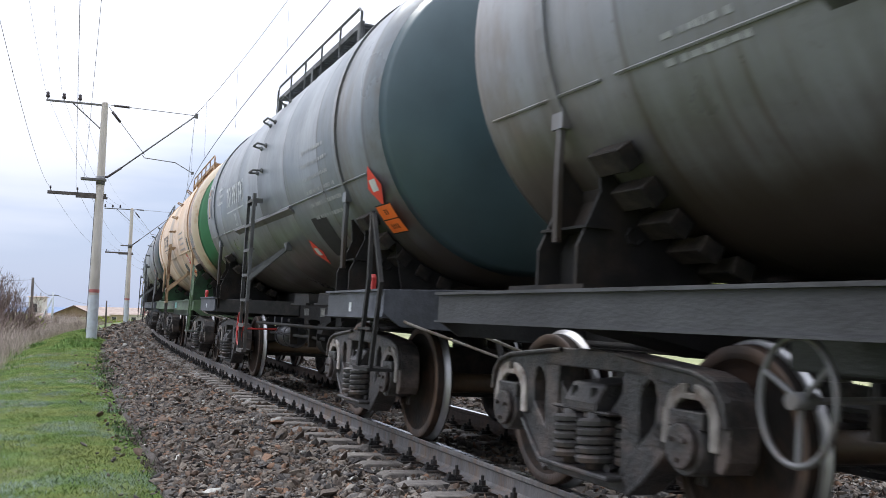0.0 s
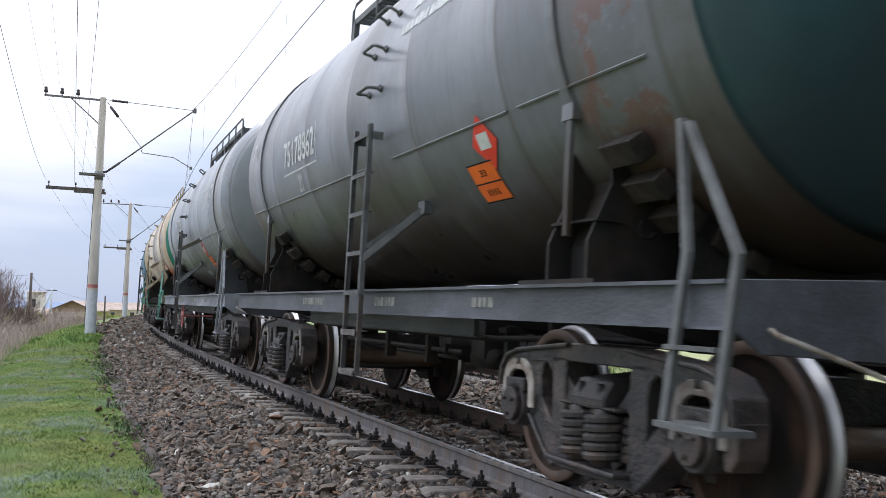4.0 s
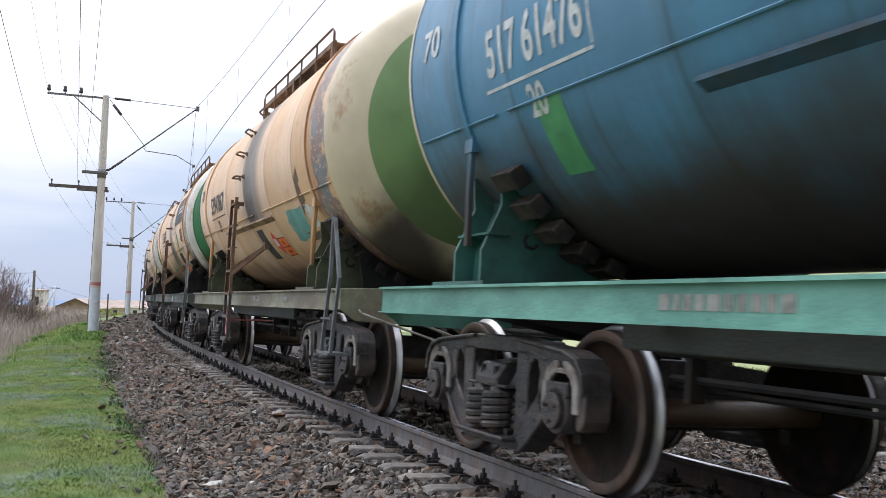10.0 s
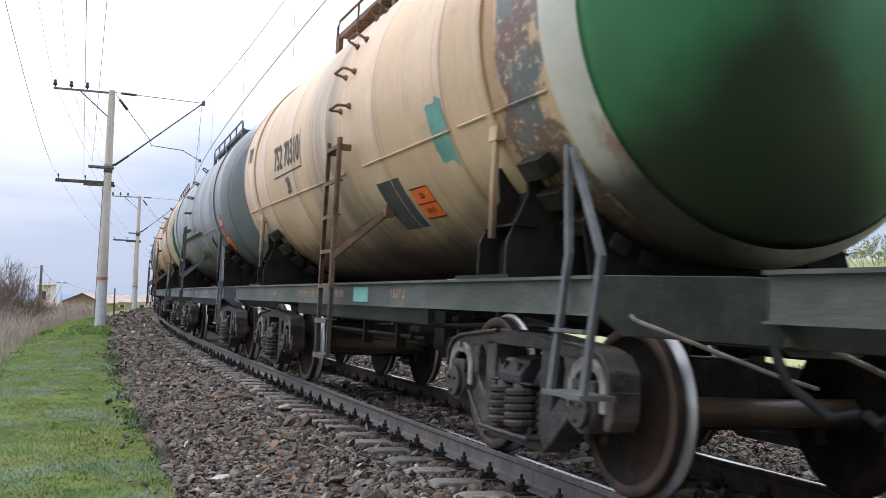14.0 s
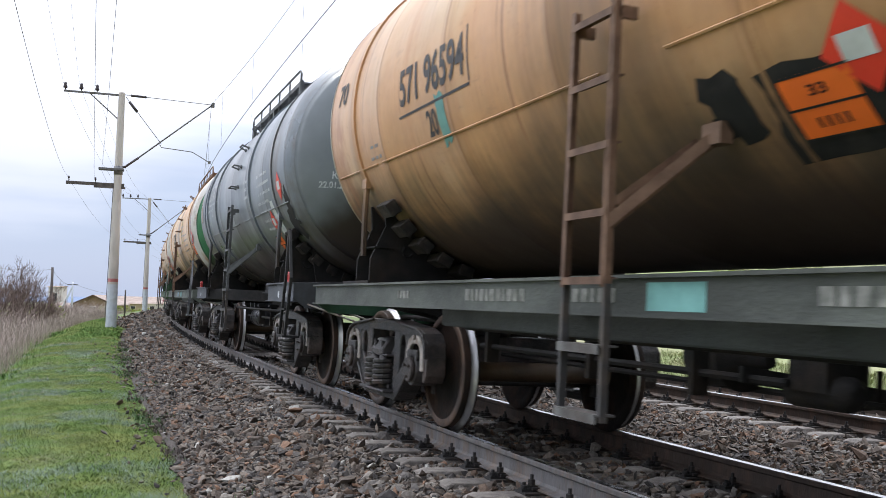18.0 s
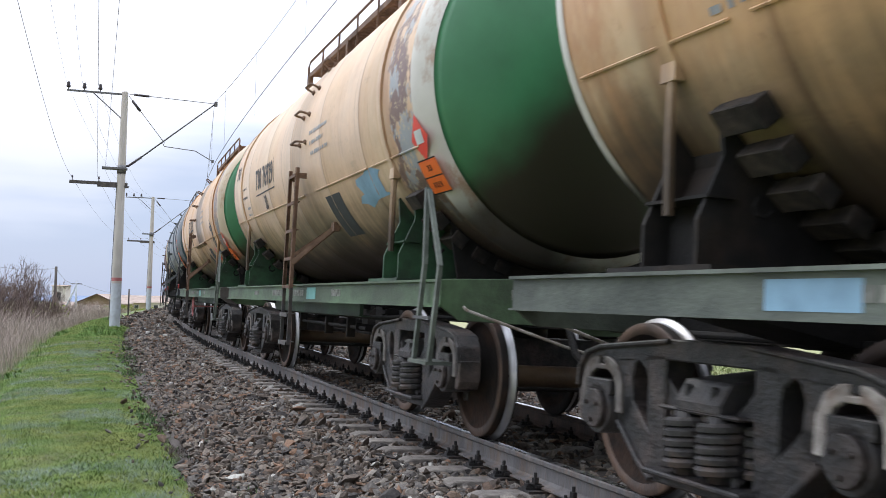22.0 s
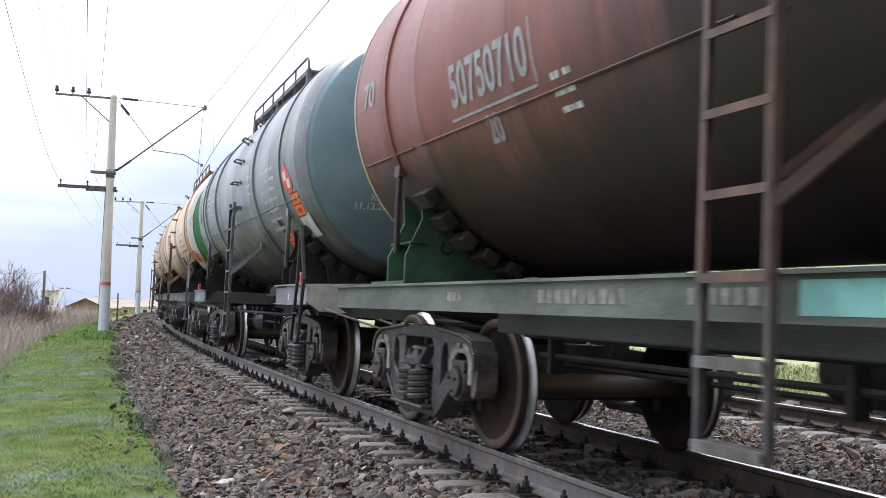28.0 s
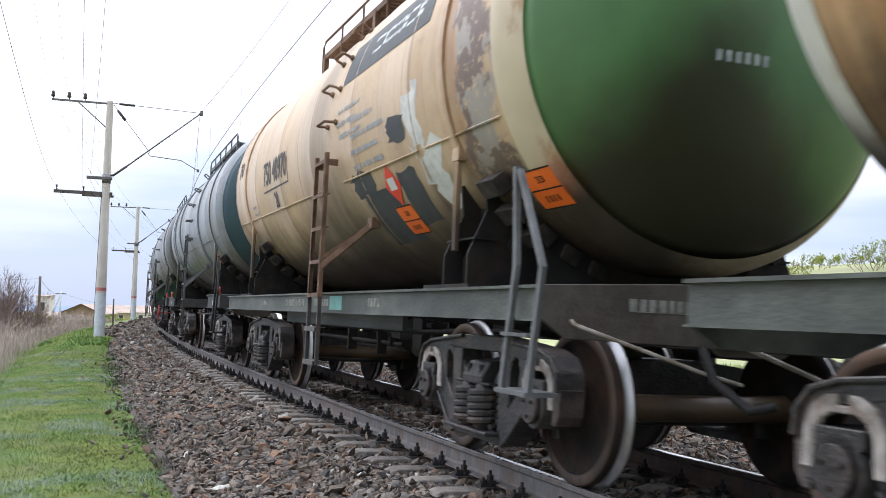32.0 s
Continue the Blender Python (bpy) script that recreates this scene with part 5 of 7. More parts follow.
def gear_bm(bm, kind):
    if kind == "pipe":
        tube(bm, ((-5.3, -0.45, 0.9), (-2.7, -0.45, 0.9), (-2.25, -0.95, 0.86), (2.25, -0.95, 0.86), (2.7, -0.45, 0.9), (5.3, -0.45, 0.9)), 0.022, 7)
    elif kind == "rod_a":
        tube(bm, ((-3.2, -0.2, 0.62), (3.2, -0.2, 0.62)), 0.02, 6)
    elif kind == "rod_b":
        tube(bm, ((-2.4, -0.75, 0.72), (1.2, -0.75, 0.72)), 0.022, 6)
    elif kind == "lever":
        prism(bm, [(-0.8, 0.7), (0.3, 0.58), (0.3, 0.66), (-0.8, 0.78)], 0.9, 0.93, "x")
    elif kind == "hanger":
        box(bm, -0.025, 0.025, -0.8, -0.7, 0.6, 0.95)
        box(bm, -0.06, 0.06, -0.83, -0.68, 0.9, 0.94)
    elif kind == "reservoir":
        lathe(bm, ((-0.5, 0.05), (-0.46, 0.12), (-0.38, 0.165), (0.38, 0.165), (0.46, 0.12), (0.5, 0.05)), 24, "x")
        for x in (-0.25, 0.25):
            lathe(bm, ((x - 0.025, 0.172), (x + 0.025, 0.172)), 24, "x")
            box(bm, x - 0.03, x + 0.03, -0.2, 0.12, 0.16, 0.26)
    elif kind == "cylinder":
        lathe(bm, ((-0.3, 0.1), (-0.28, 0.22), (-0.2, 0.23), (0.12, 0.21), (0.16, 0.25), (0.2, 0.25), (0.22, 0.08), (0.5, 0.05)), 24, "x")
        box(bm, -0.2, 0.14, -0.12, 0.12, 0.18, 0.4)
    elif kind == "valve":
        box(bm, -0.13, 0.13, -0.1, 0.1, -0.06, 0.26)
        lathe(bm, ((-0.22, 0.05), (-0.19, 0.085), (0.19, 0.085), (0.24, 0.04)), 14, "x", (0, 0, -0.06))
    elif kind == "outlet":
        tube(bm, ((0, 0, 0.7), (0, 0, 0.40)), 0.12, 16)
        tube(bm, ((0, 0, 0.42), (0, 0, 0.37)), 0.15, 16)
        tube(bm, ((0.1, 0, 0.39), (0.24, 0, 0.42), (0.24, 0, 0.58)), 0.02, 6)
    elif kind == "tray":
        prism(bm, [(-0.42, 0.0), (0.42, 0.0), (0.41, 0.03), (0.36, 0.12), (0.35, 0.13), (-0.35, 0.13), (-0.36, 0.12), (-0.41, 0.03)], -0.2, 0.3)
        box(bm, -0.43, 0.43, -0.24, -0.19, -0.012, 0.016)
    elif kind == "wheel":
        pts = [(0.2 * math.cos(t), 0, 0.24 * math.sin(t)) for t in [2 * math.pi * k / 32 for k in range(33)]]
        tube(bm, pts, 0.014, 7, False)
        for k in range(3):
            t = 2 * math.pi * k / 3 + 0.6
            tube(bm, ((0, 0.02, 0), (0.2 * math.cos(t), 0, 0.24 * math.sin(t))), 0.013, 6)
        tube(bm, ((0, -0.03, 0), (0, 0.08, 0)), 0.035, 10)
        tube(bm, ((0, 0.05, 0), (0, 0.75, 0.02)), 0.016, 6)


LX0, LX1, LY = 0.55, 0.95, -1.585


def stile_bm(bm, x, low, high=2.5):
    box(bm, x - 0.012, x + 0.012, LY - 0.018, LY + 0.02, low, high)
    box(bm, x - 0.012, x + 0.026 * (1 if x < 0.7 else -1), LY - 0.022, LY - 0.016, low, high)
    box(bm, x - 0.012, x + 0.012, LY, -1.48, high - 0.12, high - 0.06)


def rung_bm(bm):
    box(bm, LX0, LX1, LY - 0.02, LY + 0.05, 0.006, 0.014)
    box(bm, LX0, LX1, LY - 0.024, LY - 0.018, -0.022, 0.014)


def lower_stile_bm(bm, x, low):
    box(bm, x - 0.014, x + 0.014, LY - 0.016, LY + 0.022, low, 1.135)


def low_rung_bm(bm):
    box(bm, LX0, LX1, LY - 0.03, LY + 0.07, 0.006, 0.016)
    box(bm, LX0, LX1, LY - 0.034, LY - 0.028, -0.028, 0.016)


def step_bm(bm, a):
    """A foothold welded to the skin."""
    def q(x, d, da=0.0):
        return skin(x, a + da, RT + d)
    tube(bm, (q(0.6, 0), q(0.6, 0.1), q(0.62, 0.12), q(0.88, 0.12), q(0.9, 0.1), q(0.9, 0)), 0.014, 6)
    for x in (0.6, 0.9):
        tube(bm, (q(x, 0.02, -0.6), q(x, 0.0, 0.6)), 0.03, 6)


def brace_bm(bm):
    """A flat bar from the ladder's foot up to a pad on the tank."""
    for (xa, ya, za), (xb, yb, zb), w in (((0.96, LY, 1.42), (1.17, -1.16, 1.84), 0.035), ((0.97, LY + 0.03, 1.52), (1.02, -1.17, 1.82), 0.02)):
        v = [bm.verts.new(c) for c in ((xa, ya - 0.01, za - w), (xa, ya - 0.01, za + w), (xb, yb - 0.01, zb + w), (xb, yb - 0.01, zb - w), (xa, ya + 0.01, za - w), (xa, ya + 0.01, za + w), (xb, yb + 0.01, zb + w), (xb, yb + 0.01, zb - w))]
        for f in ((0, 1, 2, 3), (7, 6, 5, 4), (0, 3, 7, 4), (1, 5, 6, 2), (0, 4, 5, 1), (2, 6, 7, 3)):
            bm.faces.new([v[i] for i in f])
    box(bm, 1.1, 1.24, -1.2, -1.13, 1.79, 1.89)


def platform_bm(bm, x0, x1):
    for y0, y1 in ((-0.84, -0.36), (0.36, 0.84)):
        for k in range(int((x1 - x0) / 0.12)):
            x = x0 + k * 0.12
            box(bm, x, x + 0.08, y0, y1, 4.31, 4.335)
        for y in (y0, y1):
            box(bm, x0, x1, y - 0.02, y + 0.02, 4.27, 4.34)
        for x in (x0 + 0.06, (x0 + x1) / 2, x1 - 0.06):
            ye = y0 if y0 < -0.5 else y1
            box(bm, x - 0.05, x + 0.05, ye - 0.03, ye + 0.03, 4.06, 4.3)


def railing_bm(bm, x0, x1, side):
    y = side * 0.86
    tube(bm, ((x0, y, 4.1), (x0, y, 4.44), (x0 + 0.1, y, 4.5), (x1 - 0.1, y, 4.5), (x1, y, 4.44), (x1, y, 4.1)), 0.017, 6)
    n = int((x1 - x0) / 0.9)
    for k in range(1, n):
        x = x0 + (x1 - x0) * k / n
        tube(bm, ((x, y, 4.1), (x, y, 4.5)), 0.014, 5)


def hatch_bm(bm):
    lathe(bm, ((4.3, 0.34), (4.46, 0.34), (4.47, 0.38), (4.5, 0.38), (4.54, 0.3), (4.57, 0.05)), 24, "z")
    for k in range(6):
        t = k * math.pi / 3
        box(bm, 0.37 * math.cos(t) - 0.03, 0.37 * math.cos(t) + 0.03, 0.37 * math.sin(t) - 0.03, 0.37 * math.sin(t) + 0.03, 4.42, 4.56)


def end_steps_bm(bm, which):
    pts = {0: ((5.05, -1.42, 1.88), (5.17, -1.45, 1.3), (5.08, -1.47, 0.6)), 1: ((5.1, -1.42, 1.86), (5.5, -1.45, 1.28), (5.42, -1.47, 0.6))}[which]
    for (xa, ya, za), (xb, yb, zb) in zip(pts, pts[1:]):
        v = [bm.verts.new(c) for c in ((xa - 0.022, ya - 0.01, za), (xa + 0.022, ya - 0.01, za), (xb + 0.022, yb - 0.01, zb), (xb - 0.022, yb - 0.01, zb), (xa - 0.022, ya + 0.02, za), (xa + 0.022, ya + 0.02, za), (xb + 0.022, yb + 0.02, zb), (xb - 0.022, yb + 0.02, zb))]
        for q in ((0, 1, 2, 3), (7, 6, 5, 4), (0, 3, 7, 4), (1, 5, 6, 2), (0, 4, 5, 1), (2, 6, 7, 3)):
            bm.faces.new([v[i] for i in q])


def end_tread_bm(bm):
    box(bm, 5.05, 5.45, -1.5, -1.3, 0.58, 0.605)


def end_hoop_bm(bm):
    for x in (5.0, 5.32):
        tube(bm, ((x, -1.46, 0.6), (x, -1.46, 1.25), (x, -1.45, 1.62)), 0.022, 7)
    tube(bm, ((5.0, -1.45, 1.6), (5.03, -1.45, 1.72), (5.16, -1.45, 1.78), (5.29, -1.45, 1.72), (5.32, -1.45, 1.6)), 0.022, 7)
    box(bm, 5.0, 5.32, -1.5, -1.38, 0.6, 0.625)
    box(bm, 5.0, 5.32, -1.49, -1.44, 0.92, 0.95)


def side_frame_bm(bm, side):
    """A cast bogie side frame: arched upper chord, inclined members, columns and axle-box jaws."""
    y0, y1 = side * 1.018 - 0.085, side * 1.018 + 0.085
    f = lambda pts: prism(bm, pts, y0, y1)
    f([(-1.2, 0.56), (-1.18, 0.70), (-1.1, 0.785), (-0.95, 0.825), (-0.6, 0.855), (-0.3, 0.88), (0.3, 0.88), (0.6, 0.855), (0.95, 0.825), (1.1, 0.785), (1.18, 0.70), (1.2, 0.56),
       (1.12, 0.56), (1.09, 0.66), (1.02, 0.71), (0.8, 0.735), (0.42, 0.765), (0.3, 0.775), (-0.3, 0.775), (-0.42, 0.765), (-0.8, 0.735), (-1.02, 0.71), (-1.09, 0.66), (-1.12, 0.56)])
    for s in (-1, 1):
        f([(s * 1.2, 0.6), (s * 1.19, 0.44), (s * 1.15, 0.38), (s * 1.10, 0.38), (s * 1.10, 0.6)])
        f([(s * 0.80, 0.76), (s * 0.67, 0.77), (s * 0.635, 0.62), (s * 0.625, 0.50), (s * 0.66, 0.44), (s * 0.74, 0.40), (s * 0.775, 0.46)])
        f([(s * 0.75, 0.42), (s * 0.74, 0.53), (s * 0.66, 0.58), (s * 0.58, 0.50), (s * 0.46, 0.40), (s * 0.40, 0.34), (s * 0.34, 0.18), (s * 0.44, 0.17), (s * 0.56, 0.25)])
        f([(s * 0.50, 0.80), (s * 0.335, 0.80), (s * 0.335, 0.24), (s * 0.42, 0.30), (s * 0.49, 0.42)])
        f([(s * 0.50, 0.78), (s * 0.495, 0.66), (s * 0.52, 0.715), (s * 0.57, 0.755), (s * 0.62, 0.765)])
        f([(s * 0.69, 0.775), (s * 0.57, 0.765), (s * 0.62, 0.735), (s * 0.645, 0.66)])
        # raised lips along the casting's edges
        prism(bm, [(s * 1.2, 0.58), (s * 1.18, 0.70), (s * 1.1, 0.785), (s * 0.95, 0.825), (s * 0.3, 0.882), (s * 0.3, 0.856), (s * 0.94, 0.80), (s * 1.085, 0.762), (s * 1.155, 0.69), (s * 1.17, 0.58)], side * 1.095, side * 1.13)
        prism(bm, [(s * 0.76, 0.42), (s * 0.56, 0.245), (s * 0.44, 0.165), (s * 0.43, 0.19), (s * 0.55, 0.27), (s * 0.74, 0.44)], side * 1.095, side * 1.125)
        # friction wedge beside the spring set
        prism(bm, [(s * 0.345, 0.70), (s * 0.19, 0.56), (s * 0.345, 0.54)], side * 1.018 - 0.07, side * 1.018 + 0.09)
    f([(-0.44, 0.17), (0.44, 0.17), (0.40, 0.24), (-0.40, 0.24)])
    box(bm, -0.37, 0.37, y0 - 0.1, y1 + 0.1, 0.225, 0.252)


def bolster_bm(bm):
    prism(bm, [(-1.16, 0.552), (-0.8, 0.5), (-0.4, 0.46), (0.4, 0.46), (0.8, 0.5), (1.16, 0.552), (1.16, 0.6), (1.1, 0.70), (0.6, 0.76), (-0.6, 0.76), (-1.1, 0.70), (-1.16, 0.6)], -0.17, 0.17, "x")
    for s in (-1, 1):
        box(bm, -0.3, 0.3, min(s * 1.16, s * 0.9), max(s * 1.16, s * 0.9), 0.545, 0.565)
        for x in (-0.1, 0.1):
            box(bm, x - 0.012, x + 0.012, min(s * 1.15, s * 1.0), max(s * 1.15, s * 1.0), 0.56, 0.68)
    tube(bm, ((0, 0, 0.76), (0, 0, 0.87)), 0.17, 16)
    for x in (-0.55, 0.55):
        tube(bm, ((x, -0.75, 0.36), (x, 0.75, 0.36)), 0.035, 8)
        for y in (-0.79, 0.79):
            box(bm, x - 0.04 + (0.1 if x < 0 else -0.1) * -1, x + 0.04 + (0.1 if x < 0 else -0.1) * -1, y - 0.05, y + 0.05, 0.25, 0.55)


def spring_bm(bm):
    n = 72
    pts = [(0.097 * math.cos(t), 0.097 * math.sin(t), 0.018 + 0.262 * k / n) for k, t in ((k, 2 * math.pi * k / 13) for k in range(n + 1))]
    tube(bm, pts, 0.024, 6)
    tube(bm, ((0, 0, 0.0), (0, 0, 0.295)), 0.062, 8)


def axle_box_bm(bm, side):
    y0, y1 = side * 0.92, side * 1.14
    tube(bm, ((0, y0, 0.4785), (0, y1, 0.4785)), 0.135, 18)
    tube(bm, ((0, y1, 0.4785), (0, y1 + side * 0.035, 0.4785)), 0.105, 14)
    for k in range(3):
        t = 2 * math.pi * k / 3 + 0.5
        tube(bm, ((0.06 * math.cos(t), y1, 0.4785 + 0.06 * math.sin(t)), (0.06 * math.cos(t), y1 + side * 0.055, 0.4785 + 0.06 * math.sin(t))), 0.014, 6)
    box(bm, -0.125, 0.125, min(y0, y1), max(y0, y1), 0.56, 0.64)


def jaw_bm(bm, side):
    """The arch that rides on the axle box, rubbed pale."""
    y0, y1 = sorted((side * 1.085, side * 1.12))
    pts = [(-0.215, 0.47), (-0.205, 0.63), (-0.16, 0.72), (-0.08, 0.76), (-0.03, 0.765), (-0.028, 0.72), (0.028, 0.72), (0.03, 0.765), (0.08, 0.76), (0.16, 0.72), (0.205, 0.63), (0.215, 0.47), (0.15, 0.47), (0.145, 0.61), (0.11, 0.665), (0.06, 0.69), (-0.06, 0.69), (-0.11, 0.665), (-0.145, 0.61), (-0.15, 0.47)]
    prism(bm, pts, y0, y1)


def axle_bm(bm):
    lathe(bm, ((-1.12, 0.06), (-0.95, 0.065), (-0.86, 0.085), (-0.72, 0.097), (-0.4, 0.085), (0.4, 0.085), (0.72, 0.097), (0.86, 0.085), (0.95, 0.065), (1.12, 0.06)), 18, "y")


def wheel_bm(bm, side):
    """A railway wheel with flange, tread, dished web and hub."""
    prof = ((0.72, 0.1), (0.72, 0.14), (0.765, 0.16), (0.80, 0.30), (0.765, 0.405), (0.72, 0.415), (0.72, 0.49), (0.727, 0.505), (0.740, 0.507), (0.752, 0.497), (0.757, 0.482),
            (0.79, 0.4785), (0.845, 0.474), (0.85, 0.468), (0.85, 0.41), (0.825, 0.40), (0.828, 0.30), (0.835, 0.17), (0.865, 0.155), (0.865, 0.1))
    mats = [0] * 8 + [1] * 3 + [0, 2, 2] + [0] * 5
    lathe(bm, [(side * a, r) for a, r in prof], 56, "y", mats=mats, caps=False)


def bogie(wagon, x, rails):
    b = piece(wagon, "bogie", "bolster", bolster_bm, BOGIE, "grimy cast-steel two-axle bogie", 0.01, Matrix.Translation((x, 0, 0)))
    for s in (-1, 1):
        piece(b, "side_frame", ("side_frame", s), lambda bm: side_frame_bm(bm, s), BOGIE, "", 0.012)
        for dx, dy in ((-0.125, 0.09), (0.125, 0.09), (-0.24, -0.06), (0.0, -0.1), (0.24, -0.06)):
            if s < 0 or dy > 0:
                dy = s * dy
                piece(b, "spring", "spring", spring_bm, SPRING, "", 0, Matrix.Translation((dx, s * 1.018 + dy, 0.255)))
        for dx in (-0.925, 0.925):
            piece(b, "axle_box", ("axle_box", s), lambda bm: axle_box_bm(bm, s), BOGIE, "", 0.006, Matrix.Translation((dx, 0, 0)))
            if s < 0:
                piece(b, "jaw", ("jaw", s), lambda bm: jaw_bm(bm, s), PALE_JAW, "pale rubbed steel arch", 0.006, Matrix.Translation((dx, 0, 0)))
    for dx in (-0.925, 0.925):
        ax = piece(wagon, "axle", "axle", axle_bm, AXLE, "", 0, Matrix.Translation((x + dx, 0, 0.4785)))
        for s in (-1, 1):
            piece(ax, "wheel", ("wheel", s), lambda bm: wheel_bm(bm, s), (WHEEL, TREAD, RIM_FACE), "steel wheel with a bright worn tread")
        rails.append(ax)


FRAME_PAINT, TRIM = {}, {}


def frame_paint(name, base, second=None):
    if name not in FRAME_PAINT:
        FRAME_PAINT[name] = mat("frame_" + name, base, 0.55, 0, 0.22, 5, second or [c * 0.45 for c in base], 0.56, 1.7, 0.2, 50, (0.45, 1, 1))
    return FRAME_PAINT[name]


def lettering(wagon, name, text, x, a, w, h, material, slant=0.0):
    tagged(piece(wagon, name, (text, x, a, w, h), lambda bm: text_bm(bm, text, x, a, w, h, slant), material), kind="stuff")


def bars(wagon, x, a, w, rows, pitch, h, material, seed=0):
    """Unreadable stencil lines, each a row of plain bars."""
    def fn(bm):
        rnd = random.Random(seed + int(x * 10))
        for k in range(rows):
            u = -w / 2 + rnd.uniform(0, 0.15) * w
            end = w / 2 - rnd.uniform(0, 0.25) * w
            while u < end:
                l = rnd.uniform(0.03, 0.09)
                l = min(l, end - u)
                if l > 0.015:
                    decal(bm, x + u + l / 2, a - math.degrees(k * pitch / RT), l, h * rnd.uniform(0.5, 0.75), 0, 0.004, 1, 1)
                u += l + rnd.choice((0.014, 0.014, 0.05))
    tagged(piece(wagon, "stencil", ("bars", x, a, w, rows, pitch, h, seed), fn, material), kind="stuff")


def placard(wagon, x, a, kind):
    """Hazard marks: a red diamond with its pale label, or an orange plate in two fields with black edges."""
    if kind == "d":
        d = piece(wagon, "hazard_diamond", ("dia", x, a), lambda bm: decal(bm, x, a, 0.27, 0.27, math.pi / 4, 0.006, 6, 6), DIAMOND, "red hazard diamond")
        piece(d, "diamond_label", ("dial", x, a), lambda bm: decal(bm, x, a + 0.5, 0.17, 0.11, 0, 0.009, 2, 3), LABEL_GREY)
    else:
        o = piece(wagon, "hazard_plate", ("ora", x, a), lambda bm: decal(bm, x, a, 0.40, 0.30, 0, 0.006, 4, 6), ORANGE, "orange hazard plate with black border")
        def edge(bm):
            for v in (-0.145, 0, 0.145):
                decal(bm, x, a + math.degrees(v / RT), 0.41, 0.011, 0, 0.009, 2, 1)
        piece(o, "plate_border", ("orae", x, a), edge, BLACK)
        def digits(bm):
            text_bm(bm, "33", x, a + math.degrees(0.073 / RT), 0.10, 0.05, 0, 0.009)
            for u in (-0.075, -0.025, 0.025, 0.075):
                decal(bm, x + u, a - math.degrees(0.073 / RT), 0.02, 0.05, 0, 0.009, 1, 1)
        piece(o, "plate_marks", ("orad", x, a), digits, BLACK)


def patch(wagon, x, a, w, h, material, jag=0.0, rot=0.0, lift=0.003, label=""):
    piece(wagon, "paint_patch", ("patch", x, a, w, h, jag, rot, lift), lambda bm: decal(bm, x, a, w, h, rot, lift, 4, 6, jag), material, label)


def drip_rail(wagon, x0, x1, a, material):
    def fn(bm):
        p0, p1 = Vector(skin(x0, a, RT)), Vector(skin(x1, a, RT))
        out = Vector((0, -math.cos(radians(a)) * 0.09, 0.0))
        prism(bm, [(p0.y + 0.01, p0.z), (p0.y + out.y, p0.z + 0.05), (p0.y + out.y, p0.z + 0.075), (p0.y + 0.01, p0.z + 0.02)], x0, x1, "x")
    piece(wagon, "drip_rail", ("drip", x0, x1, a), fn, material)


def waist_seam(wagon, a, material, x0=-4.7, x1=4.7):
    def fn(bm):
        for b0, b1 in ((x0, x0 + 1.25), (x0 + 1.4, 0.45), (1.05, x1 - 1.5), (x1 - 1.35, x1)):
            tube(bm, [skin(b0, a, RT + 0.008), skin(b1, a, RT + 0.008)], 0.009, 5)
    piece(wagon, "waist_seam", ("seam", a, x0, x1), fn, material)


def head_patch(wagon, y, z, w, h, material, label="", jag=0.0):
    """Touched-up paint on the front end."""
    def fn(bm):
        rnd = random.Random(int(y * 100 + z * 31))
        n, grid = 5, []
        for i in range(n + 1):
            row = []
            for j in range(n + 1):
                u, v = y + (i / n - 0.5) * w, z + (j / n - 0.5) * h
                if i in (0, n) or j in (0, n):
                    u, v = u + rnd.uniform(-jag, jag) * w, v + rnd.uniform(-jag, jag) * h
                row.append(bm.verts.new((HEAD_X(math.hypot(u, v - ZC)) + 0.004, u, v)))
            grid.append(row)
        for i in range(n):
            for j in range(n):
                bm.faces.new((grid[i][j], grid[i + 1][j], grid[i + 1][j + 1], grid[i][j + 1]))
    piece(wagon, "end_patch", ("headpatch", y, z, w, h, jag), fn, material, label)


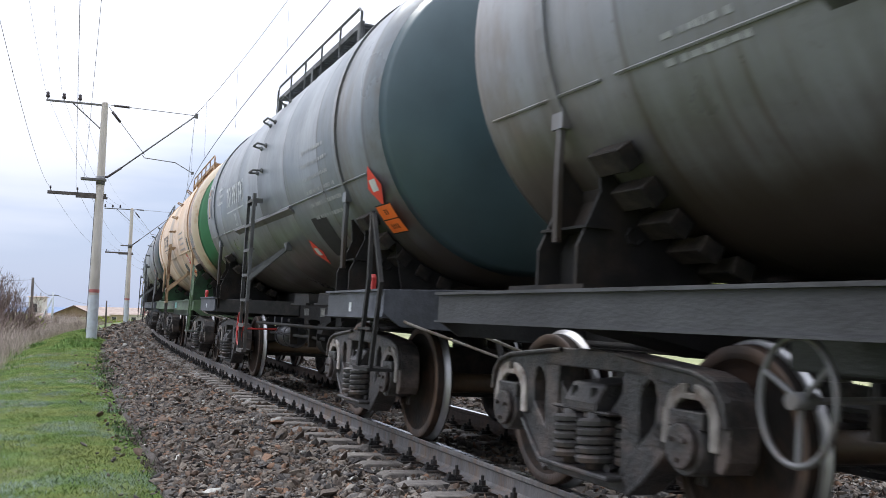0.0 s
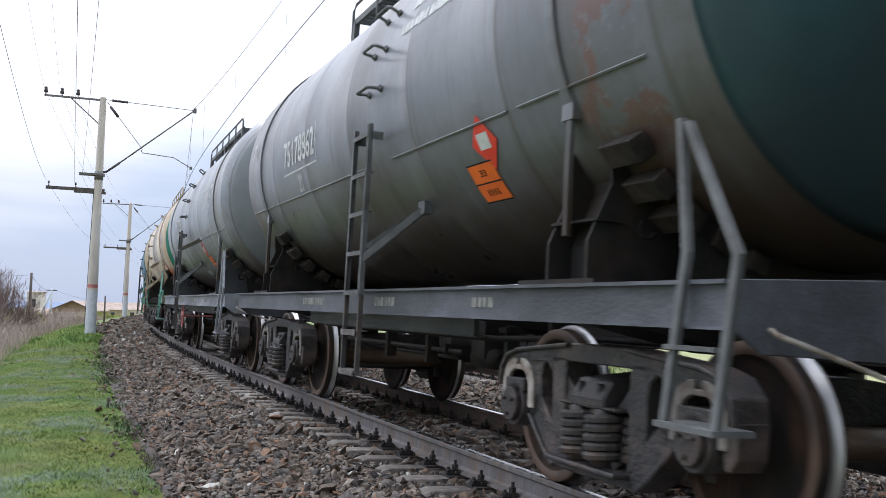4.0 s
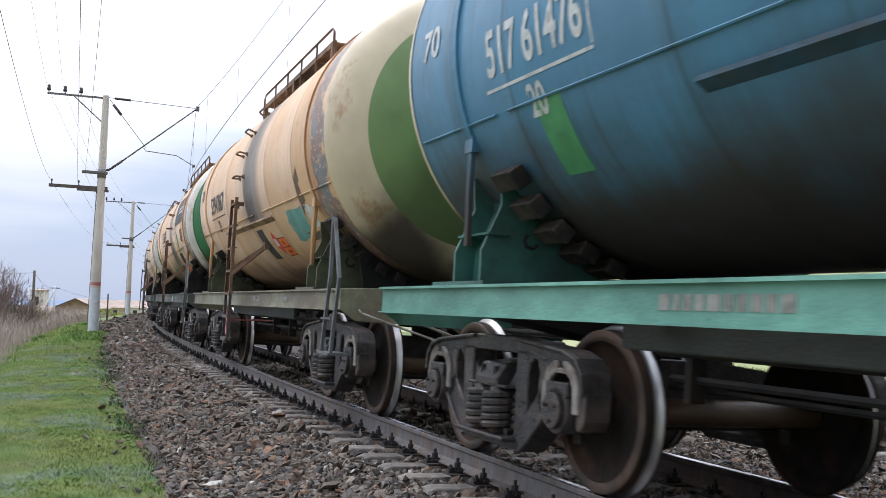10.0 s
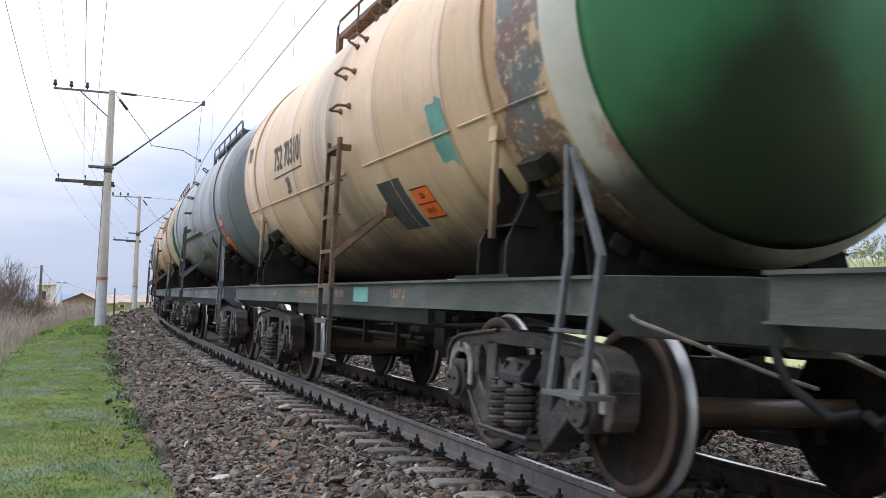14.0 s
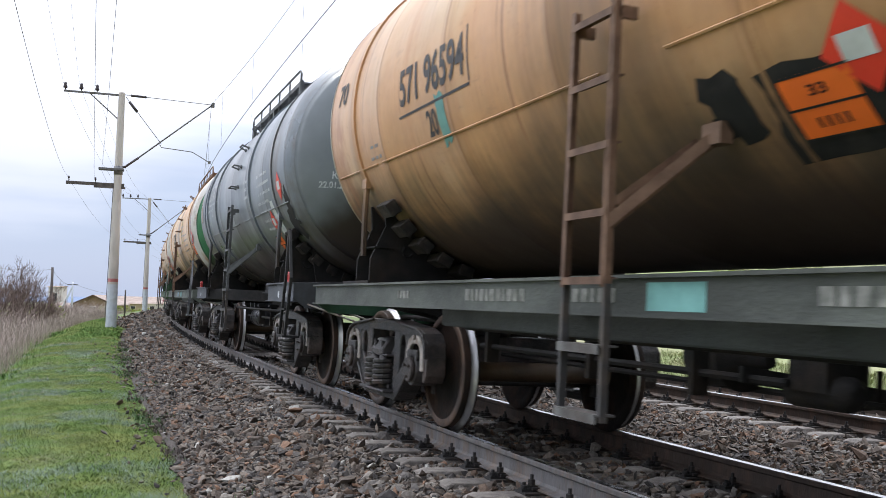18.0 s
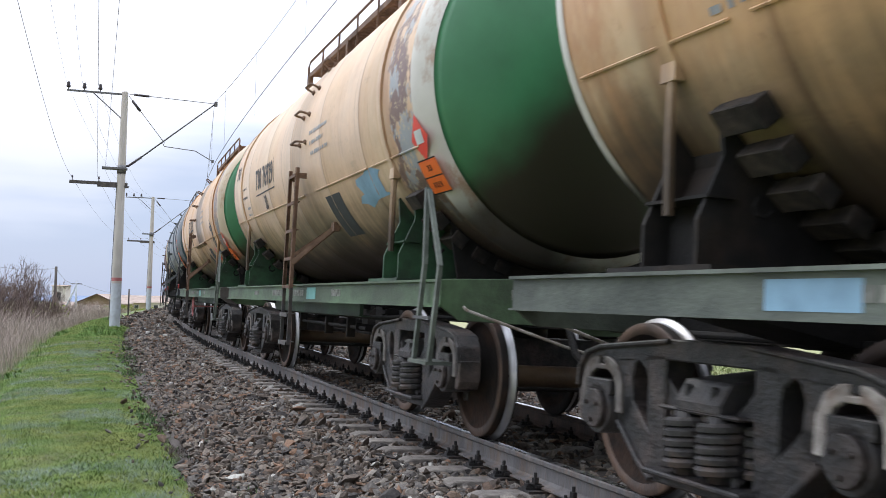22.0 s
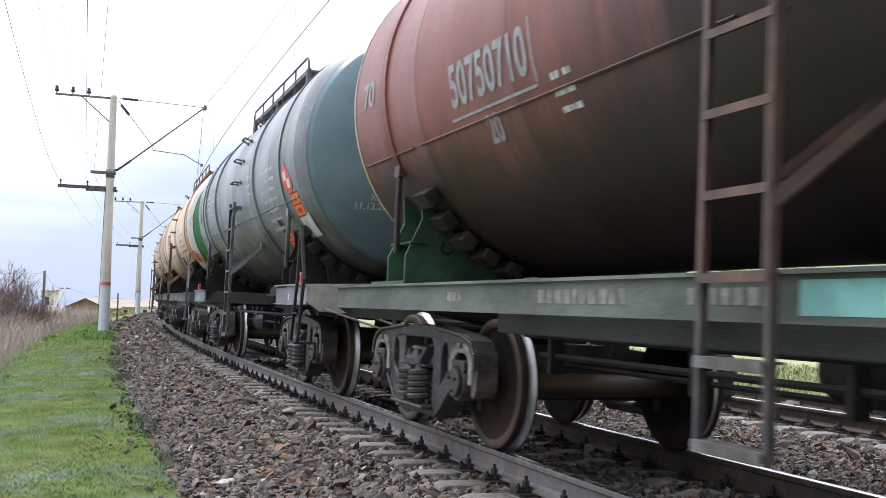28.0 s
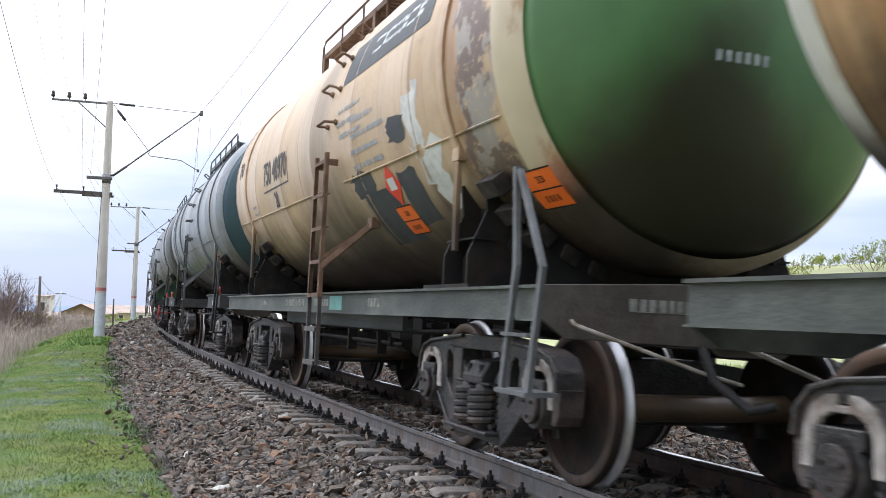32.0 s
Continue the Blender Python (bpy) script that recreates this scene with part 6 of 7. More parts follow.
def tank_wagon(kind, name, tank, head, frame, ladder, label, ring=None, lad_low=0.5, hoops=(), end="bars", wheel=None, seam=-23, lx=0.75, ring_to=4.99, beam=None, wheel_x=-1.75):
    """A four-axle tank wagon. kind A: full-length side sills; kind B: the tank carries itself between short end frames."""
    w = tagged(new("tank_wagon"), label, "tank wagon", "tank wagons of the train")
    w["axles"] = 4
    axles = []
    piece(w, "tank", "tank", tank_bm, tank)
    for s, n in ((1, "front_head"), (-1, "rear_head")):
        piece(w, n, ("head", s), lambda bm: head_bm(bm, s), head, "domed tank end")
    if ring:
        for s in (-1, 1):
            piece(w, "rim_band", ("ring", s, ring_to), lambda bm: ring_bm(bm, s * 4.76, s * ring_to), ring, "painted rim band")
    for x in hoops:
        piece(w, "stiffening_hoop", ("hoop", x), lambda bm: hoop_bm(bm, x), tank)
    black = frame if kind == "A" else BLACK
    for x in (-3.92, 3.92):
        piece(w, "strap", ("strap", x), lambda bm: strap_bm(bm, x), tank, "steel strap over the tank")
        for s in (-1, 1):
            sd = piece(w, "saddle", ("saddle", s), lambda bm: saddle_bm(bm, s), SADDLE.get(name, STEEL_DARK), "tank saddle of steel plate", 0, Matrix.Translation((x, 0, 0)))
            piece(sd, "sole_plate", ("sole", s), lambda bm: box(bm, -0.42, 0.42, min(s * 0.9, s * 1.4), max(s * 0.9, s * 1.4), 1.19, 1.215), SADDLE.get(name, STEEL_DARK))
            piece(sd, "step_plate", ("step_plate", s), lambda bm: box(bm, -0.25, 0.25, min(s * 1.14, s * 1.3), max(s * 1.14, s * 1.3), 1.52, 1.535), SADDLE.get(name, STEEL_DARK))
            piece(sd, "lifting_ring", ("saddle_ring", s), lambda bm: saddle_ring_bm(bm, s), STEEL_DARK)
            for k in range(5):
                a = -38 - 8.2 * k
                r = RT + 0.045
                m = Matrix.Translation((0.4, s * r * math.cos(radians(a)), ZC + r * math.sin(radians(a)))) @ Matrix.Rotation(s * radians(90 + a), 4, "X")
                piece(sd, "chock", "chock", chock_bm, CHOCK, "", 0.006, m)
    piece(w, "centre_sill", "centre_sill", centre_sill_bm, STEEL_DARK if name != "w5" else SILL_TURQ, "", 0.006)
    for x in (-3.9, 3.9):
        piece(w, "bolster_beam", "bolster_beam", lambda bm: bearer_bm(bm, True), STEEL_DARK, "", 0, Matrix.Translation((x, 0, 0)))
        piece(w, "tank_cradle", ("cradle", x > 0), lambda bm: cradle_bm(bm, 1 if x > 0 else -1), STEEL_DARK)
        if kind == "B":
            piece(w, "draft_frame", ("draft", x > 0), lambda bm: draft_bm(bm, 1 if x > 0 else -1), BLACK, "black end frame under the tank", 0.01)
    if kind == "A":
        for x in (-1.9, 0.0, 1.9):
            piece(w, "cross_bearer", "cross_bearer", lambda bm: bearer_bm(bm, False), STEEL_DARK, "", 0, Matrix.Translation((x, 0, 0)))
        for s in (-1, 1):
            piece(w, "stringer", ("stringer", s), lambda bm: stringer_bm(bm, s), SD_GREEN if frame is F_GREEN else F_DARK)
    for s in (-1, 1):
        if kind == "A":
            piece(w, "side_sill", ("sill", s), lambda bm: side_sill_bm(bm, s), frame, "long side sill", 0)
        else:
            for e in (-1, 1):
                piece(w, "end_sill", ("endsill", s, e), lambda bm: short_sill_bm(bm, s, e), frame, "short end sill", 0)
    for s in (-1, 1):
        piece(w, "end_beam", ("beam", s), lambda bm: end_beam_bm(bm, s), beam or frame, "", 0.004, Matrix.Translation((s * 0.05, 0, 0.035)) if kind == "B" else None)
        piece(w, "coupler", ("coupler", s), lambda bm: coupler_bm(bm, s), STEEL_DARK, "automatic coupler with its hose", 0.01)
        piece(w, "uncoupling_rod", ("rod", s), lambda bm: rod_bm(bm, s), ROD, "thin pale uncoupling rod")
        if kind == "B":
            piece(w, "lifting_lug", ("lug", s), lambda bm: lug_bm(bm, s), frame if name == "w5" else RED, "lifting lug on the sill", 0.006)
    # ladder
    lad = piece(w, "ladder", ("stile", 0), lambda bm: stile_bm(bm, LX0, 1.12), ladder, "narrow steel ladder up the flank", 0, Matrix.Translation((lx - 0.75, 0, 0)))
    piece(lad, "stile", ("stile", 1), lambda bm: stile_bm(bm, LX1, 1.12), ladder)
    for k in (0, 1):
        piece(lad, "lower_stile", ("low_stile", k, lad_low), lambda bm: lower_stile_bm(bm, (LX0, LX1)[k], lad_low), LADDER_LOW, "sooty lower part of the ladder")
    for k in range(7):
        z = lad_low + 0.02 + (2.42 - lad_low - 0.02) * k / 6
        if k < 2:
            piece(lad, "tread", "tread_low", low_rung_bm, TREAD_GREY, "", 0, Matrix.Translation((0, 0, z)))
        else:
            piece(lad, "rung", "rung", rung_bm, ladder, "", 0, Matrix.Translation((0, 0, z)))
    for a in (-1, 11.5, 24, 37):
        piece(w, "foothold", ("step", a), lambda bm: step_bm(bm, a), ladder, "", 0, Matrix.Translation((lx - 0.75, 0, 0)))
    piece(w, "ladder_brace", "brace", brace_bm, ladder, "", 0, Matrix.Translation((lx - 0.75, 0, 0)))
    piece(w, "walkway", "platform", lambda bm: platform_bm(bm, -2.3, 2.3), ladder)
    for s in (-1, 1):
        piece(w, "railing", ("railing", s), lambda bm: railing_bm(bm, -2.3, 2.3, s), ladder)
    piece(w, "filler_hatch", "hatch", hatch_bm, tank)
    if end == "bars":
        for k in (0, 1):
            piece(w, "end_step_bar", ("endbar", k), lambda bm: end_steps_bm(bm, k), (BLACK if kind == "B" and name != "w5" else frame if frame in (F_TURQ, F_GREY, F_SLATE) or name == "w2" else F_DKGREEN if frame is F_GREEN else LADDER_GREY))
        piece(w, "end_rung", "endrung", lambda bm: box(bm, 5.08, 5.42, -1.49, -1.46, 0.9, 0.92), BLACK if kind == "B" else LADDER_GREY)
        piece(w, "end_tread", "tread", end_tread_bm, BLACK if kind == "B" and name != "w5" else frame if frame in (F_TURQ, F_GREY, F_SLATE) else F_DKGREEN if frame is F_GREEN else LADDER_GREY)
    else:
        piece(w, "end_step_hoop", "endhoop", end_hoop_bm, frame)
    # running gear below
    for k, n in (("pipe", "brake_pipe"), ("rod_a", "brake_rod"), ("rod_b", "brake_rod"), ("lever", "brake_lever")):
        piece(w, n, ("gear", k), lambda bm: gear_bm(bm, k), STEEL_DARK)
    for x in (-2.2, -0.6, 0.5, 2.1):
        piece(w, "hanger", "hanger", lambda bm: gear_bm(bm, "hanger"), STEEL_DARK, "", 0, Matrix.Translation((x, 0, 0)))
    piece(w, "air_reservoir", "reservoir", lambda bm: gear_bm(bm, "reservoir"), GLOSS_BLACK if kind == "B" else STEEL_DARK, "", 0, Matrix.Translation((-1.45, -0.6, 0.70)) if kind == "B" else Matrix.Translation((1.95, -0.3, 0.74)))
    piece(w, "brake_cylinder", "cylinder", lambda bm: gear_bm(bm, "cylinder"), STEEL_DARK, "", 0, Matrix.Translation((0.15, -0.35, 0.72)) if name in ("w1", "w4", "w5", "w6", "w7") else Matrix.Translation((0.15, -0.3, 0.79)) @ Matrix.Scale(0.75, 4))
    piece(w, "brake_valve", "valve", lambda bm: gear_bm(bm, "valve"), STEEL_DARK, "", 0, Matrix.Translation((1.15, -0.5, 0.74)))
    piece(w, "bottom_outlet", "outlet", lambda bm: gear_bm(bm, "outlet"), STEEL_DARK, "", 0, Matrix.Translation((0.75, 0, 0.2)))
    if kind == "B":
        for x in TRAY_AT.get(name, (1.35, 2.6)):
            piece(w, "lower_tray", "tray", lambda bm: gear_bm(bm, "tray"), TRAY.get(name, BLACK), "folded steel tray under the tank", 0, Matrix.Translation((x, -0.78, 1.13)))
    if wheel:
        piece(w, "brake_handwheel", "handwheel", lambda bm: gear_bm(bm, "wheel"), wheel, "spoked brake handwheel", 0, Matrix.Translation((wheel_x, -1.3, 0.76)))
    for x in (3.9, -3.9):
        bogie(w, x, axles)
    if seam:
        waist_seam(w, seam, tank)
    return w, axles


SADDLE, TRAY = {}, {}
TRAY_AT = {"w1": (0.75, 2.0), "w5": (0.42, 1.65)}
CHOCK = mat("oily_chock_timber", (0.020, 0.019, 0.018), 0.7, 0, 0.4, 9, (0.045, 0.036, 0.03), 0.4, 4, 0.3, 50, obj=0.35, spec=0.15)
BEIGE, BEIGE2, OCHRE = (0.645, 0.435, 0.265), (0.63, 0.38, 0.19), (0.57, 0.30, 0.13)
CREAM = (0.58, 0.49, 0.37)
GREY, DGREY, LGREY = (0.22, 0.252, 0.28), (0.145, 0.166, 0.182), (0.215, 0.242, 0.275)
HEADS = {"green": (0.050, 0.188, 0.085), "teal": (0.02, 0.21, 0.14), "sea": (0.05, 0.085, 0.10), "slate": (0.045, 0.07, 0.085), "grey": (0.17, 0.19, 0.205), "dark": (0.055, 0.068, 0.068),
         "olive": (0.15, 0.235, 0.09), "blue": (0.03, 0.12, 0.21), "petrol": (0.025, 0.06, 0.075), "red": (0.24, 0.07, 0.06), "steelblue": (0.10, 0.16, 0.185), "pine": (0.02, 0.12, 0.08), "moss": (0.075, 0.165, 0.06)}
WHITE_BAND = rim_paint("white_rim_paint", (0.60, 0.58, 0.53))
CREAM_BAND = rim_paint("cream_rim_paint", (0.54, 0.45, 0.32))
LADDER_LOW = mat("sooty_ladder_steel", (0.045, 0.045, 0.048), 0.6, 0, 0.3, 9, (0.08, 0.065, 0.055), 0.4, 4, 0.2, 60)
TREAD_GREY = mat("worn_grey_tread", (0.13, 0.13, 0.13), 0.6, 0, 0.3, 9, (0.07, 0.06, 0.055), 0.42, 4, 0.2, 60)
LADDER_BROWN = mat("rusty_brown_ladder", (0.17, 0.10, 0.065), 0.7, 0, 0.3, 9, (0.10, 0.055, 0.035), 0.45, 4, 0.2, 60)
LADDER_DARK = mat("dark_brown_ladder", (0.065, 0.043, 0.037), 0.65, 0, 0.3, 9, (0.11, 0.06, 0.045), 0.4, 4, 0.2, 60)
LADDER_TAN = mat("tan_ladder", (0.36, 0.25, 0.15), 0.6, 0, 0.25, 9, (0.17, 0.09, 0.05), 0.42, 4, 0.2, 60)
LADDER_GREY = mat("grey_ladder", (0.10, 0.105, 0.11), 0.6, 0, 0.25, 9, (0.06, 0.06, 0.06), 0.4, 4, 0.2, 60)
LADDER_BLUE = mat("dark_blue_ladder", (0.03, 0.075, 0.12), 0.6, 0, 0.25, 9, (0.04, 0.05, 0.06), 0.4, 4, 0.2, 60)
LADDER_CREAM = mat("cream_ladder", (0.40, 0.34, 0.25), 0.6, 0, 0.25, 9, (0.16, 0.10, 0.065), 0.42, 4, 0.2, 60)
F_GREEN = frame_paint("mid_green", (0.098, 0.168, 0.085), (0.06, 0.085, 0.052))
BEAM_BROWN = frame_paint("worn_brown", (0.10, 0.09, 0.08), (0.05, 0.04, 0.035))
BEAM_RUST = frame_paint("rusty_khaki", (0.17, 0.16, 0.10), (0.09, 0.17, 0.12))
BEAM_DARK = frame_paint("slate_black", (0.05, 0.055, 0.062), (0.03, 0.03, 0.033))
BEAM_PALE = frame_paint("pale_grey", (0.38, 0.37, 0.35), (0.22, 0.20, 0.18))
F_DKGREEN = frame_paint("dull_green", (0.13, 0.15, 0.125), (0.06, 0.07, 0.06))
F_SAGE = frame_paint("grey_green", (0.095, 0.105, 0.09), (0.045, 0.05, 0.043))
F_TURQ = frame_paint("turquoise", (0.14, 0.33, 0.27), (0.08, 0.21, 0.17))
F_GREY = frame_paint("grey", (0.245, 0.272, 0.30), (0.13, 0.14, 0.15))
F_BLUEGREY = frame_paint("blue_grey", (0.095, 0.103, 0.125), (0.05, 0.054, 0.062))
F_SLATE = frame_paint("slate_grey", (0.135, 0.145, 0.175), (0.075, 0.08, 0.09))
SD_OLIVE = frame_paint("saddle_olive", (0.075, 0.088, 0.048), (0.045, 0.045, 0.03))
BEAM_GREEN = frame_paint("bottle_green", (0.045, 0.13, 0.075), (0.03, 0.06, 0.04))
F_BLACK = frame_paint("black", (0.045, 0.047, 0.05), (0.025, 0.025, 0.027))
F_OLIVE = frame_paint("khaki", (0.235, 0.245, 0.16), (0.13, 0.105, 0.075))
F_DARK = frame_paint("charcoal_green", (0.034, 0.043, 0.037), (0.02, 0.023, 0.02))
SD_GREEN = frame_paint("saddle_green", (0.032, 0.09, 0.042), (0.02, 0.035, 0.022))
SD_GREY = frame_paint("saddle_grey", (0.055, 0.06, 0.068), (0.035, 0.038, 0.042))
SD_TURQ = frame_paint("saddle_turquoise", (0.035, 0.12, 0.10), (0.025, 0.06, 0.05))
# much darker turquoise than the frame's, for the centre sill
SILL_TURQ = frame_paint("dark_turquoise", (0.024, 0.085, 0.068), (0.015, 0.03, 0.026))
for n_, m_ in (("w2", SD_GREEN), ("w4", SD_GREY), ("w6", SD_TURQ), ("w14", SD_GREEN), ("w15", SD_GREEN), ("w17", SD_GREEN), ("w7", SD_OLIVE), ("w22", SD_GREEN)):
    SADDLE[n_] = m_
TRAY["w5"] = mat("tan_tray_paint", (0.21, 0.155, 0.10), 0.7, 0, 0.3, 6, (0.07, 0.05, 0.035), 0.45, 3, 0.1, 40)


def heading(name, col, stain=0.9, size=0.72):
    return head_paint("end_" + name, HEADS[col], stain, size)


TRAIN = {}


def add(i, kind, paint, head, stain, frame, ladder, label, **kw):
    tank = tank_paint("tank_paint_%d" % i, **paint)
    w, ax = tank_wagon(kind, "w%d" % i, tank, heading(str(i), head, stain, kw.pop("stain_size", 0.72)), frame, ladder, label, **kw)
    TRAIN[i] = (w, ax)
    return w


def common(w, number, dark, x=-1.9, a=-4, code=True, width=1.36):
    ink = MARK_GREY if dark is None else MARK_DARK if dark else MARK_WHITE
    lettering(w, "running_number", number, x, a, width, 0.30, ink)
    piece(w, "number_frame", ("numframe", x, a, width), lambda bm: (decal(bm, x, a - 8.5, width + 0.12, 0.02, 0, 0.004, 2, 1), decal(bm, x + width / 2 + 0.06, a - 0.5, 0.02, 0.38, 0, 0.004, 1, 3)), ink)
    if code:
        lettering(w, "area_code", code if isinstance(code, str) else "20", x - 0.05, a - 14, 0.2, 0.2, ink)
    lettering(w, "end_code", "70", -4.35, a + 11, 0.3, 0.22, ink)


ADD_B = dict(hoops=(-3.45, -2.05, 2.0))
# order along the train, first to pass first
w = add(0, "A", dict(rough=0.34, drip=2.20, base=(0.185, 0.195, 0.212), streak=0.3), "dark", 0.4, F_BLACK, LADDER_GREY, "dark grey tank wagon with a black frame", wheel=GALV, wheel_x=-2.08)
drip_rail(w, -1.9, 1.6, -26, LADDER_GREY)
bars(w, -2.6, -20, 0.8, 2, 0.12, 0.05, MARK_GREY, 3)
w = add(1, "B", dict(rough=0.34, drip=2.18, base=(0.145, 0.170, 0.195), streak=0.2, spill=0.15), "sea", 0.15, F_BLUEGREY, LADDER_GREY, "dark grey tank wagon with a sea-green end and red handwheel", wheel=RED, lx=0.19)
common(w, "75199174", False)
drip_rail(w, -2.1, 1.7, -27, GALV)
patch(w, 2.58, -41, 0.62, 0.5, BLACK)
placard(w, 1.7, -47, "d")
placard(w, 4.78, -28, "d")
placard(w, 4.75, -40, "o")
bars(w, 3.1, -5, 1.3, 6, 0.14, 0.06, MARK_GREY, 5)
w = add(2, "A", dict(belly=1.95, warm=(0.66, 0.50, 0.34), base=BEIGE, streak=0.8, streak_at=-0.35, streak_width=0.4, peel=0.7, rust=0.3), "green", 0.95, F_GREEN, LADDER_TAN, "beige tank wagon with a stained green end on a green frame", ring=CREAM_BAND, lx=0.9)
common(w, "750 71506", True)
placard(w, 2.72, -30, "d")
placard(w, 2.62, -42, "o")
bars(w, 2.3, -6, 1.1, 4, 0.12, 0.06, MARK_GREY, 6)
patch(w, 1.6, -43, 0.5, 0.55, PATCH_GREY, 0.14)
patch(w, 3.5, -18, 0.22, 0.3, PATCH_GREY, 0.1)
w = add(3, "A", dict(rough=0.34, base=(0.15, 0.168, 0.192), streak=0.5, peel=0.5, spill=0.3), "petrol", 0.3, F_BLUEGREY, LADDER_GREY, "grey tank wagon with a petrol-blue end on a grey frame", lx=0.85)
common(w, "75178862", False)
placard(w, 2.53, -38, "o")
placard(w, 2.75, -28, "d")
bars(w, 2.3, 22, 2.0, 2, 0.2, 0.14, MARK_WHITE, 2)
w = add(4, "A", dict(rough=0.34, drip=2.23, base=(0.25, 0.284, 0.322), streak=0.3, spill=0.3), "grey", 0.2, F_GREY, LADDER_GREY, "grey tank wagon on a light grey frame, red handwheel", wheel=PINK, lx=-0.37)
common(w, "75178931", False, -2.05)
placard(w, 1.4, -31, "d")
placard(w, 1.56, -42, "o")
patch(w, -0.07, -50, 0.45, 0.12, MARK_WHITE, 0.1)
drip_rail(w, -2.2, 1.47, -25, GALV)
bars(w, 2.6, -20, 0.9, 5, 0.11, 0.06, MARK_GREY, 12)
bars(w, 3.0, 8, 1.6, 3, 0.16, 0.1, MARK_WHITE, 9)
w = add(5, "B", dict(belly=2.1, warm=(0.62, 0.54, 0.42), drip=2.20, base=CREAM, streak=1.0, streak_at=0.85, streak_width=1.15, peel=0.9, rust=0.25, spill=0.2), "teal", 0.9, F_TURQ, LADDER_CREAM, "cream tank wagon with black spill streaks and a turquoise-green end", wheel=None, lx=-0.34, beam=BEAM_RUST)
common(w, "75131615", True, -3.14, 3, "21", 1.2)
placard(w, 4.12, -33, "d")
placard(w, 4.36, -38, "o")
placard(w, 4.92, -43, "o")
patch(w, 0.76, -54, 0.55, 0.38, BLACK)
drip_rail(w, -2.7, 1.62, -26, LADDER_CREAM)
bars(w, -2.35, 2, 0.9, 5, 0.13, 0.07, MARK_GREY, 21)
bars(w, 0.9, -38, 0.6, 2, 0.09, 0.05, PATCH_BROWN, 5)
patch(w, 2.9, -38, 0.35, 0.75, PATCH_BROWN, 0.2, 0.5)
patch(w, 3.4, -25, 0.3, 0.3, PATCH_BROWN, 0.25)
w = add(6, "A", dict(drip=2.04, base=(0.055, 0.20, 0.335), streak=0.3, peel=1.0, peel_col=(0.05, 0.055, 0.05), peel_col2=(0.10, 0.28, 0.22), rust=0.15, spill=0.3), "teal", 0.75, F_TURQ, LADDER_BLUE, "blue tank wagon with a turquoise-green end on a turquoise frame", ring=CREAM_BAND, end="hoop", lx=1, stain_size=0.5)
common(w, "517 61476", False, -2.86, -9, True, 1.16)
bars(w, 2.75, 4, 2.0, 1, 0.2, 0.36, MARK_WHITE, 31)
placard(w, 1.85, -43, "d")
placard(w, 2.2, -43, "o")
patch(w, 1.88, -25, 0.35, 0.38, PATCH_BROWN, 0.16)
patch(w, 2.81, -36, 0.62, 0.42, PATCH_GREY, 0.14)
patch(w, 3.4, -36, 0.35, 0.6, PATCH_GREY, 0.2)
patch(w, -2.81, -32, 0.3, 0.5, PATCH_GREEN)
patch(w, 1.45, -42, 0.2, 0.3, LABEL_GREY, 0.05)
drip_rail(w, -1.5, 1.42, -33, LADDER_BLUE)
w = add(7, "A", dict(belly=1.9, warm=(0.59, 0.36, 0.17), drip=2.11, base=BEIGE2, streak=1.0, streak_at=0.45, streak_width=0.55, peel=1.0, rust=0.35), "olive", 0.5, F_OLIVE, LADDER_BROWN, "beige tank wagon with an olive-green end on a khaki frame", wheel=PINK, lx=-0.05, ring=CREAM_BAND, ring_to=5.15)
common(w, "53947867", True, -2.55, -7)
drip_rail(w, -2.08, 1.62, -30, LADDER_TAN)
patch(w, 0.36, -41, 0.42, 0.5, PATCH_GREY)
placard(w, 1.0, -41, "d")
placard(w, 1.38, -44, "o")
patch(w, 2.72, -35, 0.85, 0.42, PATCH_TEAL, 0.06)
patch(w, 3.5, -33, 0.3, 0.24, PATCH_WHITE, 0.15)
patch(w, 3.3, -22, 0.25, 0.5, PATCH_BROWN, 0.25)
patch(w, 3.15, -42, 0.5, 0.14, PATCH_BROWN, 0.25)
w = add(8, "A", dict(warm=(0.59, 0.355, 0.16), base=BEIGE2, streak=0.95, streak_at=0.40, streak_width=0.38, peel=1.0, peel_col2=(0.30, 0.34, 0.33), rust=0.35), "green", 0.95, F_SAGE, LADDER_BROWN, "beige tank wagon with a white-rimmed green end and dark blue panel", ring=WHITE_BAND)
common(w, "752 66074", True)
patch(w, 2.77, 10, 2.1, 0.62, PATCH_GREY, 0, 0, 0.003, "dark blue-grey painted panel")
bars(w, 3.0, 10, 1.6, 1, 0.2, 0.24, MARK_WHITE, 32)
patch(w, 2.02, -32, 0.62, 0.27, BLACK, 0.03)
placard(w, 1.72, -41, "d")
placard(w, 2.19, -46, "o")
patch(w, -1.35, -41, 0.42, 0.2, PATCH_GREEN)
patch(w, -1.63, -17, 0.2, 0.42, PATCH_TEAL)
patch(w, 3.2, -13, 0.5, 0.28, PATCH_BROWN, 0.08)
patch(w, 3.4, -28, 0.4, 0.4, PATCH_WHITE, 0.2)
patch(w, 2.1, -18, 0.25, 0.4, PATCH_GREEN, 0.1)
w = add(9, "A", dict(belly=2.1, warm=(0.66, 0.50, 0.34), base=BEIGE, streak=0.6, streak_at=-0.2, peel=0.8, rust=0.3), "green", 0.8, F_SAGE, LADDER_BROWN, "beige tank wagon with a white-rimmed green end", ring=WHITE_BAND)
common(w, "752 70310", True)
placard(w, 2.12, -41, "o")
patch(w, 3.0, -22, 0.3, 0.5, PATCH_TEAL, 0.1)
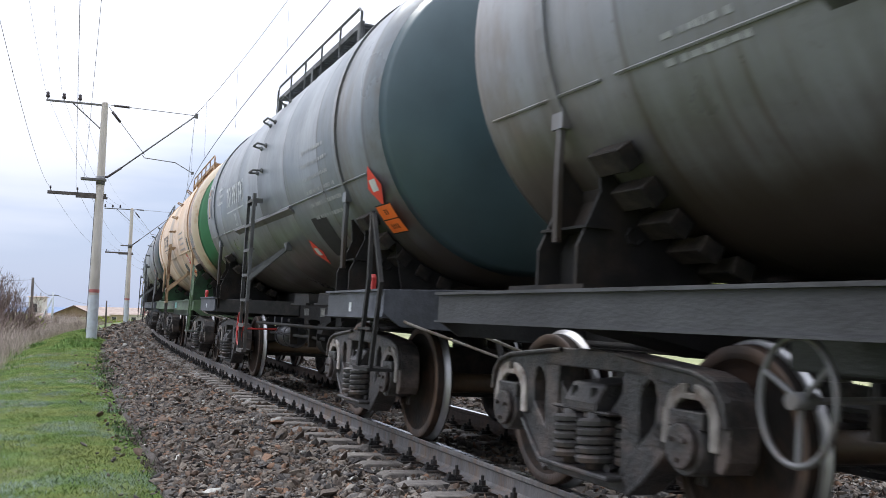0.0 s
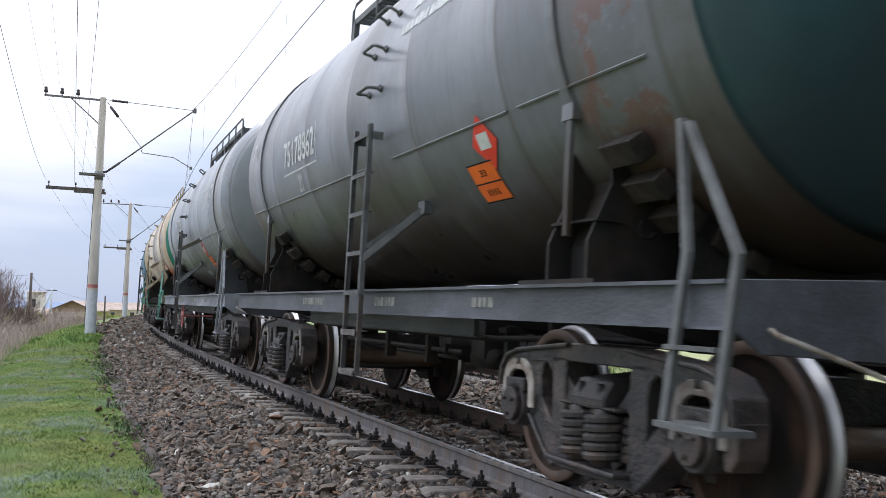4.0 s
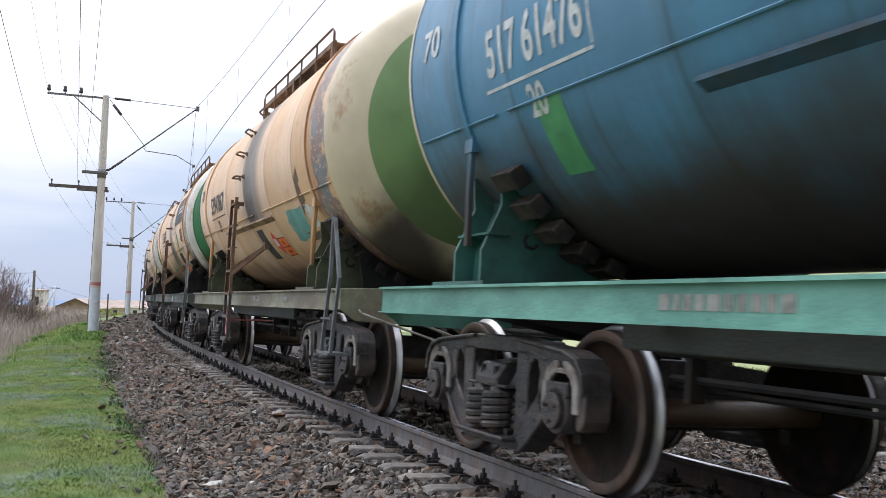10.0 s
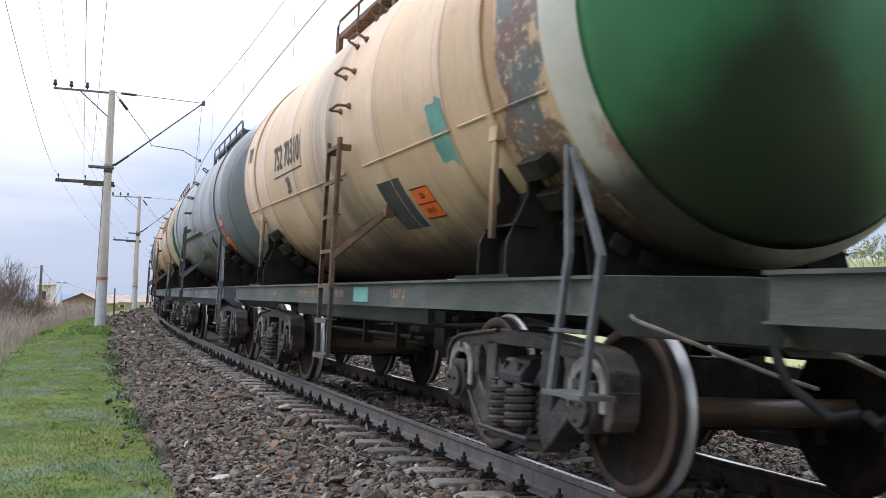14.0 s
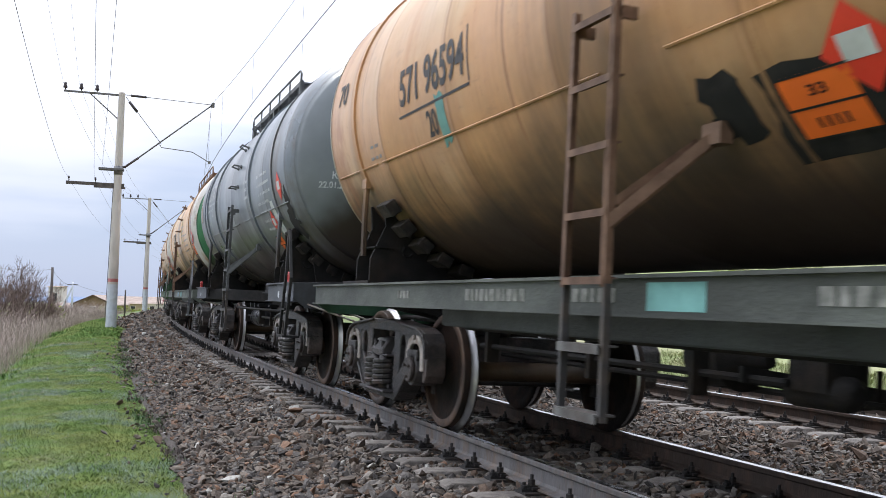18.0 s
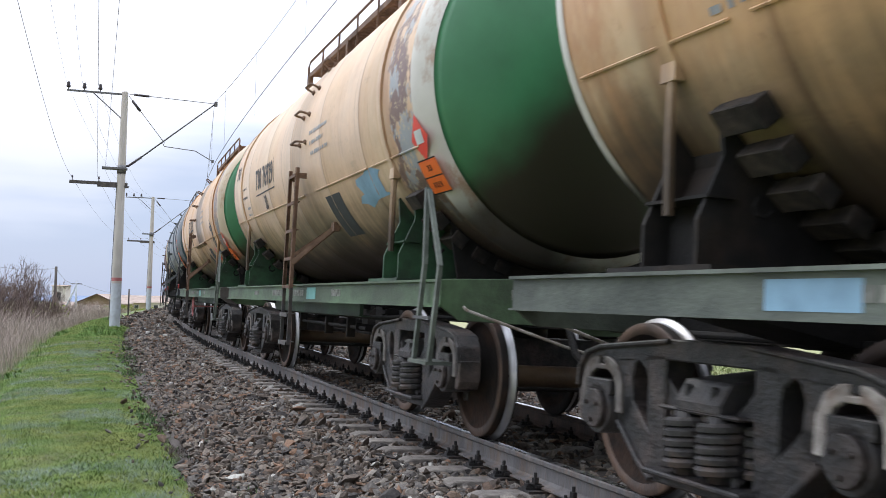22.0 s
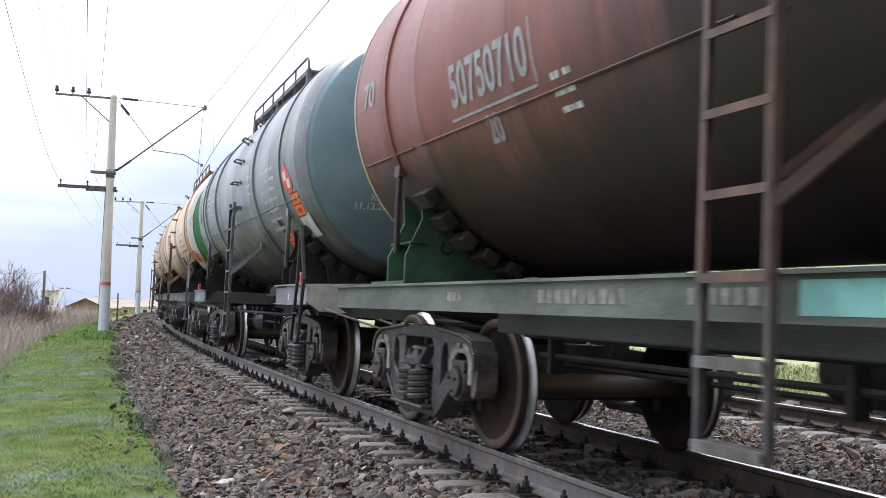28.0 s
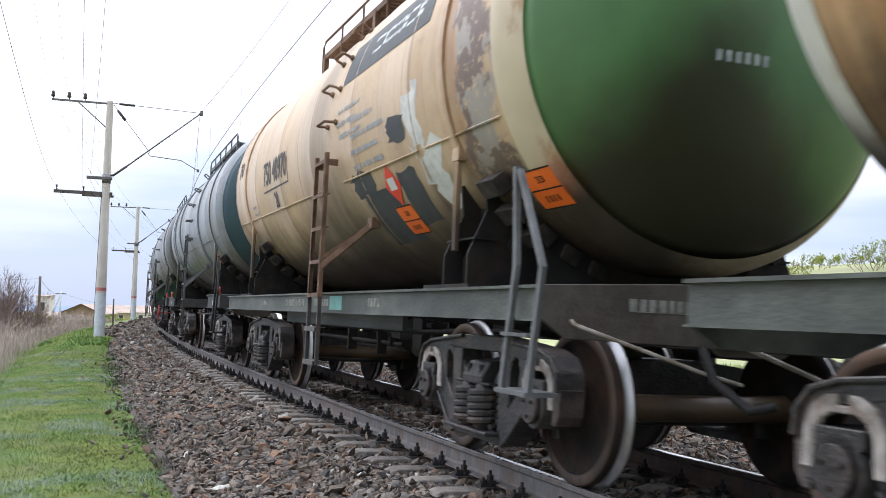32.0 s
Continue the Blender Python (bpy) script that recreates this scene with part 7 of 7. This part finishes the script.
patch(w, 1.5, -40, 0.6, 0.5, PATCH_GREY)
w = add(10, "A", dict(rough=0.34, drip=2.27, base=LGREY, streak=0.35, rust=0.15, spill=0.25), "grey", 0.15, F_SLATE, LADDER_GREY, "grey tank wagon with black patches on a slate-grey frame", lx=-0.34)
common(w, "53917459", False)
for x_, a_, w_, h_ in ((2.6, -36, 0.3, 0.45), (2.9, -43, 0.25, 0.45), (0.4, -40, 0.16, 0.3), (0.75, -41, 0.15, 0.26), (1.14, -40, 0.15, 0.26)):
    patch(w, x_, a_, w_, h_, BLACK, 0.2)
placard(w, 4.5, -22, "d")
placard(w, 4.53, -36, "o")
drip_rail(w, -2.24, 1.45, -23, GALV)
w = add(11, "A", dict(warm=(0.56, 0.4, 0.24), base=OCHRE, streak=0.5, streak_at=0.3, peel=1.0, peel_col=(0.30, 0.24, 0.18), rust=0.4), "pine", 0.95, F_SAGE, LADDER_BROWN, "ochre tank wagon with a dark green end and peeling cream rim", ring=CREAM_BAND, beam=BEAM_GREEN)
common(w, "571 96594", True)
patch(w, 2.4, 12, 2.4, 0.5, PATCH_BROWN, 0.02)
patch(w, 3.2, -16, 0.4, 0.3, PATCH_GREEN, 0.08)
patch(w, 3.3, -26, 0.4, 0.14, PATCH_GREEN, 0.1)
patch(w, 1.87, -9, 0.75, 0.36, CREAM_BAND)
placard(w, 1.85, -40, "o")
placard(w, 2.13, -33, "d")
patch(w, 1.9, -41, 0.72, 0.46, BLACK, 0.03, 0, 0.002)
patch(w, 1.3, -37, 0.3, 0.32, BLACK, 0.12)
patch(w, -1.75, -18, 0.16, 0.36, PATCH_TEAL, 0.1)
w = add(12, "B", dict(rough=0.34, base=(0.19, 0.22, 0.253), streak=0.25, spill=0.25), "grey", 0.97, F_BLUEGREY, LADDER_GREY, "dark grey tank wagon with a black-stained end", **ADD_B, beam=BEAM_DARK, stain_size=0.7)
common(w, "75108287", False, -2.6, 8)
placard(w, 3.05, -43, "o")
placard(w, 3.36, -30, "d")
placard(w, 4.35, -14, "d")
patch(w, 3.62, -24, 0.2, 0.28, LABEL_GREY, 0.1, 0.3)
patch(w, 3.68, -36, 0.3, 0.34, LABEL_GREY, 0.1)
patch(w, 4.66, -25, 0.2, 0.4, BLACK, 0.22, 0.2)
patch(w, 4.6, -35, 0.4, 0.3, BLACK, 0.22, -0.3)
bars(w, 3.15, -3, 1.1, 7, 0.13, 0.06, MARK_WHITE, 4)
w = add(13, "A", dict(warm=(0.58, 0.47, 0.31), base=BEIGE2, streak=0.95, streak_at=-0.2, streak_width=0.4, peel=0.6, rust=0.3), "green", 0.9, F_DKGREEN, LADDER_BROWN, "beige tank wagon with a broad white rim and green end", ring=WHITE_BAND)
common(w, "730 77458", True)
patch(w, 1.62, -43, 0.62, 0.5, PATCH_GREY)
patch(w, -1.75, -16, 0.6, 0.45, mat("yellow_patch", (0.42, 0.33, 0.10), 0.6), 0.06, 0, 0.002)
patch(w, 1.25, -2, 0.3, 0.7, mat("yellow_smear", (0.45, 0.36, 0.12), 0.6), 0.1)
placard(w, 4.53, -26, "o")
placard(w, 4.72, -15, "d")
patch(w, 2.6, -34.5, 0.2, 0.3, PATCH_BROWN, 0.2)
patch(w, 3.07, -38.5, 0.3, 0.3, LABEL_GREY, 0.18)
patch(w, 3.06, -38.5, 0.22, 0.22, BLACK, 0.25, 0, 0.006)
patch(w, 2.75, -44, 0.4, 0.16, PATCH_BROWN, 0.25)
bars(w, 2.4, -8, 1.6, 4, 0.14, 0.06, MARK_GREY, 3)
w = add(14, "A", dict(warm=(0.66, 0.50, 0.34), base=BEIGE, streak=0.35, streak_at=0.2, peel=0.5, peel_col2=(0.3, 0.33, 0.36), rust=0.3), "green", 0.95, F_GREEN, LADDER_BROWN, "beige tank wagon with a white-rimmed green end on a green frame", ring=WHITE_BAND)
common(w, "730 76929", True)
patch(w, 1.65, -37, 0.62, 0.52, PATCH_GREY)
placard(w, 4.77, -21, "d")
placard(w, 4.75, -33, "o")
patch(w, 3.1, -30, 0.9, 0.3, PATCH_BLUE, 0.15)
bars(w, -3.6, -5, 0.5, 2, 0.14, 0.05, MARK_DARK, 3)
w = add(15, "A", dict(warm=(0.57, 0.335, 0.15), drip=2.18, base=BEIGE2, streak=0.85, streak_at=0.5, streak_width=0.6, peel=0.8, rust=0.4), "green", 0.95, F_GREEN, LADDER_BROWN, "beige tank wagon with a dark green end, red handwheel", wheel=PINK, lx=-0.15, beam=BEAM_BROWN, stain_size=0.85, ring=CREAM_BAND)
common(w, "750 72288", True, -1.5)
placard(w, 4.78, -30, "d")
placard(w, 4.8, -41, "o")
placard(w, 2.62, -38, "d")
placard(w, 2.85, -46, "d")
patch(w, 1.76, -41, 0.45, 0.55, PATCH_GREY)
patch(w, 1.2, -44, 0.25, 0.5, PATCH_GREY, 0.25, 0.4)
patch(w, 3.2, -28, 0.35, 0.9, PATCH_GREY, 0.2)
drip_rail(w, -0.84, 1.59, -27, LADDER_TAN)
w = add(16, "B", dict(rough=0.34, base=(0.18, 0.211, 0.243), streak=0.15, spill=0.12), "petrol", 0.3, F_DARK, LADDER_GREY, "dark grey tank wagon with a petrol-green end", **ADD_B, beam=BEAM_DARK)
common(w, "75107743", False, -2.6, 8)
placard(w, 4.61, -25, "o")
placard(w, 4.74, -36, "o")
placard(w, 4.5, -10, "d")
bars(w, 3.2, -3, 1.1, 7, 0.13, 0.07, MARK_WHITE, 8)
w = add(17, "A", dict(grime=(0.020, 0.014, 0.012), belly=2.55, base=(0.24, 0.078, 0.066), streak=1.0, streak_at=0.45, streak_width=1.0, rust=0.2, spill=0.35), "red", 0.5, F_DKGREEN, LADDER_DARK, "dull red tank wagon on a dark green frame", ring=CREAM_BAND)
common(w, "50750710", None, -1.95, -12, True, 1.18)
placard(w, 2.89, -32, "d")
placard(w, 2.81, -44, "o")
patch(w, 2.7, -9, 0.55, 0.6, MARK_GREY, 0.08)
bars(w, -1.0, -20, 0.3, 3, 0.1, 0.06, MARK_WHITE, 2)
w = add(18, "B", dict(rough=0.34, base=(0.205, 0.235, 0.268), streak=0.3, spill=0.45), "steelblue", 0.3, F_GREY, LADDER_GREY, "grey tank wagon with a steel-blue end", **ADD_B, beam=BEAM_PALE)
common(w, "75110582", False, -2.6, 8)
placard(w, 4.2, -12, "d")
placard(w, 4.36, -16, "d")
placard(w, 4.5, -26, "o")
patch(w, 4.55, -37, 0.5, 0.3, LABEL_GREY, 0.06)
patch(w, 1.95, -41, 0.5, 0.45, PATCH_GREY, 0.05)
patch(w, 3.15, -34, 0.3, 0.24, BLACK, 0.15)
placard(w, 3.22, -42, "o")
bars(w, 3.05, -4, 1.1, 7, 0.13, 0.07, MARK_WHITE, 8)
w = add(19, "A", dict(warm=(0.60, 0.385, 0.20), base=BEIGE, streak=0.85, streak_at=0.6, streak_width=0.3, peel=1.0, peel_col2=(0.24, 0.28, 0.30), rust=0.3), "green", 0.9, F_SAGE, LADDER_BROWN, "beige tank wagon with a white-rimmed green end and torn placards", ring=WHITE_BAND)
common(w, "75713522", True)
patch(w, 1.62, -37, 0.46, 0.45, BLACK, 0.03)
patch(w, 1.98, -44, 0.22, 0.25, BLACK, 0.2)
patch(w, 2.5, -39, 0.3, 0.42, BLACK, 0.25, 0.2)
patch(w, 2.2, -49, 0.3, 0.16, PATCH_BROWN, 0.25)
patch(w, 2.75, -44, 0.18, 0.3, BLACK, 0.25)
placard(w, 4.85, -33, "o")
placard(w, 4.44, -12, "d")
placard(w, 4.39, -25, "d")
bars(w, 2.6, -8, 1.7, 5, 0.14, 0.07, MARK_GREY, 3)
w = add(20, "A", dict(warm=(0.55, 0.4, 0.26), base=(0.50, 0.345, 0.20), streak=0.5, streak_at=0.2, peel=1.0, peel_col=(0.13, 0.085, 0.07), peel_col2=(0.30, 0.27, 0.24), rust=0.4), "moss", 0.9, F_SAGE, LADDER_BROWN, "ochre-beige tank wagon with a stained green end and dark panel", ring=CREAM_BAND, lx=0.95, beam=BEAM_BROWN, stain_size=0.9)
common(w, "750 40970", True)
patch(w, 2.35, 20, 2.4, 0.42, PATCH_GREY)
bars(w, 2.7, 20, 1.6, 1, 0.2, 0.22, MARK_WHITE, 33)
placard(w, 2.35, -30, "d")
placard(w, 2.31, -43, "o")
placard(w, 4.82, -43, "o")
patch(w, 1.9, -41, 0.8, 0.55, PATCH_GREY, 0.03, 0, 0.002)
patch(w, 2.75, -36, 0.45, 0.5, PATCH_GREY, 0.04, 0, 0.002)
patch(w, 3.2, -15, 0.3, 0.5, PATCH_WHITE, 0.25)
patch(w, 3.4, -32, 0.4, 0.5, PATCH_WHITE, 0.25)
patch(w, 2.8, -14, 0.4, 0.2, PATCH_GREY, 0.1)
patch(w, 1.6, -26, 0.6, 0.22, PATCH_GREY, 0.15)
bars(w, 2.0, -4, 1.2, 4, 0.14, 0.07, MARK_GREY, 3)
w = add(21, "B", dict(rough=0.34, base=GREY, streak=0.3, spill=0.2), "petrol", 0.3, F_BLACK, LADDER_GREY, "grey tank wagon with a dark blue end", **ADD_B)
placard(w, 3.3, -38, "o")
common(w, "75109012", False, -2.6, 8)
w = add(22, "B", dict(rough=0.34, base=DGREY, streak=0.2, spill=0.2), "dark", 0.3, F_BLACK, LADDER_GREY, "dark grey tank wagon, red handwheel", wheel=RED)
common(w, "75199281", False)
for i_, b_, h_ in ((23, GREY, "grey"), (24, BEIGE, "green"), (25, BEIGE2, "green"), (26, GREY, "petrol"), (27, BEIGE, "green"), (28, (0.05, 0.16, 0.27), "teal"), (29, BEIGE2, "green")):
    add(i_, "A", dict(base=b_, streak=0.5, peel=0.5), h_, 0.6, F_SAGE, LADDER_BROWN if sum(b_) > 0.8 else LADDER_GREY, "weathered tank wagon far along the train")



PLATE_TAN = mat("weathered_data_plate", (0.36, 0.28, 0.22), 0.6, 0, 0.25, 9, (0.24, 0.17, 0.12), 0.4, 5, 0.1, 40)
for i_ in (1, 12, 16, 18):
    w = TRAIN[i_][0]
    piece(w, "data_plate", ("plate", 0), lambda bm: decal(bm, -4.38, 6.5, 0.13, 0.12, 0, 0.022, 2, 2), PLATE_TAN, "small tan data plate")
    piece(w, "data_plate", ("plate", 1), lambda bm: decal(bm, -4.34, -3.5, 0.17, 0.32, 0, 0.022, 2, 4), PLATE_TAN, "tan data plate")
    for x_, a_, w_, h_ in ((-4.38, 4.1, 0.14, 0.02), (-4.34, -9.7, 0.18, 0.022)):
        piece(w, "plate_ledge", ("ledge", x_), lambda bm: decal(bm, x_, a_, w_, h_, 0, 0.03, 1, 1), BLACK)
    bars(w, -3.15, 4, 0.7, 3, 0.11, 0.07, MARK_WHITE, 40 + i_)


for i_ in (8, 11, 13, 14, 15, 20):
    bars(TRAIN[i_][0], -3.4, -17, 0.35, 2, 0.1, 0.05, MARK_GREY, i_)
    bars(TRAIN[i_][0], 1.5, 2, 0.9, 3, 0.12, 0.06, MARK_GREY, i_ + 3)
for i_ in (12, 16, 18):
    bars(TRAIN[i_][0], 1.6, -1, 0.35, 3, 0.12, 0.07, MARK_WHITE, i_)
    bars(TRAIN[i_][0], -3.5, -14, 0.3, 2, 0.1, 0.06, MARK_WHITE, i_ + 1)


def sill_marks(i, marks):
    """Stencils and touched-up paint along the near side sill: x, width, height, paint, bars or patch."""
    w = TRAIN[i][0]
    for x, wd, ht, material, barred in marks:
        def fn(bm):
            rnd = random.Random(int(x * 50) + i)
            if barred:
                u = -wd / 2
                while u < wd / 2:
                    l = rnd.uniform(0.04, 0.08)
                    box(bm, x + u, x + u + l, -1.404, -1.4, 1.09 - ht / 2, 1.09 + ht / 2)
                    u += l + 0.025
            else:
                box(bm, x - wd / 2, x + wd / 2, -1.403, -1.4, 1.085 - ht / 2, 1.085 + ht / 2)
        mark = piece(w, "sill_stencil" if barred else "sill_patch", ("sillmark", i, x), fn, material)
        if barred:
            tagged(mark, kind="stuff")


FADED = mat("faded_sill_stencil", (0.24, 0.24, 0.22), 0.7, 0, 0.3, 14, (0.12, 0.125, 0.11), 0.4, 9, 0.0)
RUSTY = mat("rusty_sill_stencil", (0.26, 0.20, 0.15), 0.7, 0, 0.3, 14, (0.17, 0.11, 0.08), 0.4, 9, 0.0)
TURQ_P = mat("turquoise_touch_up", (0.16, 0.36, 0.34), 0.6, 0, 0.2, 6, (0.12, 0.28, 0.26), 0.4, 4, 0.05, 60)
for i_ in (2, 8, 9, 11, 13, 14, 15, 17, 19, 20):
    ink_ = RUSTY if i_ in (8, 9) else FADED
    sill_marks(i_, ((-0.75, 0.9, 0.075, ink_, True), (0.45, 0.5, 0.07, ink_, True), (2.3, 0.35, 0.07, ink_, True), (-2.5, 0.3, 0.06, ink_, True), (1.45 - 0.02 * i_, 0.45, 0.13, TURQ_P, False)))
sill_marks(13, ((-2.9, 0.5, 0.12, PATCH_BLUE, False), (-0.1, 0.4, 0.12, PATCH_BLUE, False)))
for i_ in (3, 4, 6, 7, 10):
    sill_marks(i_, ((-1.2, 0.8, 0.07, FADED, True), (1.1, 0.5, 0.07, FADED, True), (3.0, 0.3, 0.06, FADED, True)))


for i_ in (1, 12, 16, 18, 21):
    sill_marks(i_, ((4.5, 0.07, 0.08, MARK_WHITE, False), (5.02, 0.06, 0.07, MARK_WHITE, False), (-4.7, 0.08, 0.07, MARK_WHITE, False)))


def centre_marks(i, marks):
    """Stencil boxes and numbers in plain bars on the centre sill: x, width."""
    for x, wd in marks:
        def fn(bm):
            rnd, u = random.Random(int(x * 40) + i), x - wd / 2
            box(bm, u - 0.02, x + wd / 2 + 0.02, -0.285, -0.2835, 0.995, 1.0)
            box(bm, u - 0.02, x + wd / 2 + 0.02, -0.285, -0.2835, 1.11, 1.115)
            while u < x + wd / 2:
                l = rnd.uniform(0.03, 0.06)
                box(bm, u, u + l, -0.285, -0.2815, 1.01, 1.1)
                u += l + 0.02
        tagged(piece(TRAIN[i][0], "sill_stencil", ("centremark", i, x), fn, FADED), kind="stuff")


for i_ in (1, 12, 16, 18):
    centre_marks(i_, ((-1.9, 0.3), (-0.75, 0.55), (0.55, 0.3), (1.75, 0.5)))


def end_words(i, rows, material):
    """Stencilled words on the front end: text, y, z, width, height."""
    w = TRAIN[i][0]
    for text, y, z, wd, ht in rows:
        piece(w, "end_stencil", ("endtext", i, text, y, z), lambda bm: text_bm(bm, text, y, z, wd, ht, 0, 0.006, True), material)


end_words(12, (("КР", -0.9, 2.56, 0.13, 0.09), ("22.01.2034", -0.9, 2.44, 0.42, 0.08), ("ТР", 0.06, 2.5, 0.1, 0.07)), MARK_WHITE)
end_words(16, (("КР", -0.46, 2.52, 0.12, 0.08), ("04.03.2035", -0.46, 2.42, 0.5, 0.085), ("ТР", 0.1, 2.32, 0.1, 0.07), ("ПРОВЕР", -0.34, 1.77, 0.34, 0.07)), MARK_WHITE)
end_words(18, (("КР", -0.62, 2.24, 0.12, 0.08), ("11.12.2033", -0.62, 2.14, 0.45, 0.08)), MARK_GREY)

for i_, y_, z_, w_, h_, m_ in ((2, 0.35, 2.15, 0.55, 0.5, PATCH_TEAL), (8, 0.1, 2.0, 0.5, 0.35, PATCH_GREEN), (15, 0.15, 1.76, 0.66, 0.28, PATCH_GREEN), (12, 0.1, 1.95, 0.3, 0.2, PATCH_GREY), (19, 0.1, 2.0, 0.5, 0.35, PATCH_GREEN), (11, 0.42, 2.15, 0.6, 0.5, PATCH_GREEN)):
    head_patch(TRAIN[i_][0], y_, z_, w_, h_, m_, "touched-up paint on the tank end", 0.06)
end_words(15, (("КР", -0.1, 2.68, 0.12, 0.08),), MARK_GREY)

def beam_stencil(i, y, w_, material):
    """Unreadable white stencil on the front end beam."""
    def fn(bm):
        rnd, u = random.Random(i), y - w_ / 2
        box(bm, 5.4, 5.4145, u, y + w_ / 2, 1.065, 1.07)
        while u < y + w_ / 2:
            l = rnd.uniform(0.025, 0.05)
            box(bm, 5.4, 5.4145, u, u + l, 1.066, 1.14)
            u += l + 0.02
    tagged(piece(TRAIN[i][0], "beam_stencil", ("beamstencil", i), fn, material), kind="stuff")


for i_ in (1, 12, 16, 18):
    beam_stencil(i_, -0.5, 0.3, MARK_WHITE)
for i_ in (11, 14, 20):
    beam_stencil(i_, -0.6, 0.5, FADED)

def end_bars(i, y, z, w_, h_, material):
    """Unreadable date stencil on the front end."""
    wg = TRAIN[i][0]
    n = max(3, int(w_ / 0.06))
    for k in range(n):
        head_patch(wg, y - w_ / 2 + (k + 0.5) * w_ / n, z, w_ / n * 0.62, h_, material, "", 0.05)


end_bars(15, -0.12, 2.57, 0.36, 0.07, MARK_GREY)
end_bars(20, -0.1, 2.63, 0.4, 0.07, MARK_GREY)

# ---- motion ----
SLIP = {17: -0.2, 18: -0.09, 12: -0.03, 5: -0.08, 20: 0.1, 10: 0.08, 3: -0.06}   # slack in the couplings, metres


def train_at(t):
    """How far along the line the first wagon's middle is."""
    u = (t - 16) / 16
    return ((-0.643085 * u - 1.81738) * u - 114.92568) * u - 112.90144


def wagon_pose(i, t):
    s = train_at(t) + 12.02 * i + SLIP.get(i, 0.0)
    a, b = track(s - 3.9), track(s + 3.9)
    x = (a - b).normalized()
    up = Vector((0, 0, 1))
    y = up.cross(x).normalized()
    z = x.cross(y)
    m = Matrix((x, y, z)).transposed().to_4x4()
    m.translation = (a + b) / 2
    return m @ Matrix.Rotation(-BANK, 4, "X")


def motions():
    times = [k * 0.8 for k in range(41)]
    spins = [k / 13 for k in range(417)]
    for i, (w, axles) in TRAIN.items():
        walk(w, [(t, wagon_pose(i, t)) for t in times])
        for n, ax in enumerate(axles):
            p = ax.matrix_basis.translation.copy()
            walk(ax, [(t, pose(p.x, p.y, p.z, 0, math.degrees((train_at(0) - train_at(t)) / 0.4785) + 40 * n, 0)) for t in spins])


motions()
